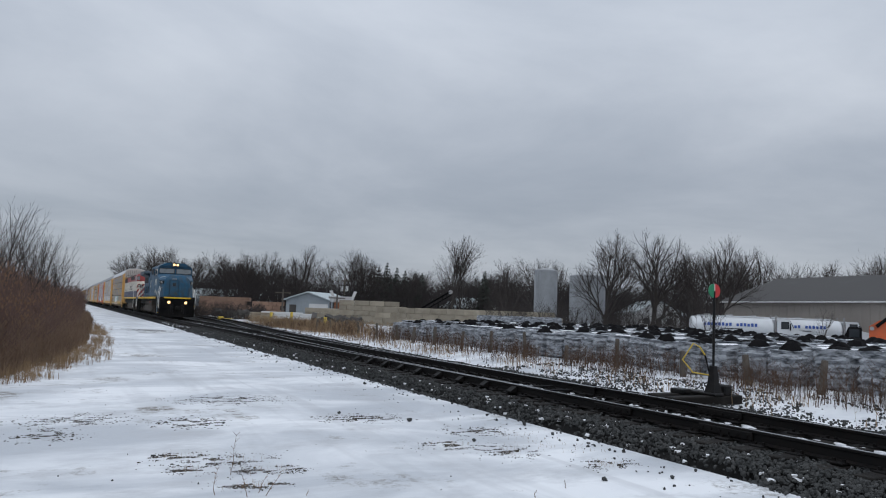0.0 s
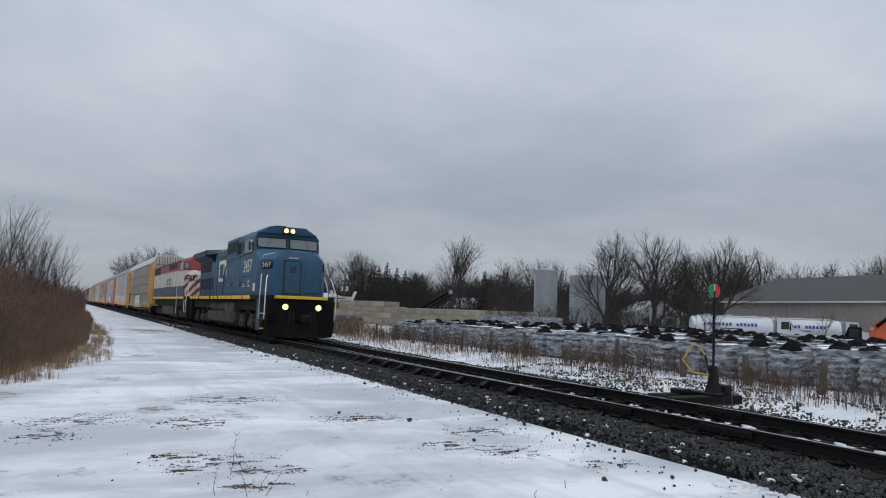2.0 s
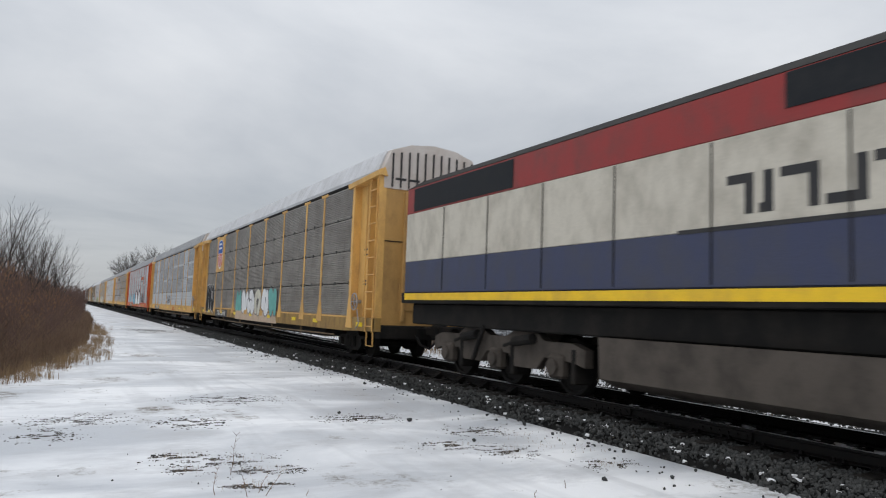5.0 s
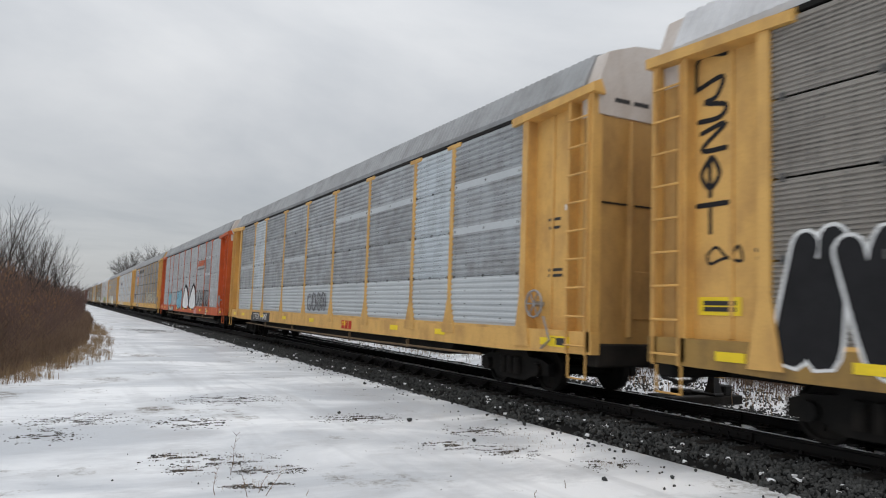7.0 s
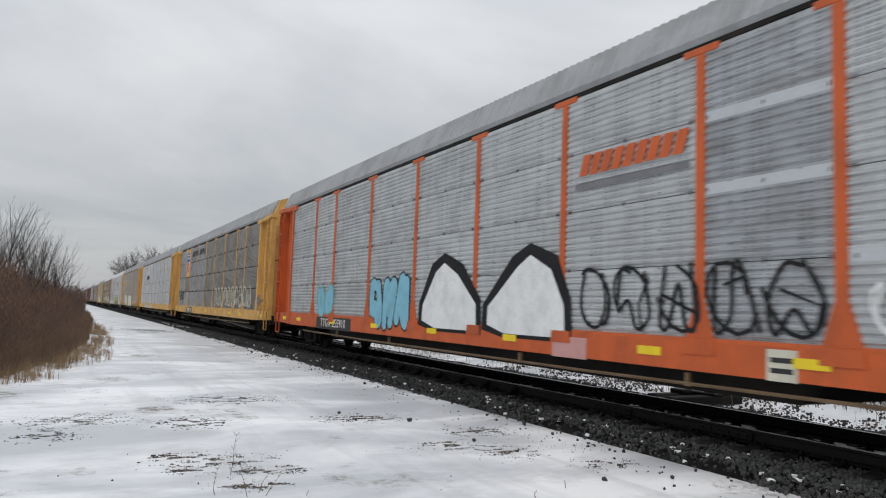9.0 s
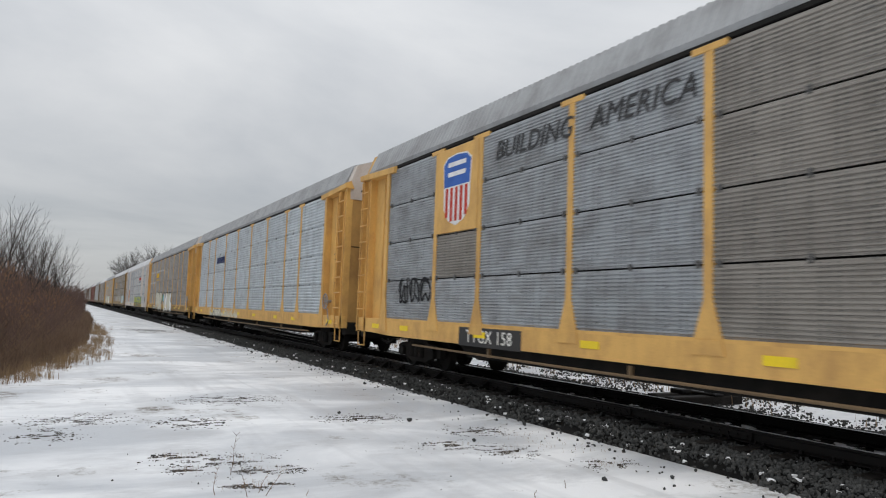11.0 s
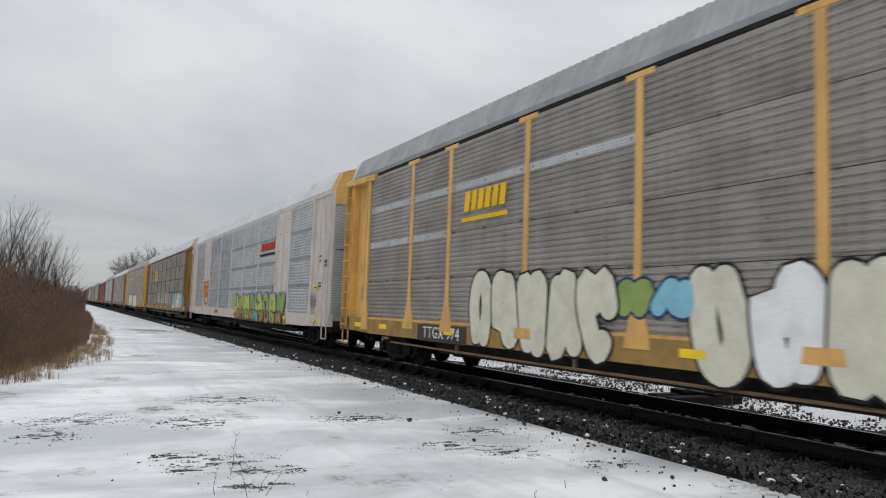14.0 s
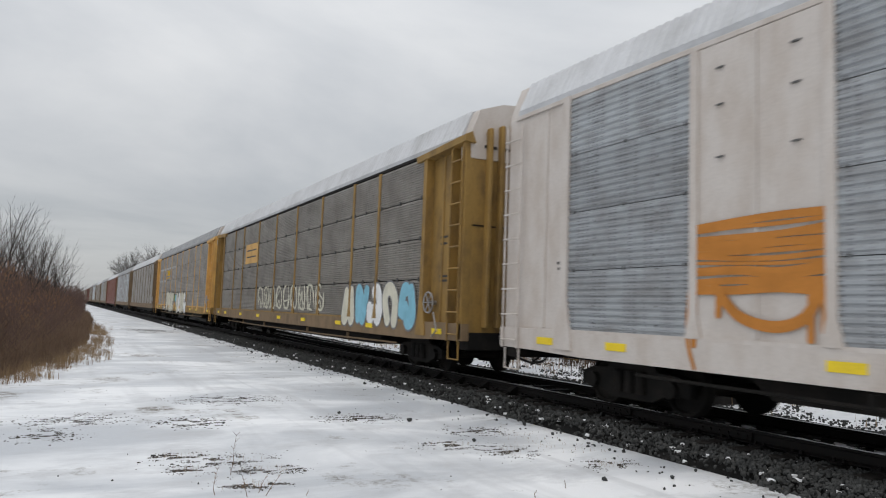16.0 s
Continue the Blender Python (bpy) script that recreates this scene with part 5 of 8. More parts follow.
    P("air_reservoir", Build().tube([(-0.5, 12.0, 0.6), (-0.5, 13.2, 0.6)], 0.2, 10), "soot")
    for k in range(8):
        P("cross_bearer", Build().prism([(-1.42, 0.95), (-1.42, 0.82), (-0.35, 0.66), (0.35, 0.66), (1.42, 0.82), (1.42, 0.95)], "y", 6.0 + 2.2 * k, 6.12 + 2.2 * k), "soot")
    P("train_line", Build().tube([(-1.5, 3.5, 0.60), (-1.5, 9, 0.56), (-1.5, 19, 0.56), (-1.5, 24.5, 0.60)], 0.025, 6), "soot" if flush else "rack_brown")
    for y in (7.0, 11.0, 17.0, 21.0):
        P("pipe_hanger", Build().box(-1.53, -1.47, y - 0.03, y + 0.03, 0.54, 0.72), "soot" if flush else "rack_brown")
    # conspicuity patches, stencil bars
    for y in (0.9, 4.9, 7.4, 11.0, 14.2, 17.6, 21.0, 24.6, 26.4):
        P("reflector", Build().box(-1.612, -1.60, y, y + 0.45, 0.92, 1.04), "sign_yellow")
    for k, (y, z, wd) in enumerate(((1.25, 3.1, 0.35), (1.25, 2.95, 0.3), (1.2, 2.2, 0.4), (1.2, 2.1, 0.4), (26.2, 2.3, 0.4), (26.2, 2.2, 0.35))):
        P("stencil_bar", Build().box(-cs - 0.006, -cs, y - wd / 2, y + wd / 2, z, z + 0.05), "black_letter")
    if "marks" in st:
        y, words = st["marks"]
        P("marks_patch", Build().box(-1.604, -1.598, y - 0.145 * len(words), y + 0.145 * len(words), 0.74, 1.12), "black_letter")
        side_text(words, 0.36, "white_paint", car, y, 0.93, -1.607, "reporting_marks", 0, 1.1)
    for fn in st.get("extras", ()):
        fn(car, P)
    MOVING.append((car, st["u"]))
    return car


def flat(car, P, mat, outline, x=-1.602, t=0.006, name="graffiti"):
    """A sprayed shape on the side: outline in (y, z)."""
    P(name, Build().prism(outline, "x", x - t, x), mat)


def blob(cy, cz, ry, rz, seed, n=14, rough=0.18):
    rnd = random.Random(seed)
    return [(cy + ry * math.cos(2 * math.pi * k / n) * (1 + rnd.uniform(-rough, rough)), cz + rz * math.sin(2 * math.pi * k / n) * (1 + rnd.uniform(-rough, rough))) for k in range(n)]


def ribbon(b, pts, r, x, t=0.004):
    """A broad painted stroke with round ends through points (y, z); it rises very slightly along its way, so that it never lies in its own plane."""
    pts = [p for i, p in enumerate(pts) if i == 0 or math.dist(p, pts[i - 1]) > 1e-5]
    k = len(pts)
    left, right = [], []
    for i, (y, z) in enumerate(pts):
        (ya, za), (yb, zb) = pts[max(i - 1, 0)], pts[min(i + 1, k - 1)]
        d = math.hypot(yb - ya, zb - za) or 1
        ny, nz = -(zb - za) / d * r, (yb - ya) / d * r
        xi = x - 4e-5 * i
        left.append((xi, y + ny, z + nz))
        right.append((xi, y - ny, z - nz))
    b.add(left + right, [(i, i + 1, k + i + 1, k + i) for i in range(k - 1)])
    for e, s in ((0, -1), (k - 1, 1)):
        (xe, y, z), (_, yl, zl) = (left[e][0], *pts[e]), left[e]
        a0 = math.atan2(zl - z, yl - y)
        fan = [(xe, y + r * math.cos(a0 - s * math.pi * q / 6), z + r * math.sin(a0 - s * math.pi * q / 6)) for q in range(7)]
        b.add(fan, [tuple(range(7)) if s > 0 else tuple(reversed(range(7)))])


def smooth_line(pts, n=5):
    """A smooth curve through points (y, z)."""
    out = []
    for i in range(len(pts) - 1):
        p0, p1, p2, p3 = pts[max(i - 1, 0)], pts[i], pts[i + 1], pts[min(i + 2, len(pts) - 1)]
        for k in range(n):
            t = k / n
            out.append(tuple(0.5 * (2 * b + (c - a) * t + (2 * a - 5 * b + 4 * c - d) * t * t + (3 * b - a - 3 * c + d) * t ** 3) for a, b, c, d in zip(p0, p1, p2, p3)))
    return out + [pts[-1]]


# arches, loops and folds of sprayed strokes that spell nothing
LETTER_FORMS = [
    [[(0.8, -1), (0.75, 0.2), (0.3, 1), (-0.3, 1), (-0.75, 0.2), (-0.8, -1)]],
    [[(0.9, -1), (0.7, 0.8), (0.3, 0.9), (0.05, -0.5), (-0.35, 0.9), (-0.7, 0.8), (-0.9, -1)]],
    [[(0.9, 0.2), (0.5, 1), (0.0, 0.3), (-0.5, 1), (-0.9, 0.1), (-0.5, -1), (0.4, -0.9)]],
    [[(0.9, -0.9), (0.8, 0.6), (0.2, 1), (-0.2, 0.1), (-0.7, 0.5), (-0.9, -0.9), (-0.2, -1)]],
    [[(0.9, 0.9), (0.6, -0.9), (0.1, -0.8), (0.0, 0.6), (-0.5, 1), (-0.9, -0.9)]],
]


def tag_piece(y0, y1, z0, z1, n, edge, fills, seed, x=-1.602, fat=1.0):
    """A sprayed piece: a row of swollen, interlocking letter-like shapes, each with its outline."""
    def run(car, P):
        rnd = random.Random(seed)
        w, h = (y1 - y0) / n, z1 - z0
        lay = {}
        for k in range(n):
            cy, cz = y1 - w * (k + 0.5), (z0 + z1) / 2 + rnd.uniform(-0.03, 0.03) * h
            r = min(w, h) * rnd.uniform(0.16, 0.19) * fat
            hw, hh = max(w * 0.50 - r * 0.75, 0.05), h * 0.5 - r
            f = fills[k % len(fills)]
            xk = x - 0.0032 * k
            lean = rnd.uniform(-0.06, 0.06)
            fa, fb = rnd.choice((1, -1)), -1 if (seed + k) % 2 else 1
            for q, form in enumerate(LETTER_FORMS[(seed + k * 3) % len(LETTER_FORMS)]):
                pts = smooth_line([(cy + hw * fa * (a + 0.35 * b_ * a) * rnd.uniform(0.85, 1.1) + lean * h * b_, cz + fb * hh * b_ * rnd.uniform(0.9, 1.05)) for a, b_ in form])
                ribbon(lay.setdefault(edge, Build()), pts, r + 0.045, xk - 0.0003 * q)
                ribbon(lay.setdefault("in_" + f, Build()), pts, r, xk - 0.0024 - 0.0003 * q)
        for key, b in lay.items():
            tagged(P("graffiti", b, key[3:] if key.startswith("in_") else key, sm=0), kind="stuff")
    return run


def scrawl(pts, r, mat, x=-1.608):
    """A single sprayed line through points (y, z)."""
    def run(car, P):
        b = Build()
        ribbon(b, pts, r, x)
        tagged(P("graffiti", b, mat, sm=0), kind="stuff")
    return run


def letters_scrawl(y0, y1, z0, z1, n, r, mat, seed, x=-1.608):
    """A row of quick hand-sprayed strokes that nobody can read."""
    def run(car, P):
        rnd = random.Random(seed)
        w, h = (y1 - y0) / n, z1 - z0
        b = Build()
        for k in range(n):
            cy, cz = y0 + w * (k + 0.5), (z0 + z1) / 2
            a0, sweep = rnd.uniform(0, 6), rnd.uniform(3.0, 5.6)
            ribbon(b, [(cy + 0.48 * w * math.cos(a0 + sweep * i / 9) * rnd.uniform(0.85, 1.0), cz + 0.48 * h * math.sin(a0 + sweep * i / 9 + 0.3)) for i in range(10)], r, x)
            form = LETTER_FORMS[(seed + 2 * k) % len(LETTER_FORMS)][0]
            ribbon(b, smooth_line([(cy - 0.42 * w * a * (1 + 0.3 * c), cz - 0.45 * h * c * rnd.uniform(0.85, 1.05)) for a, c in form]), r, x - 0.001)
            for q in range(1):
                ribbon(b, [(cy + rnd.uniform(-0.5, 0.5) * w, cz + rnd.uniform(-0.5, 0.5) * h) for i in range(3)], r * 0.8, x - 0.002)
        tagged(P("graffiti", b, mat, sm=0), kind="stuff")
    return run


def shield(car, P):
    """A company shield without letters, on a yellow sheet."""
    P("logo_sheet", Build().box(-1.615, -1.56, 21.47, 23.24, 3.16, 5.06, 0.01), "rack_yellow")
    out = [(21.725, 4.72), (21.925, 4.86), (22.355, 4.90), (22.785, 4.86), (22.985, 4.72), (22.945, 4.2), (22.925, 3.7), (22.705, 3.42), (22.355, 3.3), (22.005, 3.42), (21.785, 3.7), (21.765, 4.2)]
    flat(car, P, "spray_white", out, -1.616, 0.004, "shield")
    flat(car, P, "spray_blue", [(21.755, 4.70), (21.945, 4.83), (22.355, 4.87), (22.765, 4.83), (22.955, 4.70), (22.925, 4.18), (21.785, 4.18)], -1.621, 0.003, "shield_top")
    for k in range(5):
        y = 21.865 + 0.215 * k
        flat(car, P, "spray_red", [(y, 4.15), (y + 0.12, 4.15), (y + 0.12, 3.5 if k in (0, 4) else 3.4), (y, 3.5 if k in (0, 4) else 3.4)], -1.621, 0.003, "shield_stripe")
    for z in (4.4, 4.62):
        flat(car, P, "spray_white", [(21.955, z), (22.755, z), (22.755, z + 0.1), (21.955, z + 0.1)], -1.625, 0.002, "name_bar")


def bars_logo(y0, y1, z, hgt, mat, n, slant=0.25, under=""):
    """A company name as a row of plain slanted bars."""
    def run(car, P):
        w = (y1 - y0) / n
        for k in range(n):
            a = y0 + w * k
            flat(car, P, mat, [(a + 0.08 * w, z), (a + 0.85 * w, z), (a + 0.85 * w - slant * hgt, z + hgt), (a + 0.08 * w - slant * hgt, z + hgt)], -1.606, 0.006, "logo_bar")
        if under:
            flat(car, P, under, [(y0 - 0.1, z - 0.22), (y1 + 0.05, z - 0.22), (y1 + 0.05, z - 0.13), (y0 - 0.1, z - 0.13)], -1.606, 0.006, "logo_underline")
    return run


def sign(y0, y1, z0, z1, mat, x=-1.425, bars=2):
    def run(car, P):
        s = P("placard", Build().box(x - 0.008, x, y0, y1, z0, z1), mat)
        for k in range(bars):
            z = z1 - (z1 - z0) * (k + 1) / (bars + 1)
            P("writing_bar", Build().box(x - 0.011, x - 0.007, y0 + 0.12 * (y1 - y0), y1 - 0.12 * (y1 - y0), z - 0.03, z + 0.03), "black_letter", s)
    return run


def slogan(car, P):
    side_text("BUILDING", 0.52, "black_letter", car, 19.6, 4.62, -1.607, "slogan", 0.25, 1.05)
    side_text("AMERICA", 0.52, "black_letter", car, 16.8, 4.62, -1.607, "slogan", 0.25, 1.05)


def u_of(k):
    return 142.6 + CAR_PITCH * (k - 3) + (0.27 if k == 9 else 0.0)


def mounds(car, P):
    """Two white peaks with dark outlines."""
    for y0, y1, pk in ((9.5, 12.1, 10.6), (12.4, 15.0, 13.9)):
        big = [(y0 - 0.12, 0.98), (y0 - 0.08, 1.7), (pk - 0.8, 2.45), (pk, 2.72), (pk + 0.6, 2.5), (y1 + 0.12, 1.6), (y1 + 0.15, 1.1), (y1 - 0.6, 0.98)]
        inn = [(y0 + 0.06, 1.05), (y0 + 0.1, 1.6), (pk - 0.62, 2.22), (pk, 2.5), (pk + 0.4, 2.3), (y1 - 0.08, 1.55), (y1 - 0.06, 1.2), (y1 - 0.7, 1.05)]
        flat(car, P, "spray_black", big, -1.602, 0.004)
        flat(car, P, "spray_white", inn, -1.609, 0.004)


def orange_smears(car, P):
    """A block of overlapping orange strokes with drips, on a plain sheet."""
    rnd = random.Random(88)
    b = Build()
    for k in range(13):
        z = 1.80 + 0.072 * k
        ribbon(b, smooth_line([(21.36 + rnd.uniform(0, 0.08), z + rnd.uniform(-0.03, 0.03)), (22.0, z + rnd.uniform(-0.04, 0.04)), (22.6, z + rnd.uniform(-0.04, 0.04)), (23.36 - rnd.uniform(0, 0.1), z + rnd.uniform(-0.03, 0.03))]), rnd.uniform(0.022, 0.05), -1.600 - 0.0004 * k)
    ribbon(b, smooth_line([(21.5, 1.85), (21.7, 1.5), (22.1, 1.38), (22.6, 1.5), (22.95, 1.85)]), 0.07, -1.607)
    for y, z in ((21.45, 1.35), (21.62, 1.25), (22.9, 1.5), (23.3, 1.1)):
        ribbon(b, [(y, 1.8), (y + 0.01, z)], 0.045, -1.608)
    ribbon(b, smooth_line([(23.38, 1.8), (23.42, 1.2), (23.3, 0.8)]), 0.03, -1.609)
    tagged(P("graffiti", b, "spray_orange", sm=0), kind="stuff")


def cap_slats(car, P):
    for k in range(11):
        x = -1.25 + 0.25 * k
        P("cap_slat", Build().box(x - 0.02, x + 0.02, -0.01, 0.04, 4.8, 5.86 - 0.25 * abs(x) ** 2 * 0.3), "black_letter")


def build_train():
    lead_locomotive()
    trailing_locomotive()
    S = {}
    S[2] = dict(sill="rack_ochre", label="grimy brown-panelled car carrier with yellow ends and graffiti", frame="rack_yellow", panel="panel_brown", roof="roof_light", end="rack_end", cap="rack_white", ribs=15, marks=(21.3, "TTGX 255542"),
                extras=[shield, cap_slats, sign(26.6, 27.28, 1.5, 1.74, "sign_yellow"), scrawl(smooth_line([(26.85, 5.0), (27.30, 5.05), (27.35, 4.6)]), 0.035, "spray_black", -1.425), scrawl(smooth_line([(27.30, 4.62), (26.90, 4.7), (27.00, 4.45), (27.20, 4.4), (26.85, 4.3), (26.95, 4.15), (27.30, 4.15)]), 0.035, "spray_black", -1.425),
                        scrawl(smooth_line([(27.25, 3.98), (26.85, 4.05), (27.25, 3.75), (26.85, 3.72)]), 0.035, "spray_black", -1.425), scrawl(smooth_line([(27.10, 3.62), (27.25, 3.4), (27.10, 3.2), (26.95, 3.4), (27.10, 3.62), (27.10, 3.1)]), 0.035, "spray_black", -1.425),
                        scrawl([(27.32, 2.98), (26.82, 2.98)], 0.035, "spray_black", -1.425), scrawl([(27.10, 2.98), (27.10, 2.6)], 0.03, "spray_black", -1.425), scrawl(smooth_line([(27.15, 2.3), (27.00, 2.4), (26.80, 2.25), (26.65, 2.4), (26.60, 2.2), (26.85, 2.25), (27.10, 2.18), (27.15, 2.3)]), 0.02, "spray_black", -1.425),
                        tag_piece(23.5, 25.9, 0.95, 2.5, 3, "spray_white", ["spray_black"], 11, -1.602, 1.1), lambda car, P: flat(car, P, "spray_pale_tan", [(10.0, 0.72), (17.7, 0.72), (17.6, 1.12), (14.0, 1.16), (10.2, 1.1)], -1.604), tag_piece(10.0, 17.7, 1.0, 2.1, 6, "spray_grey", ["spray_teal", "spray_white", "spray_white", "spray_cream", "spray_white"], 21, -1.606, 1.05)])
    S[3] = dict(label="yellow-framed car carrier with streaked grey sheets", frame="rack_yellow", panel="panel_grey", roof="roof_grey", end="rack_end", cap="rack_white", ribs=8, marks=(21.6, "TTGX 974497"), bays={1: "panel_pale", 7: "panel_pale"},
                sheets={(b, 0): "panel_bright" for b in range(9)}, strips=[(0, 2), (0, 3), (2, 3), (3, 3), (5, 2), (8, 2)],
                extras=[sign(0.75, 0.95, 3.25, 3.35, "spray_white", bars=0), sign(0.55, 1.1, 0.9, 1.08, "sign_yellow", -1.60, 2), bars_logo(10.6, 11.5, 0.82, 0.24, "spray_red", 3, 0), letters_scrawl(13, 15, 1.3, 1.9, 4, 0.03, "spray_grey", 31)])
    S[4] = dict(label="orange-framed car carrier with pale sheets and large graffiti", frame="rack_orange", panel="panel_silver", roof="roof_grey", end="rack_orange", cap="rack_white", ribs=9, marks=(21.2, "TTGX 255910"), bays={1: "panel_grey"},
                strips=[(1, 2), (1, 3), (0, 1)], extras=[bars_logo(7.0, 9.3, 3.72, 0.34, "rack_orange", 9, 0.35, "spray_grey"), mounds, tag_piece(15.6, 18.2, 0.95, 2.3, 3, "spray_black", ["spray_sky"], 43),
                        tag_piece(21.2, 22.8, 1.2, 2.1, 2, "spray_teal", ["spray_sky"], 45), letters_scrawl(4.9, 9.3, 1.25, 2.2, 5, 0.028, "spray_black", 47), letters_scrawl(3.2, 4.5, 1.3, 1.9, 2, 0.022, "spray_white", 48),
                        sign(9.0, 9.9, 0.74, 1.08, "spray_pink", -1.60, 0), sign(5.3, 5.7, 0.75, 1.12, "spray_cream", -1.60, 2)])
    S[5] = dict(label="grimy brown car carrier with a company shield and slogan", frame="rack_yellow", panel="panel_brown", roof="roof_grey", end="rack_end", cap="rack_yellow", ribs=15, marks=(20.9, "TTGX 158"), bays={5: "panel_grey", 6: "panel_grey", 8: "panel_grey"}, sheets={(7, 0): "panel_grey"},
                extras=[shield, slogan, letters_scrawl(3.0, 12.0, 1.3, 2.3, 10, 0.04, "spray_cream", 51), letters_scrawl(23.4, 25.2, 1.6, 2.2, 3, 0.03, "spray_black", 52)])
    S[6] = dict(label="yellow-framed car carrier with clean pale blue-grey sheets", frame="rack_yellow", panel="panel_pale", roof="roof_grey", end="rack_end", cap="rack_white", ribs=9, marks=(20.2, "TTGX 981290"),
                extras=[bars_logo(18.55, 20.7, 3.62, 0.34, "spray_navy", 8, 0), letters_scrawl(14.5, 22.0, 0.80, 1.12, 9, 0.05, "spray_cream", 61, -1.61)])
    S[7] = dict(strip="panel_silver", sill="rack_ochre", label="brown-grey car carrier with yellow posts and cream graffiti", frame="rack_yellow", panel="panel_brown", roof="roof_grey", end="rack_brown", cap="rack_white", ribs=9, marks=(21.6, "TTGX 974"), 
                strips=[(7, 2), (7, 3), (8, 2), (8, 3), (6, 3), (5, 3)], extras=[bars_logo(19.1, 20.75, 3.55, 0.42, "spray_gold", 6, 0.15, "spray_gold"), tag_piece(15.9, 20.35, 0.70, 2.2, 5, "spray_black", ["spray_cream", "spray_cream", "spray_cream"], 70, -1.604, 1.3), tag_piece(9.6, 14.5, 0.66, 2.15, 5, "spray_black", ["spray_cream", "spray_white", "spray_cream"], 75, -1.604, 1.3), tag_piece(14.35, 15.95, 1.45, 2.0, 2, "spray_navy", ["spray_green", "spray_sky"], 76, -1.602, 1.5), sign(26.0, 26.7, 3.7, 4.3, "sign_yellow", -1.425, 3),
                        sign(26.2, 26.6, 1.25, 1.5, "sign_yellow", -1.425, 2), letters_scrawl(26.0, 26.9, 1.6, 2.1, 3, 0.03, "spray_grey", 73, -1.43), tag_piece(0.6, 1.6, 1.5, 2.1, 2, "spray_white", ["spray_white"], 74, -1.43)])
    S[8] = dict(label="off-white car carrier with grey sheets and green graffiti", frame="rack_white", panel="panel_silver", roof="roof_light", end="panel_silver", cap="rack_yellow", ribs=9, posts="thin", bracket=False, bays={1: "rack_white", 7: "rack_white", 5: "panel_grey", 6: "panel_grey", 8: "panel_grey"}, strip="strip_grey",
                strips=[(b, r) for b in (2, 3, 4) for r in (1, 2, 3)] + [(0, 1), (0, 2), (0, 3)],
                extras=[bars_logo(7.0, 9.3, 3.72, 0.32, "spray_red", 9, 0.4, "spray_black"), lambda car, P: flat(car, P, "spray_tan", [(4.7, 0.72), (13.8, 0.72), (14.2, 0.95), (13.4, 1.25), (11.0, 1.15), (8.0, 1.3), (5.0, 1.3)], -1.602),
                        tag_piece(5.0, 14.2, 0.98, 1.95, 8, "spray_blue", ["spray_lime", "spray_olive", "spray_lime", "spray_green"], 85, -1.612, 1.0), tag_piece(5.2, 13.6, 0.74, 1.2, 9, "spray_navy", ["spray_tan", "spray_tan", "spray_olive", "spray_tan", "spray_teal"], 87, -1.64, 1.2),
                        scrawl([(7.1, 1.9), (6.6, 2.3)], 0.03, "spray_blue"), scrawl([(6.7, 1.95), (7.0, 2.25)], 0.03, "spray_blue"), scrawl([(13.9, 1.2), (14.1, 1.7), (13.6, 1.75)], 0.05, "spray_blue"),
                        orange_smears, side_text_bi, sign(1.2, 1.55, 2.0, 2.15, "sign_yellow", -1.60, 1)])
    S[9] = dict(label="grey-brown car carrier with thin posts and rusty yellow ends", frame="rack_ochre", sill="rack_brown", panel="panel_brown", roof="roof_light", end="rack_ochre", cap="rack_white", ribs=15, posts="thin", folds=8, fold_depth=0.12,
                extras=[tag_piece(2.2, 7.3, 0.95, 2.1, 5, "spray_grey", ["spray_cream", "spray_sky", "spray_white"], 91), letters_scrawl(9, 18, 1.3, 2.2, 9, 0.04, "spray_cream", 92), sign(18.5, 20.8, 3.3, 4.2, "rack_yellow", -1.60, 2)])
    made = {}
    for k in sorted(S):
        S[k]["u"] = u_of(k)
        made[k] = carrier(S[k])
    S_red = dict(S[9], sill="rack_red", label="rust-red car carrier far back in the train", frame="rack_red", end="rack_red", panel="rack_red", u=u_of(13), extras=())
    made[13] = carrier(S_red, True)
    far = {10: 7, 11: 9, 12: 3, 14: 5, 15: 9, 16: 6, 17: 7, 18: 13, 19: 9, 20: 8, 21: 5, 22: 9, 23: 3, 24: 7, 25: 9, 26: 6, 27: 13, 28: 9}
    plain = {13: made[13]}
    for k, src in far.items():
        if k == 10:
            c = copy_thing(made[src], pose(TRACK_X, u_of(k), 0))
        elif src not in plain:
            c = plain[src] = carrier(dict(S[src], u=u_of(k), extras=(), frame=S[src]["frame"] if src == 8 else "rack_brown", end="rack_brown", sill="rack_brown"), True)
        else:
            c = copy_thing(plain[src], pose(TRACK_X, u_of(k), 0))
        c["label"] = {7: "brown-grey car carrier with yellow ends, far back", 9: "grey-brown car carrier, far back in the train", 3: "yellow-framed grey car carrier, far back", 5: "grimy brown car carrier, far back", 6: "pale car carrier with yellow posts, far back", 8: "off-white car carrier, far back", 13: "rust-red car carrier, far back"}[src]
        if (c, u_of(k)) not in MOVING:
            MOVING.append((c, u_of(k)))


def side_text_bi(car, P):
    side_text("301447", 0.32, "black_letter", car, 18.75, 0.98, -1.602, "reporting_marks", 0, 1.1)
    for k in range(2):
        P("class_bar", Build().box(-1.546, -1.54, 0.5 + 0.14 * k, 0.58 + 0.14 * k, 2.75, 2.98), "black_letter")


build_train()


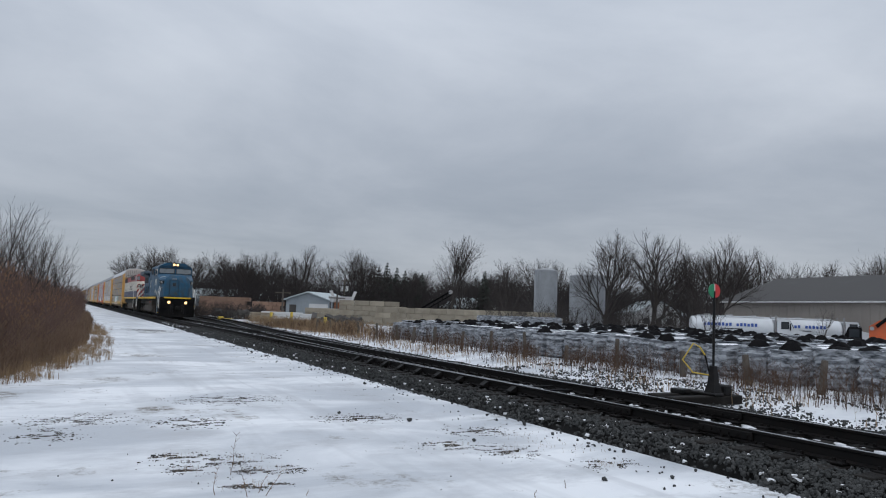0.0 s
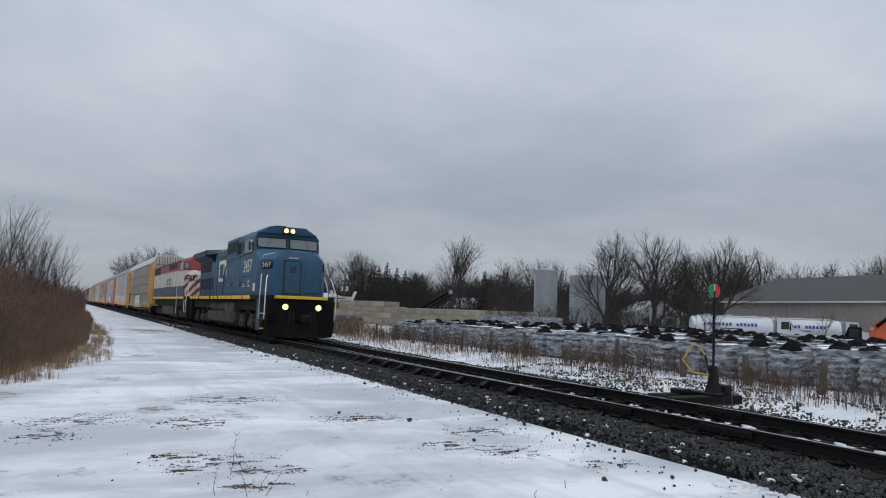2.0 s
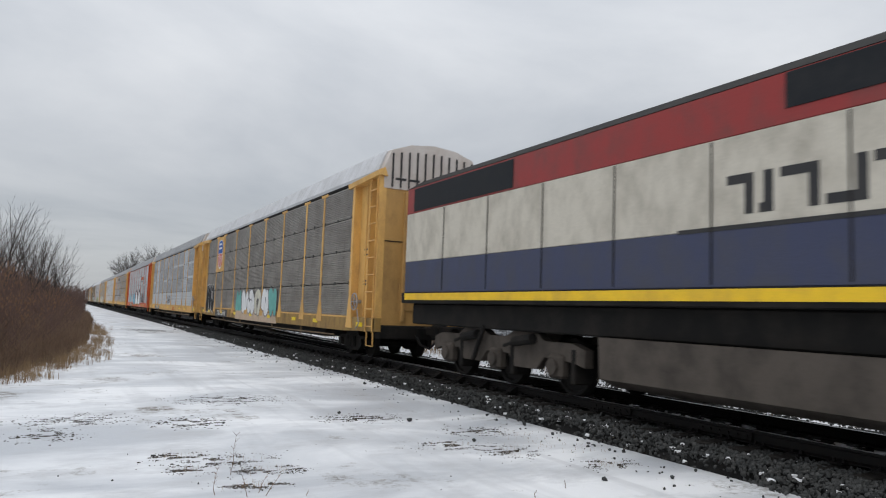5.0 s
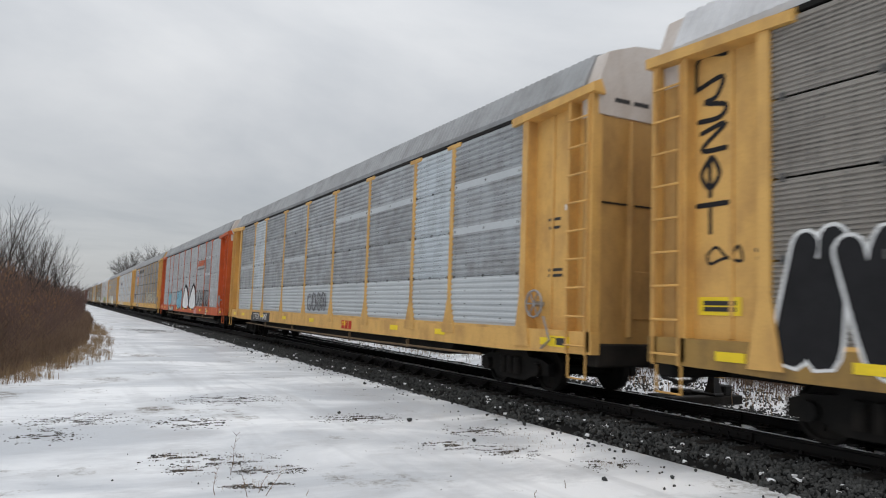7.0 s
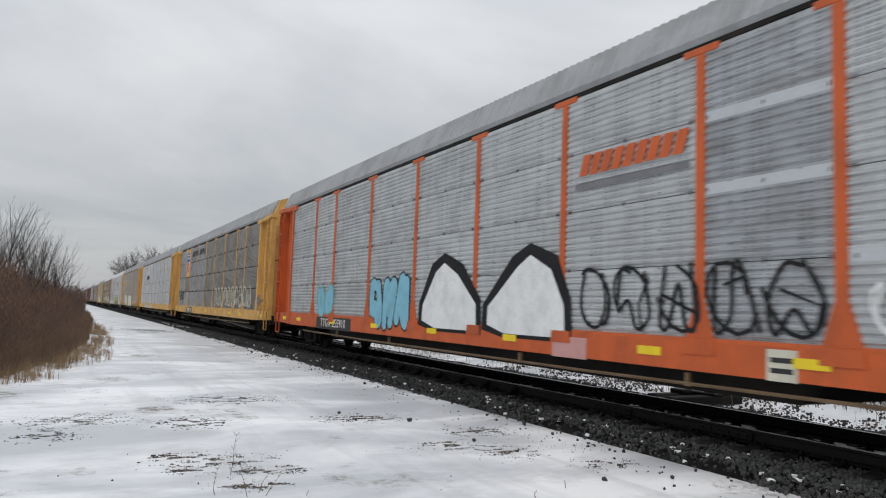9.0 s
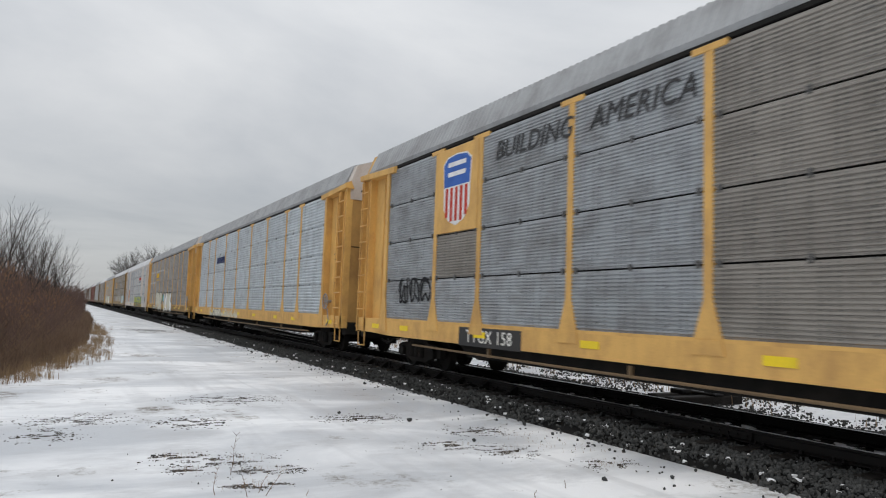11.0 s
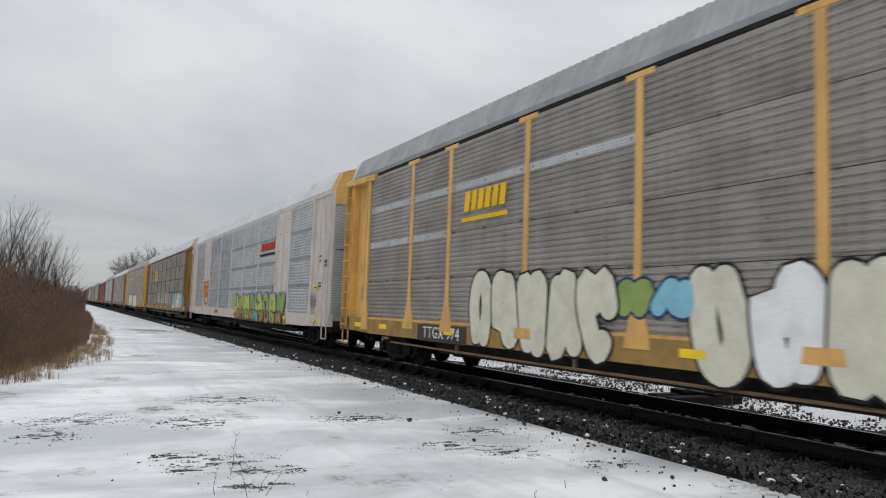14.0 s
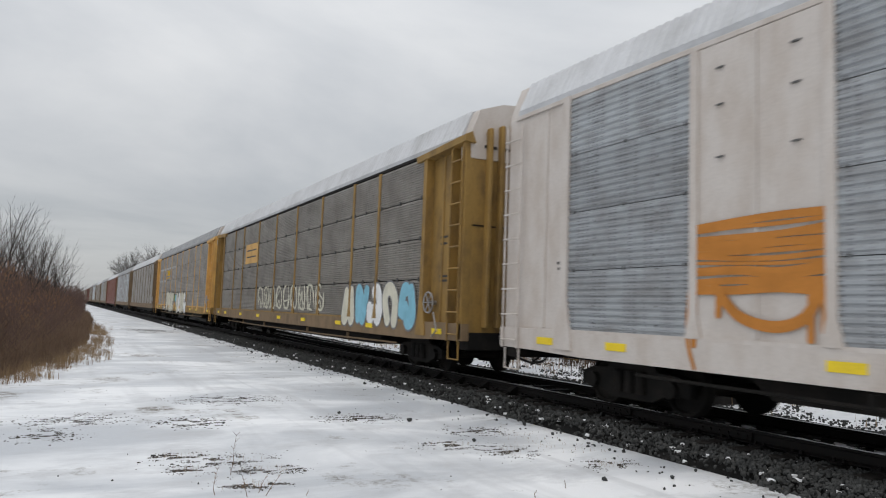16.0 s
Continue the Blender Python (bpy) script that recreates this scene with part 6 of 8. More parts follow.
# ---- yard materials ----
# dark horizontal bands: crease shade put into the bag colour, along with dirt
M["bag"] = weathered("woven_bag", (0.36, 0.38, 0.41), 0.6, dirt_or_shade=(0.035, 0.042, 0.05), dirt_or_shade_amount=1.0, scale=0.42, grain=70, bump=0.35, streak=-3.0, jitter=0.10)
M["coal"] = weathered("black_liner", (0.005, 0.005, 0.006), 0.85, dirt_or_shade=(0.012, 0.011, 0.010), dirt_or_shade_amount=0.4, scale=4, jitter=0.05, spec=0.08)
M["post_wood"] = weathered("weathered_post", (0.10, 0.085, 0.07), 0.85, dirt_or_shade=(0.05, 0.045, 0.04), dirt_or_shade_amount=0.5, scale=4, grain=60, bump=0.4, streak=0.7, jitter=0.12)
M["block"] = weathered("concrete_block", (0.30, 0.265, 0.205), 0.85, dirt_or_shade=(0.155, 0.13, 0.095), dirt_or_shade_amount=0.5, scale=0.9, grain=20, bump=0.2, jitter=0.22)
M["red_block"] = weathered("stacked_red_stone", (0.27, 0.17, 0.12), 0.85, dirt_or_shade=(0.14, 0.09, 0.07), dirt_or_shade_amount=0.5, scale=1.2, grain=20, bump=0.2, jitter=0.22)
M["shed_wall"] = weathered("grey_cladding", (0.26, 0.29, 0.31), 0.6, dirt_or_shade=(0.17, 0.18, 0.19), dirt_or_shade_amount=0.3, scale=0.8, jitter=0.03)
M["shed_roof"] = weathered("frosted_roof", (0.42, 0.47, 0.48), 0.6, dirt_or_shade=(0.3, 0.33, 0.34), dirt_or_shade_amount=0.4, scale=0.7, jitter=0.03)
M["hall_wall"] = weathered("beige_cladding", (0.29, 0.262, 0.235), 0.65, dirt_or_shade=(0.22, 0.195, 0.175), dirt_or_shade_amount=0.4, scale=0.3, grain=12, jitter=0.02)
M["hall_roof"] = weathered("dark_roof", (0.05, 0.047, 0.046), 0.75, dirt_or_shade=(0.075, 0.072, 0.07), dirt_or_shade_amount=0.4, scale=0.3, grain=12, jitter=0.02)
M["tank_white"] = weathered("tank_paint", (0.31, 0.325, 0.34), 0.6, dirt_or_shade=(0.19, 0.2, 0.21), dirt_or_shade_amount=0.4, scale=0.5, grain=10, streak=0.4, jitter=0.03)
M["truck_white"] = weathered("truck_paint", (0.55, 0.57, 0.59), 0.4, dirt_or_shade=(0.42, 0.42, 0.41), dirt_or_shade_amount=0.35, scale=0.8, jitter=0.03)
M["letter_blue"] = weathered("blue_letter_bar", (0.04, 0.09, 0.32), 0.5, dirt_or_shade_amount=0.1, jitter=0.02)
M["machine_orange"] = weathered("machine_orange", (0.52, 0.10, 0.03), 0.55, dirt_or_shade=(0.25, 0.09, 0.05), dirt_or_shade_amount=0.4, jitter=0.04)
M["safety_yellow"] = weathered("safety_yellow", (0.62, 0.45, 0.06), 0.6, dirt_or_shade=(0.3, 0.22, 0.08), dirt_or_shade_amount=0.3, jitter=0.04)
M["target_red"] = weathered("target_red", (0.55, 0.03, 0.03), 0.5, dirt_or_shade_amount=0.15, jitter=0.02)
M["target_green"] = weathered("target_green", (0.02, 0.22, 0.10), 0.5, dirt_or_shade_amount=0.15, jitter=0.02)
M["house_white"] = weathered("house_siding", (0.55, 0.55, 0.54), 0.7, dirt_or_shade=(0.35, 0.35, 0.35), dirt_or_shade_amount=0.3, jitter=0.03)
M["rust_hopper"] = weathered("rusty_hopper", (0.26, 0.10, 0.045), 0.8, dirt_or_shade=(0.12, 0.06, 0.04), dirt_or_shade_amount=0.5, jitter=0.05)
M["tyre"] = weathered("tyre_rubber", (0.025, 0.025, 0.025), 0.8, dirt_or_shade=(0.08, 0.075, 0.07), dirt_or_shade_amount=0.4, jitter=0.03)
M["lumber"] = weathered("stacked_lumber", (0.30, 0.25, 0.18), 0.8, dirt_or_shade=(0.15, 0.12, 0.09), dirt_or_shade_amount=0.4, scale=2, jitter=0.2)
M["junk"] = weathered("dark_scrap", (0.06, 0.055, 0.05), 0.8, dirt_or_shade=(0.13, 0.12, 0.11), dirt_or_shade_amount=0.4, jitter=0.2)


def at(az, d):
    """Ground place at a bearing (degrees from the line of the track) and a distance from the path."""
    a = radians(az)
    return d * math.sin(a), d * math.cos(a)


def facing(az, d, z=None, turn=0.0):
    """A pose at a bearing and distance whose x axis runs across the line of sight."""
    x, y = at(az, d)
    return pose(x, y, ground_z(x, y) if z is None else z, 0, 0, -az + turn)


# ---- switch stand ----
def switch_stand():
    x, y = 12.30, 10.80
    z = -0.28
    st = thing("switch_stand", "tall black switch stand with a red and green disc", "switch stand", pose(x, y, z))
    P = lambda n, b, m, parent=st, label="": part(n, b, M[m], parent, label)
    P("head_block", Build().box(-1.3, 0.75, -0.14, 0.14, -0.06, 0.14, 0.02), "tie")
    P("head_block", Build().box(-1.2, 0.95, 0.42, 0.70, -0.06, 0.14, 0.02), "tie")
    b = Build().box(-0.16, 0.16, -0.16, 0.7, 0.14, 0.20, 0.02)
    b.loft([[(0.13 * c, 0.13 * s, 0.20) for c, s in ((-1, -1), (1, -1), (1, 1), (-1, 1))], [(0.085 * c, 0.085 * s, 0.40) for c, s in ((-1, -1), (1, -1), (1, 1), (-1, 1))], [(0.055 * c, 0.055 * s, 0.76) for c, s in ((-1, -1), (1, -1), (1, 1), (-1, 1))]])
    P("stand_body", b, "black_iron")
    P("lock_box", Build().box(0.22, 0.45, -0.12, 0.12, 0.14, 0.36, 0.03), "black_iron")
    P("mast", Build().tube([(0, 0, 0.7), (0.02, 0, 2.36)], 0.027, 8), "black_iron")
    P("mast_tip", Build().tube([(0.02, 0, 2.2), (0.022, 0, 2.5)], 0.018, 8), "white_paint")
    for s, m in ((-1, "target_green"), (1, "target_red")):
        n = 12
        pts = [(0.02 + s * 0.015, 2.36 - 0.15)] + [(0.02 + s * (0.015 + 0.155 * math.sin(math.pi * k / n)), 2.36 - 0.15 * math.cos(math.pi * k / n)) for k in range(1, n)] + [(0.02 + s * 0.015, 2.51)]
        P("target_vane", Build().prism(pts, "y", -0.012, 0.012), m, st, "red half disc" if s > 0 else "green half disc")
    P("throw_lever", Build().tube([(-0.04, 0.04, 0.5), (-0.10, 0.11, 0.92), (-0.12, 0.13, 1.0)], 0.02, 6), "black_iron")
    P("lever_loop", Build().tube([(-0.12, 0.12, 0.98), (-0.18, 0.2, 1.14), (-0.27, 0.3, 1.22), (-0.42, 0.46, 0.86), (-0.28, 0.30, 0.60), (-0.06, 0.06, 0.56)], 0.018, 6), "safety_yellow", st, "bent yellow pipe")
    P("connecting_rod", Build().tube([(-2.6, 0.1, 0.14), (0.0, 0.1, 0.12)], 0.025, 6), "black_iron")
    P("switch_box", Build().box(-0.55, -0.25, 0.35, 0.7, 0.14, 0.24, 0.02), "black_iron")


switch_stand()


# ---- fence of leaning posts ----
def fence_posts():
    rnd = random.Random(5)
    spots = [(10.6, 0.8), (12.61, 0.78), (14.84, 0.75), (17.49, 0.92), (20.0, 0.6), (22.65, 0.95), (25.1, 0.88), (27.46, 0.8), (30.07, 0.85), (32.4, 0.8), (34.46, 0.8), (37.07, 0.85), (39.76, 0.82), (42.08, 0.8), (45.0, 0.8), (48.0, 0.8)]
    for y, h in spots:
        x = 15.6 + rnd.uniform(-0.08, 0.08)
        r = rnd.uniform(0.065, 0.09)
        b = Build()
        n = 9
        rings = []
        for z, f in ((-0.4, 1.1), (0.0, 1.05), (h * 0.6, 1.0), (h - 0.03, 0.96), (h, 0.8)):
            rings.append([(r * f * math.cos(2 * math.pi * k / n) * (1 + 0.08 * math.sin(3 * k)), r * f * math.sin(2 * math.pi * k / n), z) for k in range(n)])
        b.loft(rings)
        ob = part("fence_post", b, M["post_wood"], m=pose(x, y, ground_z(x, y), rnd.uniform(-6, 6), rnd.uniform(-9, 6), 0))
        tagged(ob, "weathered wooden fence post leaning in dry weeds", "fence post", "fence posts beside the siding")


fence_posts()


# ---- bulk bags ----
def bag_body(seed):
    rnd = random.Random(seed)
    n, rows = 20, 11
    rings = []
    off = rnd.uniform(0, 50)
    for r in range(rows + 1):
        t = r / rows
        z = 0.98 * t
        ring = []
        for k in range(n):
            a = 2 * math.pi * k / n + math.pi / 4
            c, s = math.cos(a), math.sin(a)
            e = 0.40 / max(abs(c), abs(s)) * 0.80 + 0.40 * 0.22
            bulge = 1 + 0.05 * math.sin(math.pi * t) - 0.10 * max(0, t - 0.85) / 0.15
            w = 0.06 * noise.noise(Vector((c * 1.3, s * 1.3, z * 6 + off))) + 0.04 * math.sin(z * 40 + 3 * noise.noise(Vector((c, s, off))))
            ring.append((c * e * bulge + c * w, s * e * bulge + s * w, z + 0.03 * noise.noise(Vector((c * 2, s * 2, off + z)))))
        rings.append(ring)
    b = Build().loft(rings, cap=False)
    top = rings[-1]
    inner = [(x * 0.72, y * 0.72, z + 0.02 * rnd.uniform(-1, 1)) for x, y, z in top]
    b.loft([top, inner], cap=False)
    b.add(inner, [tuple(range(n))])
    return b.mesh("bag_body", M["bag"], 50)


def bag_liner(seed):
    rnd = random.Random(seed)
    n = 12
    hgt = rnd.uniform(0.08, 0.24)
    base = [(0.34 * math.cos(2 * math.pi * k / n) * rnd.uniform(0.8, 1.2), 0.34 * math.sin(2 * math.pi * k / n) * rnd.uniform(0.85, 1.15), 0.95) for k in range(n)]
    mid = [(x * 0.5 + rnd.uniform(-0.06, 0.06), y * 0.5, 0.97 + hgt * rnd.uniform(0.5, 0.8)) for x, y, z in base]
    top = [(x * 0.12 + 0.05, y * 0.12, 0.97 + hgt) for x, y, z in base]
    return Build().loft([base, mid, top]).mesh("liner", M["coal"], 30)


def bag_snow(seed):
    rnd = random.Random(seed)
    n = 10
    base = [(0.36 * math.cos(2 * math.pi * k / n) * rnd.uniform(0.7, 1.1), 0.36 * math.sin(2 * math.pi * k / n) * rnd.uniform(0.7, 1.1), 0.97) for k in range(n)]
    return Build().loft([base, [(x * 0.7, y * 0.7, 1.01) for x, y, z in base]]).mesh("snow_patch", M["snow_clump"], 60)


def bulk_bags():
    rnd = random.Random(9)
    bodies = [bag_body(s) for s in range(4)]
    liners = [bag_liner(s) for s in range(4)]
    snows = [bag_snow(s) for s in range(2)]
    rest = Build()
    protos = {}
    labels = ("woven white bulk bag with its black liner sticking out", "woven white bulk bag with snow on its folded top", "sagging woven white bulk bag, closed top")
    count = 0
    for row in range(21):
        x = 17.1 + 1.13 * row
        y_lo = 6.5 if row < 8 else 6.5 + 0.5 * (row - 8)
        y_hi = 38.0 - 0.1 * row if row < 4 else 46.0
        y = y_lo + rnd.uniform(0, 0.5)
        while y < y_hi:
            px, py = x + rnd.uniform(-0.10, 0.10), y + rnd.uniform(-0.06, 0.06)
            k, top = rnd.randrange(4), rnd.choices((0, 1, 2), (0.46, 0.28, 0.26))[0]
            m = pose(px, py, ground_z(px, py) - 0.03 + rnd.uniform(-0.05, 0.04), rnd.uniform(-3, 3), rnd.uniform(-3, 3), rnd.choice((0, 90, 180, 270)) + rnd.uniform(-9, 9))
            if row < 7 and count < 220:
                count += 1
                key = (k, top)
                if key not in protos:
                    bag = thing("bulk_bag", labels[top], "bulk bag", m, "bulk bags in the yard")
                    part("bag_body", bodies[k], None, bag)
                    if top == 0:
                        part("liner", liners[k], None, bag, "black plastic liner")
                    elif top == 1:
                        part("snow_patch", snows[k % 2], None, bag, "thin snow")
                    protos[key] = bag
                else:
                    copy_thing(protos[key], m)
            else:
                REST_BAGS.append((k, top, m))
            y += 1.08 if row % 5 else 1.12
    # the far rows, a field of the same bags seen only as tops
    for name, meshes, want, mat in (("bag_field", bodies, None, "bag"), ("liner_field", liners, 0, "coal"), ("bag_snow_field", snows, 1, "snow_clump")):
        b = Build()
        for k, top, m in REST_BAGS:
            if want is None or top == want:
                me = meshes[k % len(meshes)]
                b.add([m @ v.co for v in me.vertices], [tuple(p.vertices) for p in me.polygons])
        tagged(part(name, b, M[mat]), {"bag_field": "field of woven white bulk bags", "liner_field": "black liners on the far bulk bags", "bag_snow_field": "snow on the far bulk bags"}[name], "bulk bags", kind="stuff")
    # a second tier further back
    for row in range(2):
        for k in range(14):
            px, py = at(30.95 + (37.13 - 30.95) * (k + 0.5) / 14, 60 + 1.1 * row)
            copy_thing(protos[(k % 4, 2)] if (k % 4, 2) in protos else list(protos.values())[0], pose(px, py, 0.28, 0, 0, rnd.uniform(0, 90)))
            copy_thing(protos[(k % 4, 2)] if (k % 4, 2) in protos else list(protos.values())[0], pose(px, py, -0.68, 0, 0, rnd.uniform(0, 90)))


REST_BAGS = []
bulk_bags()


# ---- block walls ----
def block_wall(name, label, az0, az1, d0, d1, z_top, rows, mat, wide=1.8, high=0.6, deep=0.6, piece="block"):
    """A wall of large stacked blocks between two bearings."""
    rnd = random.Random(rows + int(az0 * 10))
    p0, p1 = Vector((*at(az0, d0), 0)), Vector((*at(az1, d1), 0))
    length = (p1 - p0).length
    ang = math.degrees(math.atan2(p1.y - p0.y, p1.x - p0.x))
    wall = thing(name, label, "block wall", pose(p0.x, p0.y, z_top - rows * high, 0, 0, ang))
    full = Build().box(0.012, wide - 0.012, 0, deep, 0.01, high - 0.008, 0.03).mesh(piece, M[mat])
    half = Build().box(0.012, wide / 2 - 0.012, 0, deep, 0.01, high - 0.008, 0.03).mesh(piece, M[mat])
    for r in range(rows):
        x = 0.0
        if r % 2:
            part(piece, half, None, wall, m=pose(0, rnd.uniform(-0.04, 0.04), r * high))
            x = wide / 2
        while x + wide * 0.6 < length:
            part(piece, full, None, wall, m=pose(x, rnd.uniform(-0.05, 0.05), r * high, 0, 0, rnd.uniform(-1, 1)))
            x += wide


block_wall("block_wall", "wall of stacked tan concrete blocks four courses high", 19.67, 25.05, 86, 86, 2.42, 5, "block")
block_wall("block_wall", "long wall of stacked tan concrete blocks", 22.53, 31.22, 80, 78, 1.72, 4, "block")
block_wall("block_wall", "low concrete block bay behind the bags", 25.73, 37.00, 86, 80, 1.78, 4, "block")
block_wall("block_wall", "short tan block wall in front of the shed", 17.02, 19.93, 92, 90, 1.35, 3, "block")
block_wall("stone_stack", "tall stack of palletised reddish stone blocks", 9.08, 12.72, 118, 116, 2.55, 6, "red_block", 1.2, 0.62, 1.2)
block_wall("stone_stack", "stack of palletised reddish stone blocks, snow on top", 12.98, 15.20, 112, 112, 2.0, 5, "red_block", 1.2, 0.6, 1.2)


# ---- shed, hopper, conveyor ----
def gable_shed():
    sh = thing("shed", "grey metal shed with a frosted low gable roof", "shed", facing(17.24, 106, -0.6, -28))
    P = lambda n, b, m, parent=sh, label="": part(n, b, M[m], parent, label)
    P("wall", Build().prism([(-3.6, 0), (-3.6, 3.0), (0, 4.1), (3.6, 3.0), (3.6, 0)], "y", 0, 8.0), "shed_wall")
    for s in (-1, 1):
        P("roof_slope", Build().prism([(0, 4.28), (s * 4.0, 3.06), (s * 4.0, 2.94), (0, 4.14)], "y", -0.4, 8.4), "shed_roof")
    P("door", Build().box(-3.0, -1.9, -0.05, 0.02, 0, 2.3, 0.01), "junk")
    P("overhead_door", Build().box(0.2, 3.2, -0.06, 0.02, 0, 2.5, 0.01), "house_white")
    for k in range(12):
        P("cladding_rib", Build().box(-3.45 + 0.6 * k, -3.40 + 0.6 * k, -0.03, 0.01, 0.05, 2.9), "shed_wall")


gable_shed()


def hopper():
    h = thing("feed_hopper", "pale flared hopper with a rusty front panel", "hopper", facing(19.80, 98, -0.4, 15))
    P = lambda n, b, m, parent=h, label="": part(n, b, M[m], parent, label)
    P("bin", Build().loft([[(-1.2, -0.8, 2.6), (1.2, -0.8, 2.6), (1.2, 0.8, 2.6), (-1.2, 0.8, 2.6)], [(-1.5, -1.1, 3.4), (1.5, -1.1, 3.4), (1.5, 1.1, 3.4), (-1.5, 1.1, 3.4)]]), "house_white")
    P("front_panel", Build().box(-1.15, 1.15, -1.12, -0.82, 0.6, 2.6, 0.02), "rust_hopper")
    for s in (-1, 1):
        P("wing_plate", Build().prism([(s * 1.2, 2.5), (s * 1.9, 4.1), (s * 1.5, 4.15), (s * 1.2, 3.4)], "y", -1.1, -1.0), "house_white")
        P("leg", Build().box(s * 1.25 - 0.08, s * 1.25 + 0.08, -0.9, -0.74, 0, 2.6, 0.01), "junk")
        P("leg", Build().box(s * 1.25 - 0.08, s * 1.25 + 0.08, 0.74, 0.9, 0, 2.6, 0.01), "junk")


hopper()


def conveyor():
    c = thing("conveyor", "black inclined belt conveyor rising above the block wall", "conveyor", facing(26.19, 92, -0.2, 0))
    P = lambda n, b, m, parent=c, label="": part(n, b, M[m], parent, label)
    tilt = Matrix.Rotation(radians(-32), 4, "Y")
    for s in (-0.45, 0.45):
        b = Build().box(-1.5, 4.6, s - 0.05, s + 0.05, 0.0, 0.12, 0, Matrix.Translation((0, 0, 1.35)) @ tilt)
        b.box(-1.5, 4.6, s - 0.05, s + 0.05, 0.40, 0.50, 0, Matrix.Translation((0, 0, 1.35)) @ tilt)
        for k in range(9):
            b.tube([(Matrix.Translation((0, 0, 1.35)) @ tilt) @ Vector((-1.4 + 0.66 * k, s, 0.05)), (Matrix.Translation((0, 0, 1.35)) @ tilt) @ Vector((-1.1 + 0.66 * k, s, 0.45))], 0.03, 4)
        P("truss", b, "coal")
    P("belt", Build().box(-1.6, 4.7, -0.42, 0.42, 0.50, 0.60, 0.03, Matrix.Translation((0, 0, 1.35)) @ tilt), "coal")
    P("head_drum", Build().tube([(Matrix.Translation((0, 0, 1.35)) @ tilt) @ Vector((4.7, -0.5, 0.45)), (Matrix.Translation((0, 0, 1.35)) @ tilt) @ Vector((4.7, 0.5, 0.45))], 0.26, 12), "steel")
    for x, z in ((0.2, 1.5), (2.2, 2.7)):
        for s in (-0.5, 0.5):
            P("leg", Build().tube([(x, s, 0), (x, s, z)], 0.06, 6), "coal")


conveyor()


# ---- tanks ----
def storage_tank(az, d, radius, z_top, label, az_turn=0.0):
    x, y = at(az, d)
    z0 = ground_z(x, y) - 0.1
    t = thing("storage_tank", label, "storage tank", pose(x, y, z0), "storage tanks beyond the yard")
    P = lambda n, b, m, parent=t, label="": part(n, b, M[m], parent, label)
    h = z_top - z0
    n = 36
    c = lambda r, z: [(r * math.cos(2 * math.pi * k / n), r * math.sin(2 * math.pi * k / n), z) for k in range(n)]
    P("shell", Build().loft([c(radius, 0), c(radius, h)]), "tank_white")
    P("roof", Build().loft([c(radius + 0.03, h + 0.004), c(radius * 0.96, h + 0.12), c(radius * 0.3, h + 0.34), c(0.05, h + 0.38)]), "tank_white")
    for k in range(1, int(h / 1.8) + 1):
        P("weld_band", Build().loft([c(radius + 0.012, 1.8 * k), c(radius + 0.012, 1.8 * k + 0.05)]), "tank_white")
    a = radians(200)
    lad = Build()
    for s in (-0.2, 0.2):
        px, py = (radius + 0.15) * math.cos(a) - s * math.sin(a), (radius + 0.15) * math.sin(a) + s * math.cos(a)
        lad.tube([(px, py, 0.2), (px, py, h + 0.8)], 0.03, 4)
    P("ladder", lad, "tank_white")
    P("top_rail", Build().tube([(radius * 0.95 * math.cos(q), radius * 0.95 * math.sin(q), h + 0.9) for q in (a - 0.5, a - 0.2, a + 0.2, a + 0.5)], 0.03, 4), "tank_white")


storage_tank(36.11, 95, 1.52, 7.31, "slim tall pale grey steel storage tank")
storage_tank(39.37, 90, 2.18, 6.43, "broad pale grey steel storage tank with a shallow cone roof")


# ---- long hall ----
def long_hall():
    xl, yl = at(49.47, 88)
    xr, yr = at(59.79, 74)
    ang = math.degrees(math.atan2(yr - yl, xr - xl))
    h = thing("warehouse", "long beige metal warehouse with a dark low roof", "warehouse", pose(xl, yl, -1.1, 0, 0, ang))
    P = lambda n, b, m, parent=h, label="": part(n, b, M[m], parent, label)
    L, W, e, r = 46.0, 16.0, 4.95, 7.9
    P("wall", Build().prism([(0, 0), (0, e), (W / 2, r - 0.15), (W, e), (W, 0)], "x", 0, L), "hall_wall")
    P("roof", Build().prism([(-0.35, e - 0.02), (W / 2, r), (W + 0.35, e - 0.02), (W + 0.35, e - 0.16), (W / 2, r - 0.14), (-0.35, e - 0.16)], "x", -0.4, L + 0.4), "hall_roof")
    P("gutter", Build().box(-0.4, L + 0.4, -0.48, -0.34, e - 0.22, e - 0.06, 0.02), "house_white")
    for k in range(48):
        P("cladding_rib", Build().box(0.5 + 0.95 * k, 0.56 + 0.95 * k, -0.03, 0.01, 0.1, e - 0.25), "hall_wall")
    w = P("window", Build().box(2.4, 3.9, -0.05, 0.02, 2.3, 3.2, 0.01), "window")
    P("mullion", Build().box(3.12, 3.18, -0.07, -0.045, 2.3, 3.2), "house_white", w)
    P("roller_door", Build().box(30, 34, -0.06, 0.02, 0, 4.0, 0.01), "house_white")


long_hall()


# ---- tank trucks ----
def road_wheel(P, parent, x, y, r=0.5, w=0.28):
    t = P("tyre", Build().tube([(x, y - w / 2, r), (x, y + w / 2, r)], r, 20), "tyre", parent)
    P("rim", Build().tube([(x, y - w / 2 - 0.012, r), (x, y + w / 2 + 0.012, r)], r * 0.55, 14), "steel", t)


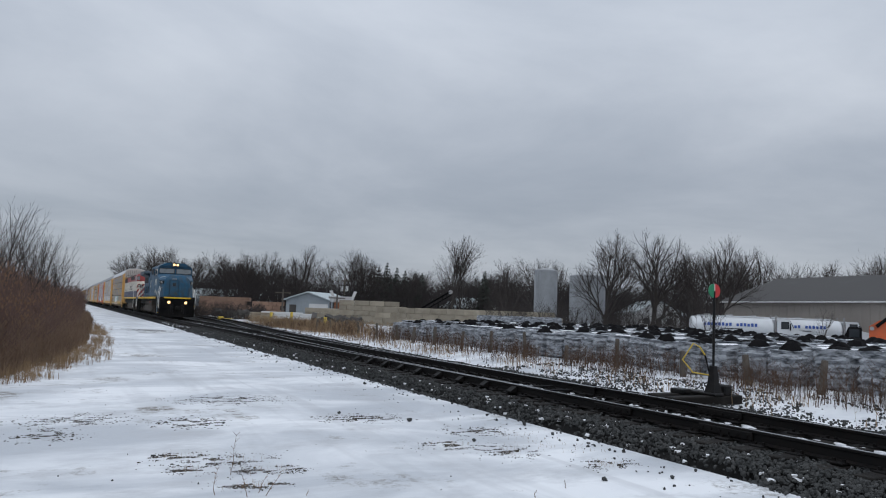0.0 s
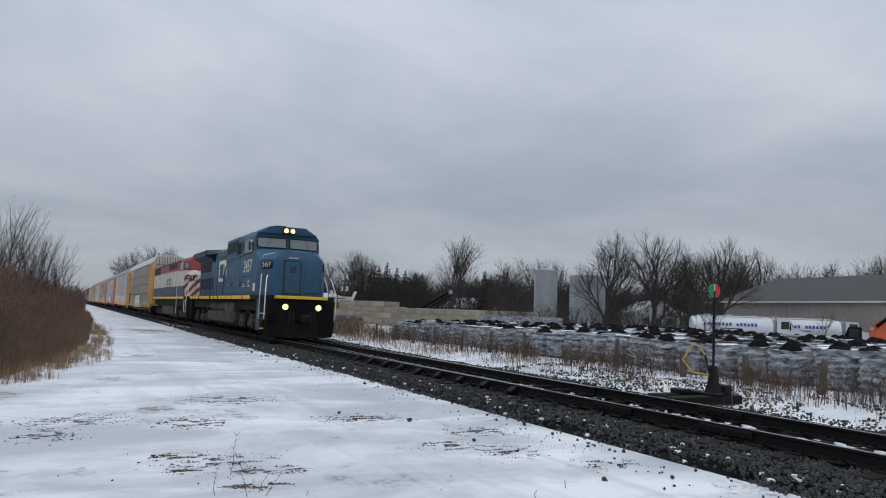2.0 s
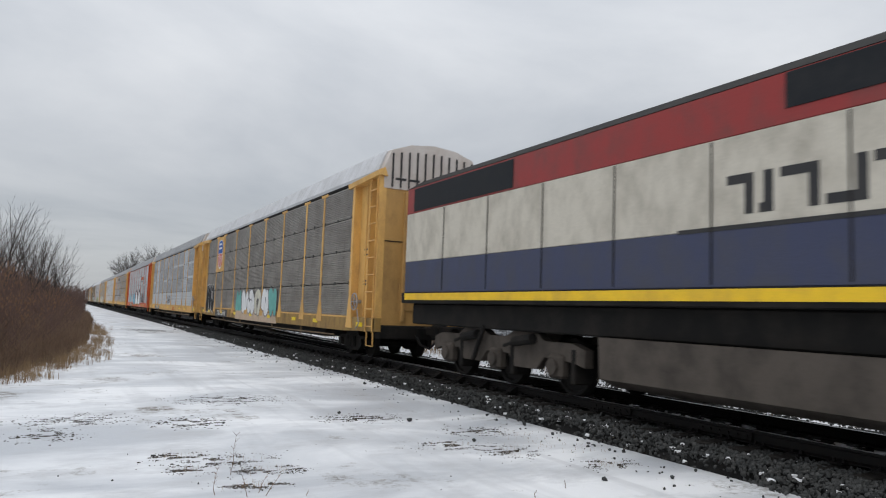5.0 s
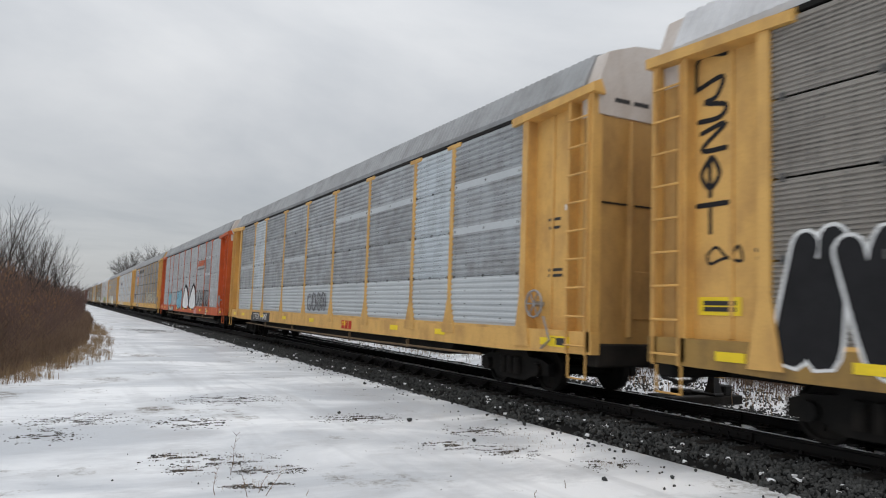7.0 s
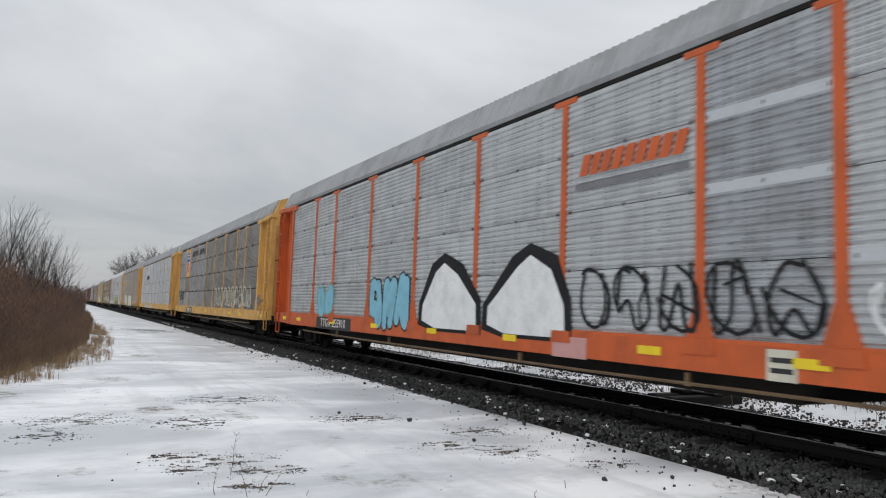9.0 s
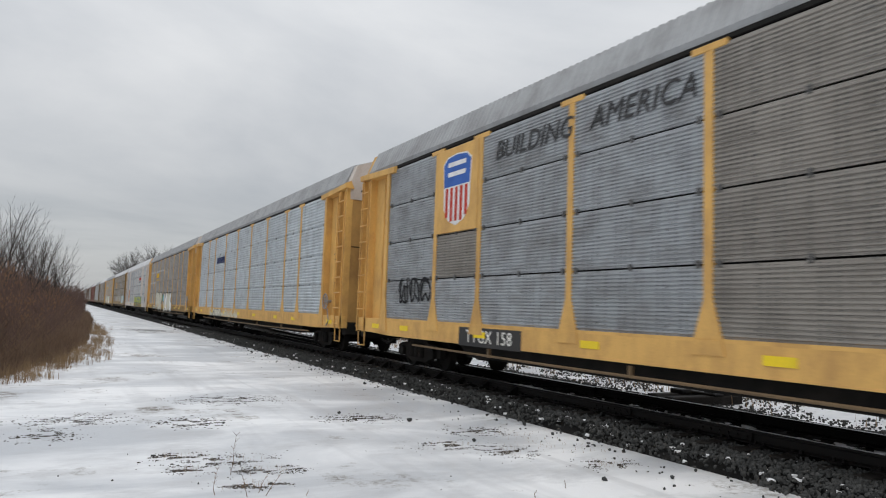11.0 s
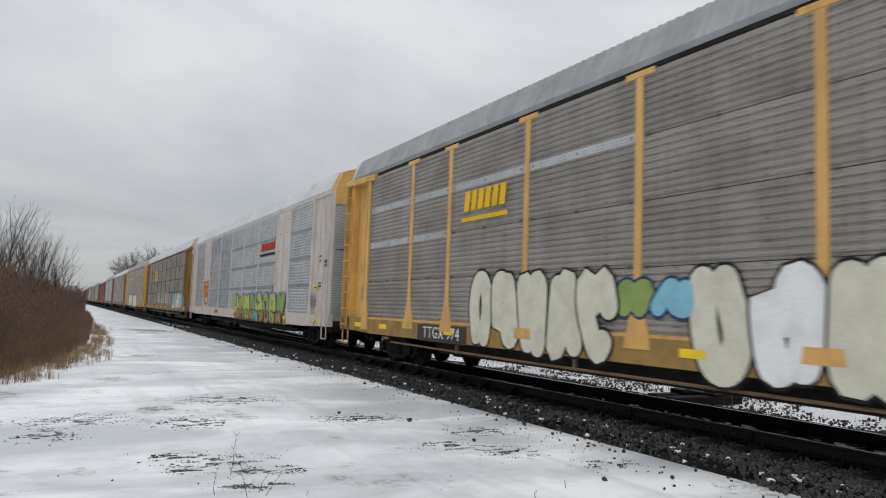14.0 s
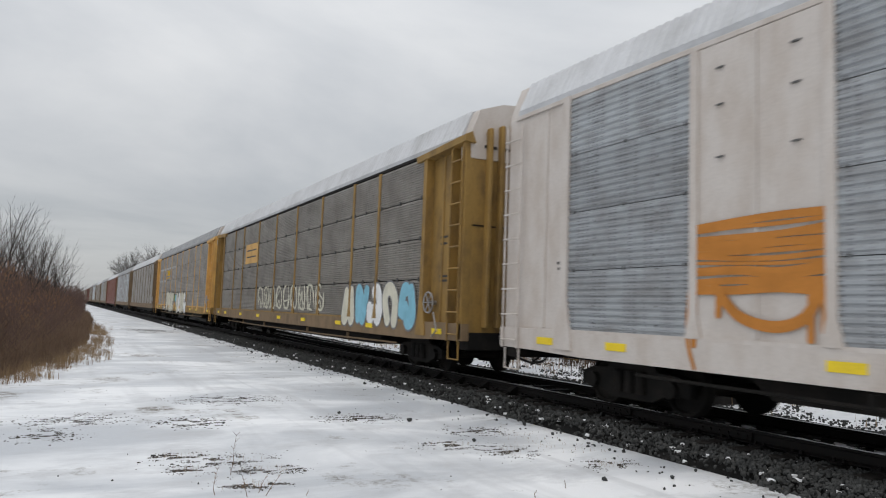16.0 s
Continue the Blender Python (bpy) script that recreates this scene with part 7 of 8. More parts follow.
def tank_truck(az, d, turn, label):
    x, y = at(az, d)
    t = thing("tank_truck", label, "tank truck", pose(x, y, -1.1, 0, 0, turn), "parked fuel trucks")
    P = lambda n, b, m, parent=t, label="": part(n, b, M[m], parent, label)
    n = 24
    sec = lambda x, f: [(x, 1.18 * f * math.cos(2 * math.pi * k / n), 2.12 + 0.90 * f * math.sin(2 * math.pi * k / n)) for k in range(n)]
    P("tank", Build().loft([sec(-4.6, 0.86), sec(-4.45, 0.98), sec(-4.2, 1.0), sec(1.9, 1.0), sec(2.1, 0.97), sec(2.2, 0.86)]), "truck_white", label="white elliptical fuel tank")
    P("walk_rail", Build().box(-4.0, 1.6, -0.35, 0.35, 3.0, 3.12, 0.03), "truck_white")
    for k in range(3):
        P("manhole", Build().tube([(-3.2 + 1.9 * k, 0, 3.05), (-3.2 + 1.9 * k, 0, 3.24)], 0.3, 14), "steel")
    P("chassis", Build().box(-4.6, 4.6, -0.45, 0.45, 0.75, 1.1, 0.02), "black_iron")
    cab = [(2.45, 1.0), (2.45, 2.85), (2.6, 2.95), (3.45, 2.92), (3.75, 2.15), (5.1, 1.85), (5.25, 1.6), (5.25, 0.85), (2.45, 0.85)]
    P("cab", Build().prism(cab, "y", -1.05, 1.05), "truck_white")
    P("windshield", Build().loft([[(3.52, -0.95, 2.78), (3.52, 0.95, 2.78), (3.78, 0.95, 2.2), (3.78, -0.95, 2.2)], [(3.56, -0.95, 2.80), (3.56, 0.95, 2.80), (3.82, 0.95, 2.22), (3.82, -0.95, 2.22)]]), "window")
    for s in (-1, 1):
        P("side_window", Build().box(2.75, 3.4, *sorted((s * 1.045, s * 1.06)), 2.1, 2.75), "window")
        P("mirror", Build().box(3.4, 3.5, *sorted((s * 1.2, s * 1.35)), 2.0, 2.6, 0.02), "black_iron")
        P("fender", Build().prism([(3.7, 1.0), (3.85, 1.35), (4.3, 1.5), (4.75, 1.35), (4.95, 1.0)], "y", *sorted((s * 0.85, s * 1.18))), "truck_white")
        P("headlight", Build().box(5.1, 5.27, *sorted((s * 0.65, s * 0.95)), 1.15, 1.4, 0.02), "steel")
        P("exhaust_pipe", Build().tube([(2.35, s * 0.95, 1.0), (2.35, s * 0.95, 3.3)], 0.07, 8), "steel")
        for wx in (-3.5, -2.2, 4.3):
            road_wheel(P, t, wx, s * 0.95)
        # company name as plain bars
        for k in range(15):
            if k == 8:
                continue
            P("name_bar", Build().box(-3.6 + 0.30 * k, -3.40 + 0.30 * k, *sorted((s * 1.15, s * 1.186)), 2.22, 2.50 if k % 3 else 2.46), "letter_blue")
        P("phone_bar", Build().box(-2.2, -0.4, *sorted((s * 1.15, s * 1.185)), 1.96, 2.03), "grille")
    P("bumper", Build().box(5.2, 5.4, -1.1, 1.1, 0.55, 0.85, 0.04), "steel")
    P("grille", Build().box(5.2, 5.29, -0.55, 0.55, 0.9, 1.55, 0.02), "grille")


tank_truck(50.87, 69, -40, "white fuel tank truck parked behind the bags")
tank_truck(55.30, 73, -40, "second white fuel tank truck parked in line")


def crane_truck():
    t = thing("crane_truck", "dark truck with an orange crane body by the warehouse", "truck", facing(59.03, 66, -1.1, 0))
    P = lambda n, b, m, parent=t, label="": part(n, b, M[m], parent, label)
    P("cab", Build().prism([(-2.9, 0.7), (-2.9, 1.6), (-2.0, 1.75), (-1.7, 2.5), (-0.8, 2.5), (-0.8, 0.7)], "y", -1.0, 1.0), "coal")
    P("bed", Build().box(-0.8, 3.6, -1.1, 1.1, 0.8, 1.1, 0.03), "coal")
    P("crane_house", Build().prism([(-0.3, 1.15), (-0.3, 2.6), (0.4, 3.1), (2.2, 3.2), (2.6, 1.15)], "y", -1.0, 1.0), "machine_orange", label="orange crane housing")
    P("boom", Build().tube([(0.2, -1.1, 2.6), (1.4, -1.1, 3.7), (3.4, -1.1, 3.0)], 0.14, 6), "coal")
    P("lamp", Build().tube([(-0.1, -1.02, 2.45), (-0.1, -1.1, 2.45)], 0.16, 10), "steel")
    for x in (-2.1, 1.8, 2.9):
        for s in (-0.95, 0.95):
            road_wheel(P, t, x, s, 0.48)
    P("side_window", Build().box(-1.65, -0.95, -1.012, -1.0, 1.7, 2.35), "window")


crane_truck()


# ---- houses, poles, yard clutter ----
def house(az, d, w, h, roof_h, label, turn=0, wall="house_white"):
    o = thing("house", label, "house", facing(az, d, None, turn))
    P = lambda n, b, m, parent=o, label="": part(n, b, M[m], parent, label)
    P("wall", Build().prism([(-w / 2, 0), (-w / 2, h), (0, h + roof_h), (w / 2, h), (w / 2, 0)], "y", 0, w * 1.1), wall)
    for s in (-1, 1):
        P("roof_slope", Build().prism([(0, h + roof_h + 0.15), (s * (w / 2 + 0.4), h - 0.05), (s * (w / 2 + 0.4), h - 0.18), (0, h + roof_h + 0.02)], "y", -0.4, w * 1.1 + 0.4), "shed_roof")
        wi = P("window", Build().box(s * w * 0.25 - 0.5, s * w * 0.25 + 0.5, -0.04, 0.02, 1.0, 2.1, 0.01), "window")
        P("window_sill", Build().box(s * w * 0.25 - 0.6, s * w * 0.25 + 0.6, -0.1, 0.0, 0.9, 0.99, 0.01), wall, wi)
    P("door", Build().box(-0.45, 0.45, -0.05, 0.02, 0, 2.05, 0.01), "junk")


house(44.74, 128, 8, 3.0, 2.0, "small pale house behind bare trees", 20)
house(43.27, 135, 9, 2.8, 2.0, "low grey house among the trees", -30, "shed_wall")
house(30.95, 140, 8, 2.8, 1.8, "small pale house behind the trees", 35)
house(12.09, 150, 9, 2.8, 1.8, "low grey house behind the stone stacks", 60, "shed_wall")
house(14.42, 165, 8, 2.8, 1.8, "pale house at the far edge of the yard", 40)


def utility_pole(az, d, h, label, cans=0):
    o = thing("utility_pole", label, "utility pole", facing(az, d))
    P = lambda n, b, m, parent=o, label="": part(n, b, M[m], parent, label)
    P("pole", Build().tube([(0, 0, -0.5), (0, 0, h)], 0.16, 8, 0.1), "post_wood")
    P("cross_arm", Build().box(-1.1, 1.1, -0.06, 0.06, h - 0.6, h - 0.46), "post_wood")
    for k in range(cans):
        P("transformer", Build().tube([(-0.45 + 0.9 * k, -0.25, h - 2.4), (-0.45 + 0.9 * k, -0.25, h - 1.5)], 0.28, 12), "house_white")


utility_pole(20.02, 128, 7.2, "wooden pole with two pale transformers", 2)
utility_pole(15.28, 104, 4.2, "thin dark pole beside the shed")
utility_pole(19.49, 96, 3.6, "dark pole beside the hopper")


def clutter():
    rnd = random.Random(77)
    # stacked timber and pipes wrapped in white by the siding
    def stack(az, d, w, h, dp, mat, n, label, cat="material stack"):
        o = thing("material_stack", label, cat, facing(az, d, None, rnd.uniform(-15, 15)))
        for r in range(n):
            b = Build().box(-w / 2 + rnd.uniform(-0.1, 0.1), w / 2 + rnd.uniform(-0.1, 0.1), -dp / 2, dp / 2, h * r / n + 0.02, h * (r + 1) / n - 0.01, 0.03)
            part("layer", b, M[mat], o)
    stack(13.78, 82, 2.6, 1.0, 1.4, "lumber", 4, "low stack of weathered timber")
    stack(15.28, 86, 4.6, 1.1, 1.4, "house_white", 3, "stack of white wrapped pipes")
    stack(16.45, 90, 4.2, 0.9, 1.2, "house_white", 3, "stack of white wrapped panels")
    stack(17.68, 74, 3.6, 0.45, 1.4, "lumber", 2, "flat stack of planks under snow")
    for az, d in ((18.56, 70), (19.31, 69), (20.20, 68), (11.25, 92), (12.22, 90)):
        o = thing("scrap_pile", "low pile of dark scrap beside the siding", "scrap pile", facing(az, d))
        for k in range(9):
            b = Build().box(-0.6, 0.6, -0.25, 0.25, -0.2, 0.2, 0.05, pose(rnd.uniform(-1.3, 1.3), rnd.uniform(-0.6, 0.6), rnd.uniform(0.15, 0.9), rnd.uniform(-30, 30), rnd.uniform(-30, 30), rnd.uniform(0, 180)))
            part("scrap_piece", b, M["junk"], o)
    for az, d, h in ((14.47, 78, 1.1), (16.02, 74, 1.2), (18.65, 66, 0.9)):
        o = part("bollard", Build().tube([(0, 0, -0.2), (0, 0, h)], 0.14, 10), M["safety_yellow"], m=facing(az, d))
        tagged(o, "yellow steel bollard beside the siding", "bollard", "yellow bollards")
    o = thing("derail", "yellow derail block on the siding rail", "derail", pose(TRACK_X + GAUGE / 2 + branch(74.0), 74, 0))
    part("block", Build().box(-0.25, 0.25, -0.35, 0.35, -0.12, 0.16, 0.05), M["safety_yellow"], o)
    part("arm", Build().box(0.2, 1.2, -0.08, 0.08, -0.1, -0.02, 0.02), M["safety_yellow"], o)


clutter()


# ---- plants and loose stone ----
M["bark"] = weathered("grey_bark", (0.045, 0.038, 0.034), 0.9, dirt_or_shade=(0.04, 0.034, 0.03), dirt_or_shade_amount=0.5, scale=3, grain=40, bump=0.3, jitter=0.15)
M["twig"] = weathered("bare_twigs", (0.040, 0.033, 0.030), 0.9, dirt_or_shade=(0.026, 0.021, 0.019), dirt_or_shade_amount=0.4, scale=1, grain=10, bump=0, jitter=0.2)
M["red_twig"] = weathered("reddish_brush", (0.125, 0.078, 0.064), 0.9, dirt_or_shade=(0.05, 0.032, 0.026), dirt_or_shade_amount=0.5, scale=0.7, grain=10, bump=0, jitter=0.25)
M["woods"] = weathered("far_woods", (0.026, 0.022, 0.021), 0.95, dirt_or_shade=(0.022, 0.019, 0.018), dirt_or_shade_amount=0.5, scale=0.15, grain=4, bump=0, jitter=0.25)
M["dry_grass"] = weathered("dry_grass", (0.30, 0.205, 0.115), 0.9, dirt_or_shade=(0.14, 0.085, 0.05), dirt_or_shade_amount=0.5, scale=0.8, grain=8, bump=0, jitter=0.25)
M["brown_weed"] = weathered("brown_weeds", (0.20, 0.132, 0.088), 0.9, dirt_or_shade=(0.085, 0.052, 0.036), dirt_or_shade_amount=0.5, scale=0.6, grain=8, bump=0, jitter=0.25)
M["fence_weed"] = weathered("dark_weeds", (0.085, 0.05, 0.032), 0.9, dirt_or_shade=(0.042, 0.027, 0.02), dirt_or_shade_amount=0.5, scale=0.6, grain=8, bump=0, jitter=0.25)
M["dead_leaf"] = weathered("dead_leaves", (0.17, 0.10, 0.06), 0.9, dirt_or_shade=(0.10, 0.055, 0.035), dirt_or_shade_amount=0.4, scale=2, grain=8, bump=0, jitter=0.25)
M["needle"] = weathered("conifer_needles", (0.022, 0.030, 0.022), 0.9, dirt_or_shade=(0.012, 0.016, 0.012), dirt_or_shade_amount=0.4, scale=1, grain=10, bump=0, jitter=0.2)
M["soil"] = weathered("dark_soil", (0.05, 0.042, 0.034), 0.95, dirt_or_shade=(0.12, 0.10, 0.08), dirt_or_shade_amount=0.4, scale=6, grain=50, bump=0.4, jitter=0.2)


def stick(b, p, q, r0, r1):
    """A thin three-sided branch."""
    d = (q - p)
    a = d.orthogonal().normalized()
    c = d.normalized().cross(a)
    vs = []
    for pt, r in ((p, r0), (q, r1)):
        for k in range(3):
            t = 2.0944 * k
            vs.append(pt + (a * math.cos(t) + c * math.sin(t)) * r)
    b.add(vs, [(0, 1, 4, 3), (1, 2, 5, 4), (2, 0, 3, 5)])


def limb(bs, p, d, length, r, level, depth, rnd, forks, spread):
    """A straight-growing limb that forks into an open fan; the last levels are slender blades."""
    n = 3 if level < 2 else 2
    b = bs[0] if level <= 1 else bs[1]
    pts = [p]
    for k in range(n):
        d = (d + Vector((rnd.uniform(-1, 1), rnd.uniform(-1, 1), rnd.uniform(-0.4, 0.6))) * 0.11).normalized()
        pts.append(pts[-1] + d * (length / n))
    for k in range(n):
        r0, r1 = r * (1 - 0.5 * k / n), r * (1 - 0.5 * (k + 1) / n)
        if level >= depth - 1:
            q = (pts[k + 1] - pts[k]).orthogonal().normalized()
            q = Matrix.Rotation(rnd.uniform(0, 3.14), 3, (pts[k + 1] - pts[k]).normalized()) @ q
            if k == n - 1:
                b.add([pts[k] - q * r0, pts[k] + q * r0, pts[k + 1]], [(0, 1, 2)])
            else:
                b.add([pts[k] - q * r0, pts[k] + q * r0, pts[k + 1] + q * r1, pts[k + 1] - q * r1], [(0, 1, 2, 3)])
        else:
            stick(b, pts[k], pts[k + 1], r0, r1)
    if level == depth:
        return
    m = forks[level]
    turn = rnd.uniform(0, 6.283)
    for i in range(m):
        t = 1.0 if i == 0 else 0.25 + 0.75 * (i - 0.5 + rnd.uniform(-0.4, 0.4)) / (m - 0.5)
        f = t * n
        k = min(int(f), n - 1)
        at_ = pts[k].lerp(pts[k + 1], min(f - k, 1.0))
        dd = (pts[k + 1] - pts[k]).normalized()
        side = Matrix.Rotation(turn + 2.4 * i, 3, dd) @ dd.orthogonal().normalized()
        sp = spread[level] * (0.35 if i == 0 else rnd.uniform(0.75, 1.25))
        nd = (dd + side * sp + Vector((0, 0, 0.10))).normalized()
        limb(bs, at_, nd, length * rnd.uniform(0.62, 0.84) * (1.12 - 0.25 * t), max(r * 0.54, 0.0085), level + 1, depth, rnd, forks, spread)


def tree_meshes(seed, plan):
    """A tree one unit high: trunk and limbs, and the twigs of the crown."""
    rnd = random.Random(seed)
    t, c = Build(), Build()
    if plan == "broad":
        limb((t, c), Vector((0, 0, -0.3)), Vector((0, 0, 1)), 3.0, 0.19, 0, 5, rnd, (5, 5, 4, 4, 5), (0.55, 0.55, 0.62, 0.7, 0.75))
    elif plan == "young":
        limb((t, c), Vector((0, 0, -0.3)), Vector((0, 0, 1)), 4.2, 0.09, 0, 4, rnd, (5, 4, 4, 3), (0.36, 0.42, 0.5, 0.6))
    else:
        limb((t, c), Vector((0, 0, -0.3)), Vector((0, 0, 1)), 3.6, 0.13, 0, 5, rnd, (4, 5, 4, 4, 3), (0.30, 0.36, 0.45, 0.55, 0.6))
    top = max(v[2] for v in c.v)
    for b in (t, c):
        b.v = [(x / top, y / top, z / top) for x, y, z in b.v]
    return t.mesh("trunk", M["bark"], 60), c.mesh("crown", M["twig"], 0)


TREES = [tree_meshes(s, p) for s, p in ((1, "broad"), (2, "broad"), (3, "broad"), (4, "slim"), (5, "slim"), (6, "broad"), (7, "young"), (8, "young"))]


def plant_tree(kind, x, y, h, turn, label, group):
    t = thing("tree", label, "tree", pose(x, y, ground_z(x, y), 0, 0, turn) @ Matrix.Diagonal((h, h, h, 1)), group)
    part("trunk", TREES[kind][0], None, t)
    part("crown", TREES[kind][1], None, t, "bare twigs")


def trees():
    rnd = random.Random(12)
    L = "bare grey deciduous tree at the edge of the yard"
    named = [(0, 40.54, 84, 11.39), (1, 44.11, 80, 11.26), (2, 48.92, 76, 10.46), (5, 47.20, 90, 10.09), (0, 51.90, 104, 11.30),
             (3, 28.45, 120, 14.38), (4, 29.50, 122, 14.58), (1, 32.75, 118, 10.59), (2, 16.37, 128, 12.66), (0, 13.57, 140, 12.02), (5, 11.05, 142, 11.36),
             (1, 20.56, 132, 12.47), (2, 21.90, 134, 12.68), (0, 5.62, 150, 12.57), (1, 4.47, 152, 11.84), (2, 6.91, 154, 12.88), (5, 8.59, 156, 11.47), (0, 35.44, 105, 10.22), (3, 37.00, 100, 9.08),
             (0, 53.96, 120, 11.42), (1, 56.46, 118, 11.16), (2, 58.69, 110, 11.62), (5, 60.50, 100, 10.91), (1, 50.56, 110, 11.63)]
    for kind, az, d, z in named:
        x, y = at(az, d)
        plant_tree(kind, x, y, (z - ground_z(x, y)) * 1.03, rnd.uniform(0, 360), L, "bare trees round the yard")
    # the wood behind
    k = 0
    while k < 84:
        az, d = rnd.uniform(8.19, 63.91), rnd.uniform(128, 205)
        x, y = at(az, d)
        if abs(x - TRACK_X) < 14 or (az > 47.81 and d < 125):
            continue
        k += 1
        plant_tree(rnd.randrange(6), x, y, rnd.uniform(8.5, 12.5) * (0.8 + d / 800), rnd.uniform(0, 360), "bare tree in the wood behind the yard", "trees of the wood")
    # along the far track
    for q in range(16):
        y = rnd.uniform(220, 430)
        x = TRACK_X + rnd.choice((-1, 1)) * rnd.uniform(16, 40)
        plant_tree(rnd.randrange(3), x, y, rnd.uniform(9, 13), rnd.uniform(0, 360), "bare tree beside the far track", "trees of the wood")
    # beside the thicket
    for kind, az, d, z in ((6, -3.80, 34, 5.68), (7, -4.45, 31, 5.12), (6, -1.59, 48, 5.73), (7, -1.17, 50, 5.87), (6, -0.65, 56, 5.59), (7, -3.04, 40, 4.80), (7, -2.13, 44, 4.75), (6, -0.12, 85, 4.84), (7, -0.65, 70, 5.17)):
        x, y = at(az, d)
        plant_tree(kind, x, y, z - ground_z(x, y), rnd.uniform(0, 360), "bare young tree rising from the thicket", "trees of the thicket")
    # saplings before the tanks
    for az, d, h in ((37.00, 78, 4.2), (38.19, 76, 4.0), (39.85, 74, 4.6), (34.55, 80, 4.4), (42.00, 72, 4.0), (45.77, 70, 4.2), (48.21, 62, 5.2), (42.85, 78, 4.5), (32.30, 88, 6.5), (33.43, 90, 6.0)):
        x, y = at(az, d)
        plant_tree(rnd.choice((6, 7)), x, y, h * 0.9, rnd.uniform(0, 360), "bare sapling between yard and tanks", "saplings by the tanks")
    for az, d in ((55.94, 62), (48.92, 60)):
        x, y = at(az, d)
        plant_tree(6, x, y, 3.6, rnd.uniform(0, 360), "thin bare sapling beside the trucks", "saplings by the tanks")


trees()


def conifer(az, d, h):
    rnd = random.Random(int(d * 10))
    x, y = at(az, d)
    t = thing("conifer", "dark evergreen among the bare trees", "conifer", pose(x, y, ground_z(x, y)), "conifers in the wood")
    part("trunk", Build().tube([(0, 0, -0.3), (0, 0, h)], 0.2, 6, 0.02), M["bark"], t)
    b = Build()
    for k in range(34):
        z = h * (0.08 + 0.92 * k / 34)
        r = 0.24 * h * (1 - k / 34) ** 0.8 + 0.15
        for j in range(11):
            a = rnd.uniform(0, 6.283)
            L = r * rnd.uniform(0.6, 1.15)
            c, s = math.cos(a), math.sin(a)
            w = 0.18 * L + 0.08
            tip = (c * L, s * L, z - 0.22 * L + rnd.uniform(-0.1, 0.1))
            b.add([(c * 0.05, s * 0.05, z + 0.08), (c * L * 0.6 - s * w, s * L * 0.6 + c * w, z - 0.12 * L), tip, (c * L * 0.6 + s * w, s * L * 0.6 - c * w, z - 0.16 * L), (c * L * 0.55, s * L * 0.55, z + 0.06)], [(0, 1, 4), (1, 2, 4), (2, 3, 4), (3, 0, 4)])
    part("crown", b, M["needle"], t, "drooping dark needles", smooth=0)


for az, d, h in ((23.38, 138, 11.64 - 0.6), (24.15, 140, 10.87 - 0.6), (24.83, 141, 10.33 - 0.6), (22.71, 142, 11.08 - 0.6), (26.19, 136, 9.71 - 0.6), (31.26, 132, 10.31 - 0.6)):
    conifer(az, d, h)


def spray(b, x, y, z, h, w, rnd, sides=3):
    """A stem of brush with a few side shoots, each a slender blade."""
    lx, ly = rnd.uniform(-0.16, 0.16) * h, rnd.uniform(-0.16, 0.16) * h
    a = rnd.uniform(0, 3.1416)
    c, s = math.cos(a) * w, math.sin(a) * w
    b.add([(x - c, y - s, z), (x + c, y + s, z), (x + lx, y + ly, z + h)], [(0, 1, 2)])
    for k in range(sides):
        t = rnd.uniform(0.2, 0.85)
        a = rnd.uniform(0, 6.283)
        L = h * rnd.uniform(0.15, 0.38)
        px, py, pz = x + lx * t, y + ly * t, z + h * t
        b.add([(px, py, pz - w * 1.2), (px, py, pz + w * 1.2), (px + math.cos(a) * L * 0.6, py + math.sin(a) * L * 0.6, pz + L * 0.8)], [(0, 1, 2)])


def stuff(name, b, mat, label, category):
    return tagged(part(name, b, M[mat], smooth=0), label, category, kind="stuff")


def thicket_edge(y):
    pts = [(10, -3.0), (16, -1.5), (19, -0.7), (22.5, 0.35), (31, 1.05), (40, 1.4), (60, 2.1), (100, 2.9), (160, 3.4), (400, 3.6)]
    for (a, u), (b, v) in zip(pts, pts[1:]):
        if y <= b:
            return u + (v - u) * (y - a) / (b - a)
    return 3.6


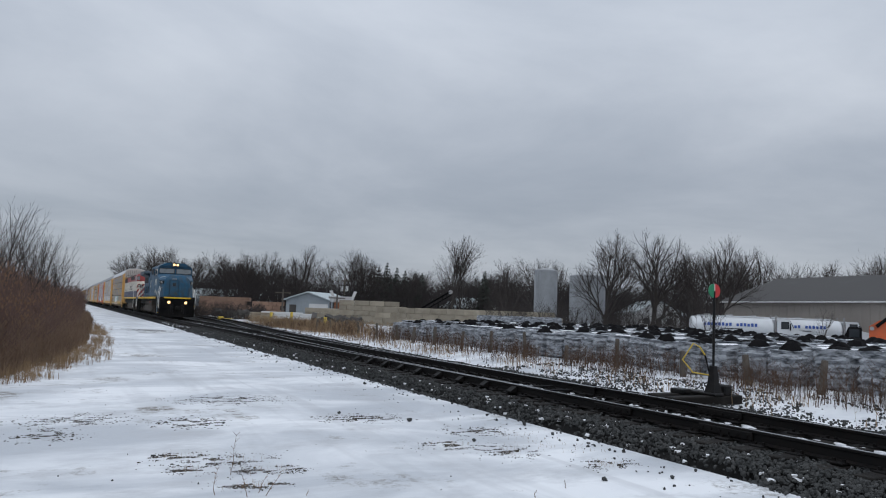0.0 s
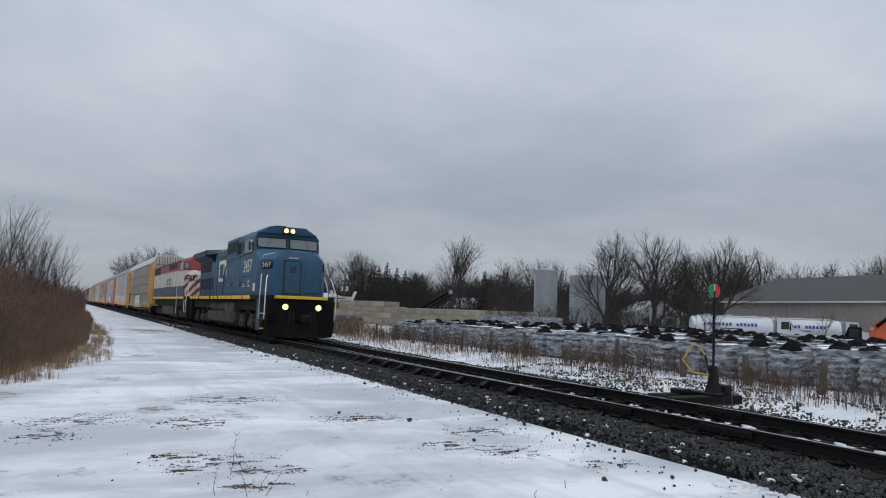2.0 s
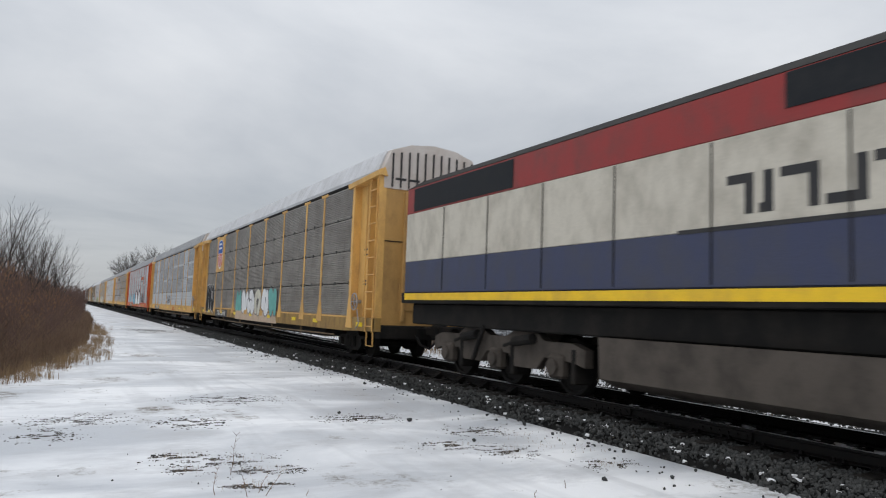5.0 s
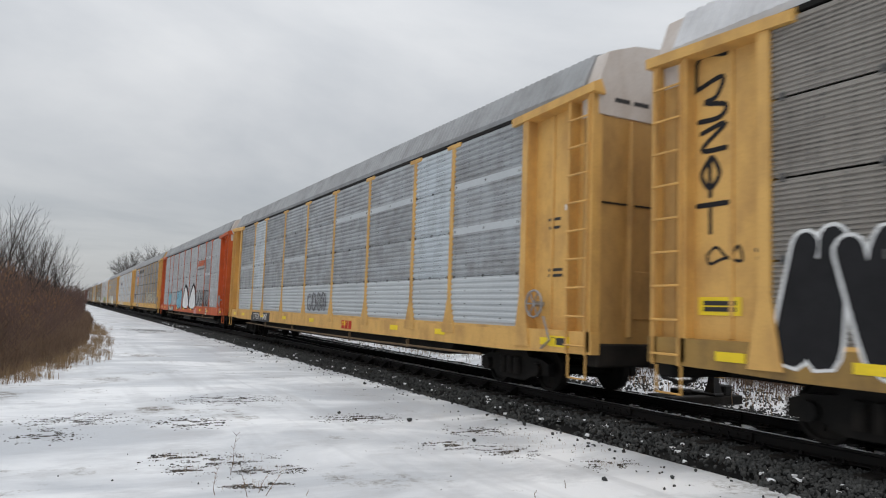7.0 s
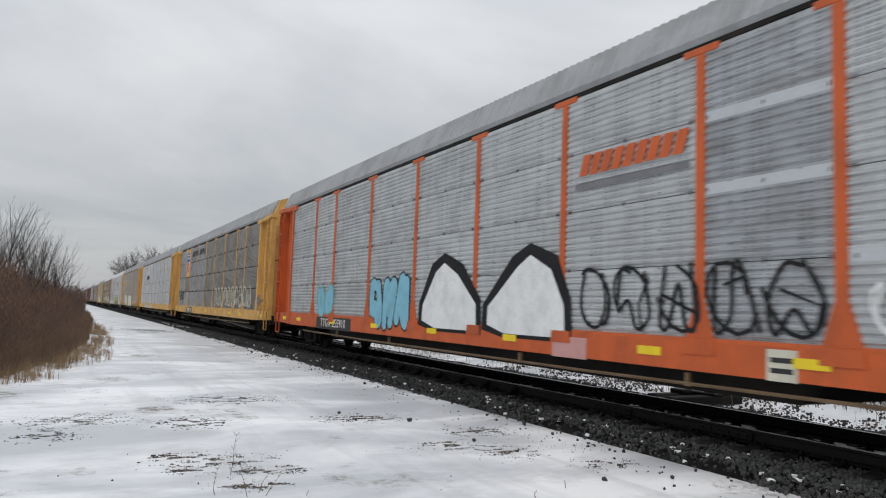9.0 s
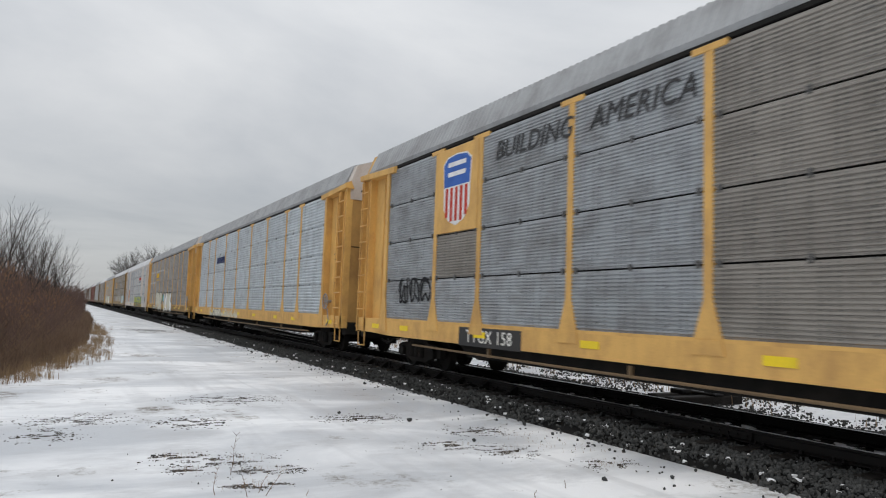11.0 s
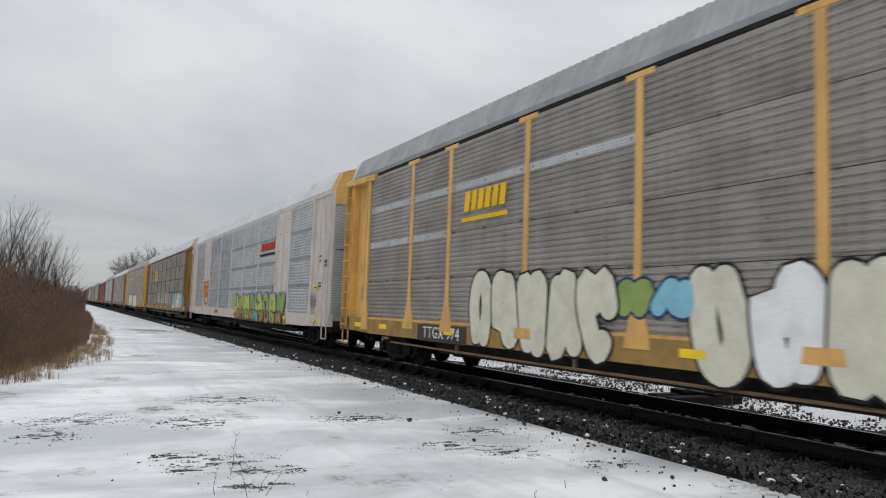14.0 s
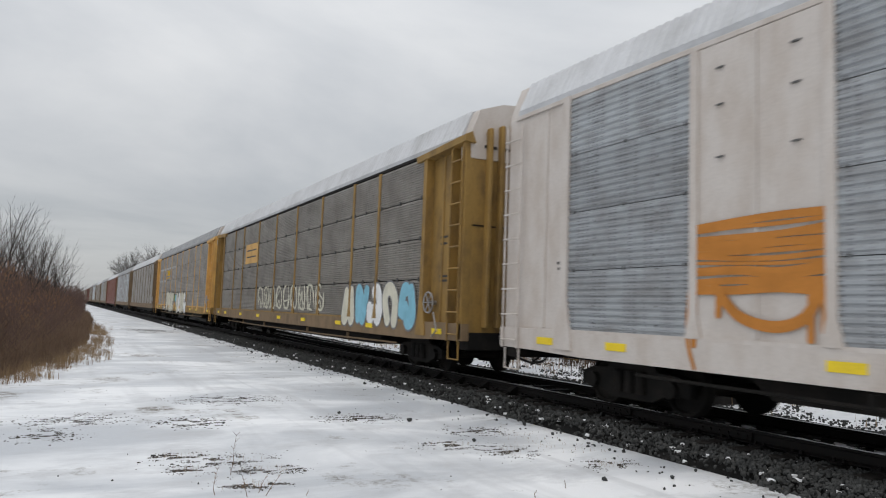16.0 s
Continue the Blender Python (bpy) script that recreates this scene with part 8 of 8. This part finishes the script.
def brush():
    rnd = random.Random(21)
    # wood behind the yard
    b = Build()
    k = 0
    while k < 13500:
        az, d = rnd.uniform(7.99, 64.50), rnd.uniform(124, 205)
        x, y = at(az, d)
        if abs(x - TRACK_X) < 13 or (az > 47.40 and d < 128):
            continue
        k += 1
        spray(b, x, y, ground_z(x, y), rnd.uniform(4.0, 9.8) * rnd.uniform(0.75, 1.0), rnd.uniform(0.03, 0.065), rnd, 7)
    for k in range(3200):
        y = rnd.uniform(200, 480)
        x = TRACK_X + rnd.choice((-1, 1)) * rnd.uniform(14, 60)
        spray(b, x, y, -0.4, rnd.uniform(4, 10), rnd.uniform(0.08, 0.2), rnd, 4)
    for k in range(1500):
        y = rnd.uniform(480, 800)
        x = TRACK_X + rnd.uniform(-140, 260)
        spray(b, x, y, -0.4, rnd.uniform(6, 12), rnd.uniform(0.2, 0.4), rnd, 4)
    stuff("woodland", b, "woods", "dark leafless undergrowth of the far wood", "woodland")
    # brush before the tanks and along the yard's edge
    b = Build()
    for k in range(2600):
        az, d = rnd.uniform(31.40, 49.79), rnd.uniform(64, 112)
        x, y = at(az, d)
        spray(b, x, y, ground_z(x, y), rnd.uniform(0.8, 3.6), rnd.uniform(0.012, 0.03), rnd, 4)
    for k in range(1300):
        az, d = rnd.uniform(8.39, 14.00), rnd.uniform(84, 112)
        x, y = at(az, d)
        spray(b, x, y, ground_z(x, y), rnd.uniform(0.6, 2.2), rnd.uniform(0.012, 0.03), rnd, 4)
    stuff("brush", b, "twig", "leafless brush round the tanks and stacks", "brush")
    # thicket beside the path: reddish shrubs
    b, lv = Build(), Build()
    for k in range(4600):
        y = 15 + 105 * rnd.random() ** 1.5
        e = thicket_edge(y)
        lo = -0.105 * y - 1.2
        x = rnd.uniform(lo, e - 0.7)
        h = min(0.7 + 0.75 * (e - x), 3.9) * rnd.uniform(0.5, 1.1)
        if y > 60:
            h = max(h, rnd.uniform(1.2, 3.4))
        spray(b, x, y, ground_z(x, y) - 0.05, h, rnd.uniform(0.005, 0.010) * (1 + y / 60), rnd, 10)
        if h > 1.6 and y < 60 and rnd.random() < 0.7:
            for j in range(9):
                px, py, pz = x + rnd.uniform(-0.5, 0.5), y + rnd.uniform(-0.5, 0.5), ground_z(x, y) + h * rnd.uniform(0.5, 1.0)
                a = rnd.uniform(0, 6.283)
                L = rnd.uniform(0.03, 0.06)
                lv.add([(px, py, pz), (px + L * math.cos(a), py + L * math.sin(a), pz + 0.02), (px + L * math.cos(a), py + L * math.sin(a), pz - L), (px, py, pz - L * 1.2)], [(0, 1, 2, 3)])
    stuff("thicket", b, "red_twig", "dense reddish-brown leafless shrubs beside the verge", "shrubs")
    stuff("clinging_leaves", lv, "dead_leaf", "dry brown leaves clinging to the shrubs", "leaves")
    # tall brown weeds in front of the shrubs
    b, g = Build(), Build()
    for k in range(12000):
        y = 14.5 + 60 * rnd.random() ** 1.7
        e = thicket_edge(y) + 0.25 * noise.noise(Vector((y * 0.6, 0, 5)))
        x = e - 0.30 - abs(rnd.gauss(0, 1.15)) + 0.6 * noise.noise(Vector((y * 0.45, 7, 2)))
        h = rnd.uniform(0.45, 1.15) * min(1.0, 0.42 + 0.45 * (e - x))
        spray(b, x, y, ground_z(x, y) - 0.03, h * 1.15, rnd.uniform(0.005, 0.011) * (1 + y / 40), rnd, 3)
    stuff("weeds", b, "brown_weed", "tall brown dead weeds along the thicket", "weeds")
    # tufts of pale grass in the snow before the weeds
    for k in range(420):
        y0 = 13.5 + 36 * rnd.random() ** 1.5
        x0 = thicket_edge(y0) + 0.35 * noise.noise(Vector((y0 * 0.8, 2, 5))) + rnd.gauss(0.12, 0.30)
        if noise.noise(Vector((y0 * 0.7, x0, 1))) < -0.2:
            continue
        for q in range(rnd.randrange(8, 22)):
            x, y = x0 + rnd.gauss(0, 0.07), y0 + rnd.gauss(0, 0.10)
            spray(g, x, y, ground_z(x, y) - 0.02, rnd.uniform(0.10, 0.42), rnd.uniform(0.003, 0.007), rnd, 2)
    # tufts along the foot of the ballast
    for k in range(130):
        cx, cy = rnd.choice(((5.95, 8.92), (6.00, 8.21), (6.13, 7.75), (6.02, 8.66), (6.23, 7.52))) 
        x, y = cx + rnd.gauss(0, 0.2), cy + rnd.gauss(0, 0.25)
        spray(g, x, y, ground_z(x, y) - 0.02, rnd.uniform(0.02, 0.08), rnd.uniform(0.002, 0.004), rnd, 2)
    stuff("dry_grass", g, "dry_grass", "pale dry grass at the edge of the snow", "grass")
    # weeds along the fence
    b, g = Build(), Build()
    for k in range(7600):
        y = 6.5 + 55 * rnd.random() ** 1.25
        x = 15.1 + rnd.gauss(0, 0.75) + branch(y) * 0.35
        dens = noise.noise(Vector((x * 0.5, y * 0.35, 4)))
        if dens < -0.12:
            continue
        h = rnd.uniform(0.25, 1.0) * (0.85 + 0.5 * dens)
        spray(b, x, y, ground_z(x, y) - 0.02, h, rnd.uniform(0.003, 0.006) * (1 + y / 40), rnd, 5)
    stuff("fence_weeds", b, "fence_weed", "brown dead weeds along the fence posts", "weeds")
    for k in range(3200):
        y = 6.0 + 60 * rnd.random() ** 1.2
        x = 13.6 + branch(y) * 0.7 + rnd.gauss(0, 0.55)
        if noise.noise(Vector((x * 0.7, y * 0.5, 8))) < 0.0 and y < 24:
            continue
        spray(g, x, y, ground_z(x, y) - 0.02, rnd.uniform(0.08, 0.42), rnd.uniform(0.004, 0.008) * (1 + y / 50), rnd, 2)
    for k in range(2200):
        y = rnd.uniform(38, 72)
        x = 16.0 + rnd.gauss(0, 1.2) + 0.05 * (y - 38)
        spray(g, x, y, ground_z(x, y) - 0.02, rnd.uniform(0.3, 1.0), rnd.uniform(0.01, 0.02), rnd, 3)
    stuff("siding_grass", g, "dry_grass", "straw-coloured dry grass beside the siding", "grass")


brush()


# ---- loose stone ----
def stone_mesh(seed, mat="stone"):
    rnd = random.Random(seed)
    bm = bmesh.new()
    bmesh.ops.create_icosphere(bm, subdivisions=1, radius=1.0)
    sx, sy, sz = rnd.uniform(0.8, 1.25), rnd.uniform(0.7, 1.1), rnd.uniform(0.5, 0.85)
    for v in bm.verts:
        f = rnd.uniform(0.62, 1.25)
        v.co = Vector((v.co.x * sx * f, v.co.y * sy * f, v.co.z * sz * f))
    me = bpy.data.meshes.new("ballast_stone")
    bm.to_mesh(me)
    bm.free()
    me.materials.append(M[mat])
    return me


def shoulder_z(x, y):
    """Top of the ballast bed at x, on the side of the path."""
    l = TRACK_X - 1.45
    if x > l:
        return -0.235
    if x > l - 0.30:
        return -0.235 - 0.065 * (l - x) / 0.30
    return max(-0.30 - 0.14 * (l - 0.30 - x) / 0.32, ground_z(x, y))


def stones():
    rnd = random.Random(31)
    metas = [stone_mesh(s) for s in range(8)]
    low = []
    for me in metas:
        low.append(([v.co.copy() for v in me.vertices], [tuple(p.vertices) for p in me.polygons]))
    near, field = 0, Build()
    spots = []
    for k in range(24000):
        y = 3.4 + 46 * rnd.random() ** 1.8
        u = rnd.random()
        edge = TRACK_X - 1.80 + 0.22 * noise.noise(Vector((y * 0.7, 1, 2))) + 0.16 * noise.noise(Vector((y * 2.6, 4, 2))) - 0.22 * smoothstep(9, 15, y)
        if u < 0.66:
            x = rnd.uniform(edge, TRACK_X - 0.84)
        elif u < 0.73:
            x = edge - abs(rnd.gauss(0, 0.11))
        elif u < 0.742:
            x = edge - abs(rnd.gauss(0, 0.35))
        elif u < 0.86:
            x = rnd.uniform(TRACK_X - 0.66, TRACK_X + 0.66)
        else:
            x = TRACK_X + 0.85 + abs(rnd.gauss(0.5, 1.1)) + branch(y)
        spots.append((x, y))
    for k in range(6500):
        y = 4.0 + 16 * rnd.random()
        x = TRACK_X + rnd.uniform(1.6, 6.0)
        if noise.noise(Vector((x * 0.8, y * 0.5, 11))) > -0.14:
            spots.append((x, y))
    spots.sort(key=lambda p: p[1] + abs(p[0] - 7.2) * 0.5)
    for x, y in spots:
        g = ground_z(x, y)
        side = shoulder_z(x, y) if x < TRACK_X else (-0.235 - 0.08 * smoothstep(1.5, 3.2, x - TRACK_X - branch(y)) if x < TRACK_X + 3.2 + branch(y) else g)
        if abs(x - TRACK_X) < 0.7:
            side = -0.24
        r = rnd.uniform(0.014, 0.036) * (1.0 + 0.008 * y)
        z = max(side, g) + r * rnd.uniform(-0.3, 0.9)
        m = pose(x, y, z, rnd.uniform(0, 360), rnd.uniform(0, 360), rnd.uniform(0, 360)) @ Matrix.Diagonal((r, r, r, 1))
        j = rnd.randrange(8)
        if near < 300 and 6.2 < x < 8.2 and y > 4.6:
            near += 1
            part("ballast_stone", metas[j], None, track, m=m)
        else:
            vs, fs = low[j]
            field.add([m @ v for v in vs], fs)
    stuff("ballast_stones", field, "stone", "loose dark crushed stone on the shoulder", "ballast")
    # scattered stones and clods on the snow
    sc = Build()
    for k in range(330):
        y = 4 + 34 * rnd.random() ** 1.4
        x = TRACK_X - 2.5 - abs(rnd.gauss(0, 0.55)) if rnd.random() < 0.6 else rnd.uniform(-1.5, 6.2)
        if x < thicket_edge(y) + 0.2:
            continue
        r = rnd.uniform(0.005, 0.014) if x < 5.6 else rnd.uniform(0.006, 0.022)
        vs, fs = low[rnd.randrange(8)]
        m = pose(x, y, ground_z(x, y) + r * 0.3, rnd.uniform(0, 360), rnd.uniform(0, 360), 0) @ Matrix.Diagonal((r, r, r, 1))
        sc.add([m @ v for v in vs], fs)
    stuff("scattered_stones", sc, "stone", "dark pebbles scattered on the snow", "pebbles")
    for x, y, r in ((4.99, 10.41, 0.055), (4.20, 11.48, 0.04), (1.03, 8.86, 0.03), (5.10, 8.56, 0.035), (6.14, 5.96, 0.035), (5.35, 6.17, 0.04), (2.19, 10.86, 0.025)):
        o = part("rock", stone_mesh(int(r * 1e4) + int(x * 10)), None, None, m=pose(x, y, ground_z(x, y) + r * 0.5, 0, 0, 40) @ Matrix.Diagonal((r, r, r, 1)))
        tagged(o, "single dark stone lying on the snow", "stone", "stones on the snow")
    # snow lying on ties and in the cribs
    sn = Build()
    for k in range(1900):
        y = 3.5 + 60 * rnd.random() ** 1.3
        u = rnd.random()
        if u < 0.35:
            x = TRACK_X + rnd.uniform(-0.62, 0.62)
            z = -0.185
        elif u < 0.55:
            x = rnd.uniform(TRACK_X - 1.9, TRACK_X - 0.9)
            z = shoulder_z(x, y) + 0.010
        else:
            x = TRACK_X + 1.2 + abs(rnd.gauss(0.6, 0.9)) + branch(y)
            z = max(-0.235 - 0.06 * smoothstep(1.5, 2.6, x - TRACK_X - branch(y)) if x < TRACK_X + 3.0 + branch(y) else -1, ground_z(x, y))
        n = 9
        rx, ry = rnd.uniform(0.015, 0.05), rnd.uniform(0.02, 0.10)
        if u >= 0.35:
            rx, ry = 1.1 * rx, 0.9 * ry
        elif rnd.random() < 0.06:
            rx, ry = 2.2 * rx, 2.2 * ry
        ring = [(x + rx * math.cos(2 * math.pi * q / n) * rnd.uniform(0.6, 1.2), y + ry * math.sin(2 * math.pi * q / n) * rnd.uniform(0.6, 1.2), z) for q in range(n)]
        hh = rnd.uniform(0.002, 0.007)
        sn.loft([[(a, b_, c - 0.03) for a, b_, c in ring], ring, [(x + (a - x) * 0.6, y + (b_ - y) * 0.6, c + hh) for a, b_, c in ring]])
    tagged(part("snow_lumps", sn, M["snow_clump"], smooth=70), "thin snow lying between ties and stones", "snow", kind="stuff")


stones()


def bare_patches():
    """Low humps of thawed earth with dead stalks in the snow."""
    rnd = random.Random(41)
    soil, stalks = Build(), Build()
    spots = [(1.78, 11.07, 0.32, 0.30), (0.24, 11.74, 0.45, 0.35), (-0.12, 10.55, 0.25, 0.3), (4.38, 10.92, 0.45, 0.28), (1.25, 8.79, 0.22, 0.13), (2.05, 7.79, 0.32, 0.12), (1.75, 8.40, 0.38, 0.18), (1.78, 7.15, 0.22, 0.10),
             (4.67, 8.40, 0.30, 0.2), (5.58, 9.27, 0.3, 0.25), (2.74, 13.48, 0.6, 0.35), (4.62, 45.91, 0.9, 1.6), (1.27, 8.05, 0.15, 0.1), (5.19, 7.84, 0.25, 0.25), (5.95, 6.82, 0.25, 0.15)]
    for x0, y0, rx, ry in spots:
        for k in range(int(2600 * rx ** 0.7)):
            x, y = x0 + rnd.gauss(0, rx * 0.75), y0 + rnd.gauss(0, ry * 0.8)
            if noise.noise(Vector((x * 4.0, y * 9.0, 3))) < 0.05:
                continue
            r = rnd.uniform(0.004, 0.011) * (1 if y0 < 9 else 1.2 if y0 < 20 else 2.0) * (1.8 if rnd.random() < 0.05 else 1)
            n = 5
            z = ground_z(x, y)
            ring = [(x + 1.5 * r * math.cos(1.2566 * q + k) * rnd.uniform(0.6, 1.3), y + 1.5 * r * math.sin(1.2566 * q + k) * rnd.uniform(0.6, 1.3), z - 0.005) for q in range(n)]
            soil.loft([ring, [(x + (a - x) * 0.5, y + (b - y) * 0.5, z + r * rnd.uniform(0.3, 0.6)) for a, b, c in ring]])
        if y0 < 9:
            for k in range(45):
                x, y = x0 + rnd.gauss(0, rx * 0.5), y0 + rnd.gauss(0, ry * 0.7)
                spray(stalks, x, y, ground_z(x, y), rnd.uniform(0.015, 0.06), 0.002, rnd, 2)
    tagged(part("bare_earth", soil, M["soil"], smooth=0), "crumbs of dark thawed earth in the snow", "earth", kind="stuff")
    stuff("short_stalks", stalks, "dry_grass", "short dead stalks in thawed patches", "grass")
    # taller dead stems
    for x, y, h, lean in ((1.66, 7.70, 0.42, 0.04), (1.35, 6.86, 0.25, -0.02), (1.77, 6.71, 0.22, 0.18), (1.73, 6.83, 0.18, 0.12), (1.62, 6.72, 0.2, -0.1), (2.15, 6.61, 0.07, 0.02), (4.12, 5.75, 0.12, 0.03), (4.75, 6.07, 0.10, 0.02)):
        b = Build()
        z = ground_z(x, y)
        p = Vector((0, 0, -0.02))
        for k in range(6):
            q = p + Vector((lean * h * 0.5 + rnd.uniform(-0.012, 0.012), rnd.uniform(-0.01, 0.01), h / 6))
            stick(b, p, q, 0.005 * (1 - k / 8), 0.005 * (1 - (k + 1) / 8))
            if k > 1:
                for j in range(2):
                    a = rnd.uniform(0, 6.28)
                    stick(b, q, q + Vector((math.cos(a) * 0.05, math.sin(a) * 0.05, 0.05)) * h * 2, 0.0026, 0.0012)
            p = q
        tagged(part("dead_stem", b, M["brown_weed"], m=pose(x, y, z), smooth=0), "thin dead weed stem standing in the snow", "weed", "dead stems in the snow")


bare_patches()


# ---- motion ----
def wheel_rows(radius, n=481):
    """Turns of a wheelset that rolls along with the train."""
    turn = SPEED / radius
    return [(k / 30.0, turn * k / 30.0) for k in range(n)]


def motions():
    for ob, u in MOVING:
        walk(ob, [(t, pose(TRACK_X, u - SPEED * t, 0)) for t in (0, 4, 8, 12, 16)])
    for ob, y, radius in ROLLING:
        walk(ob, [(t, pose(0, y, radius) @ Matrix.Rotation(a, 4, "X")) for t, a in wheel_rows(radius)])


motions()
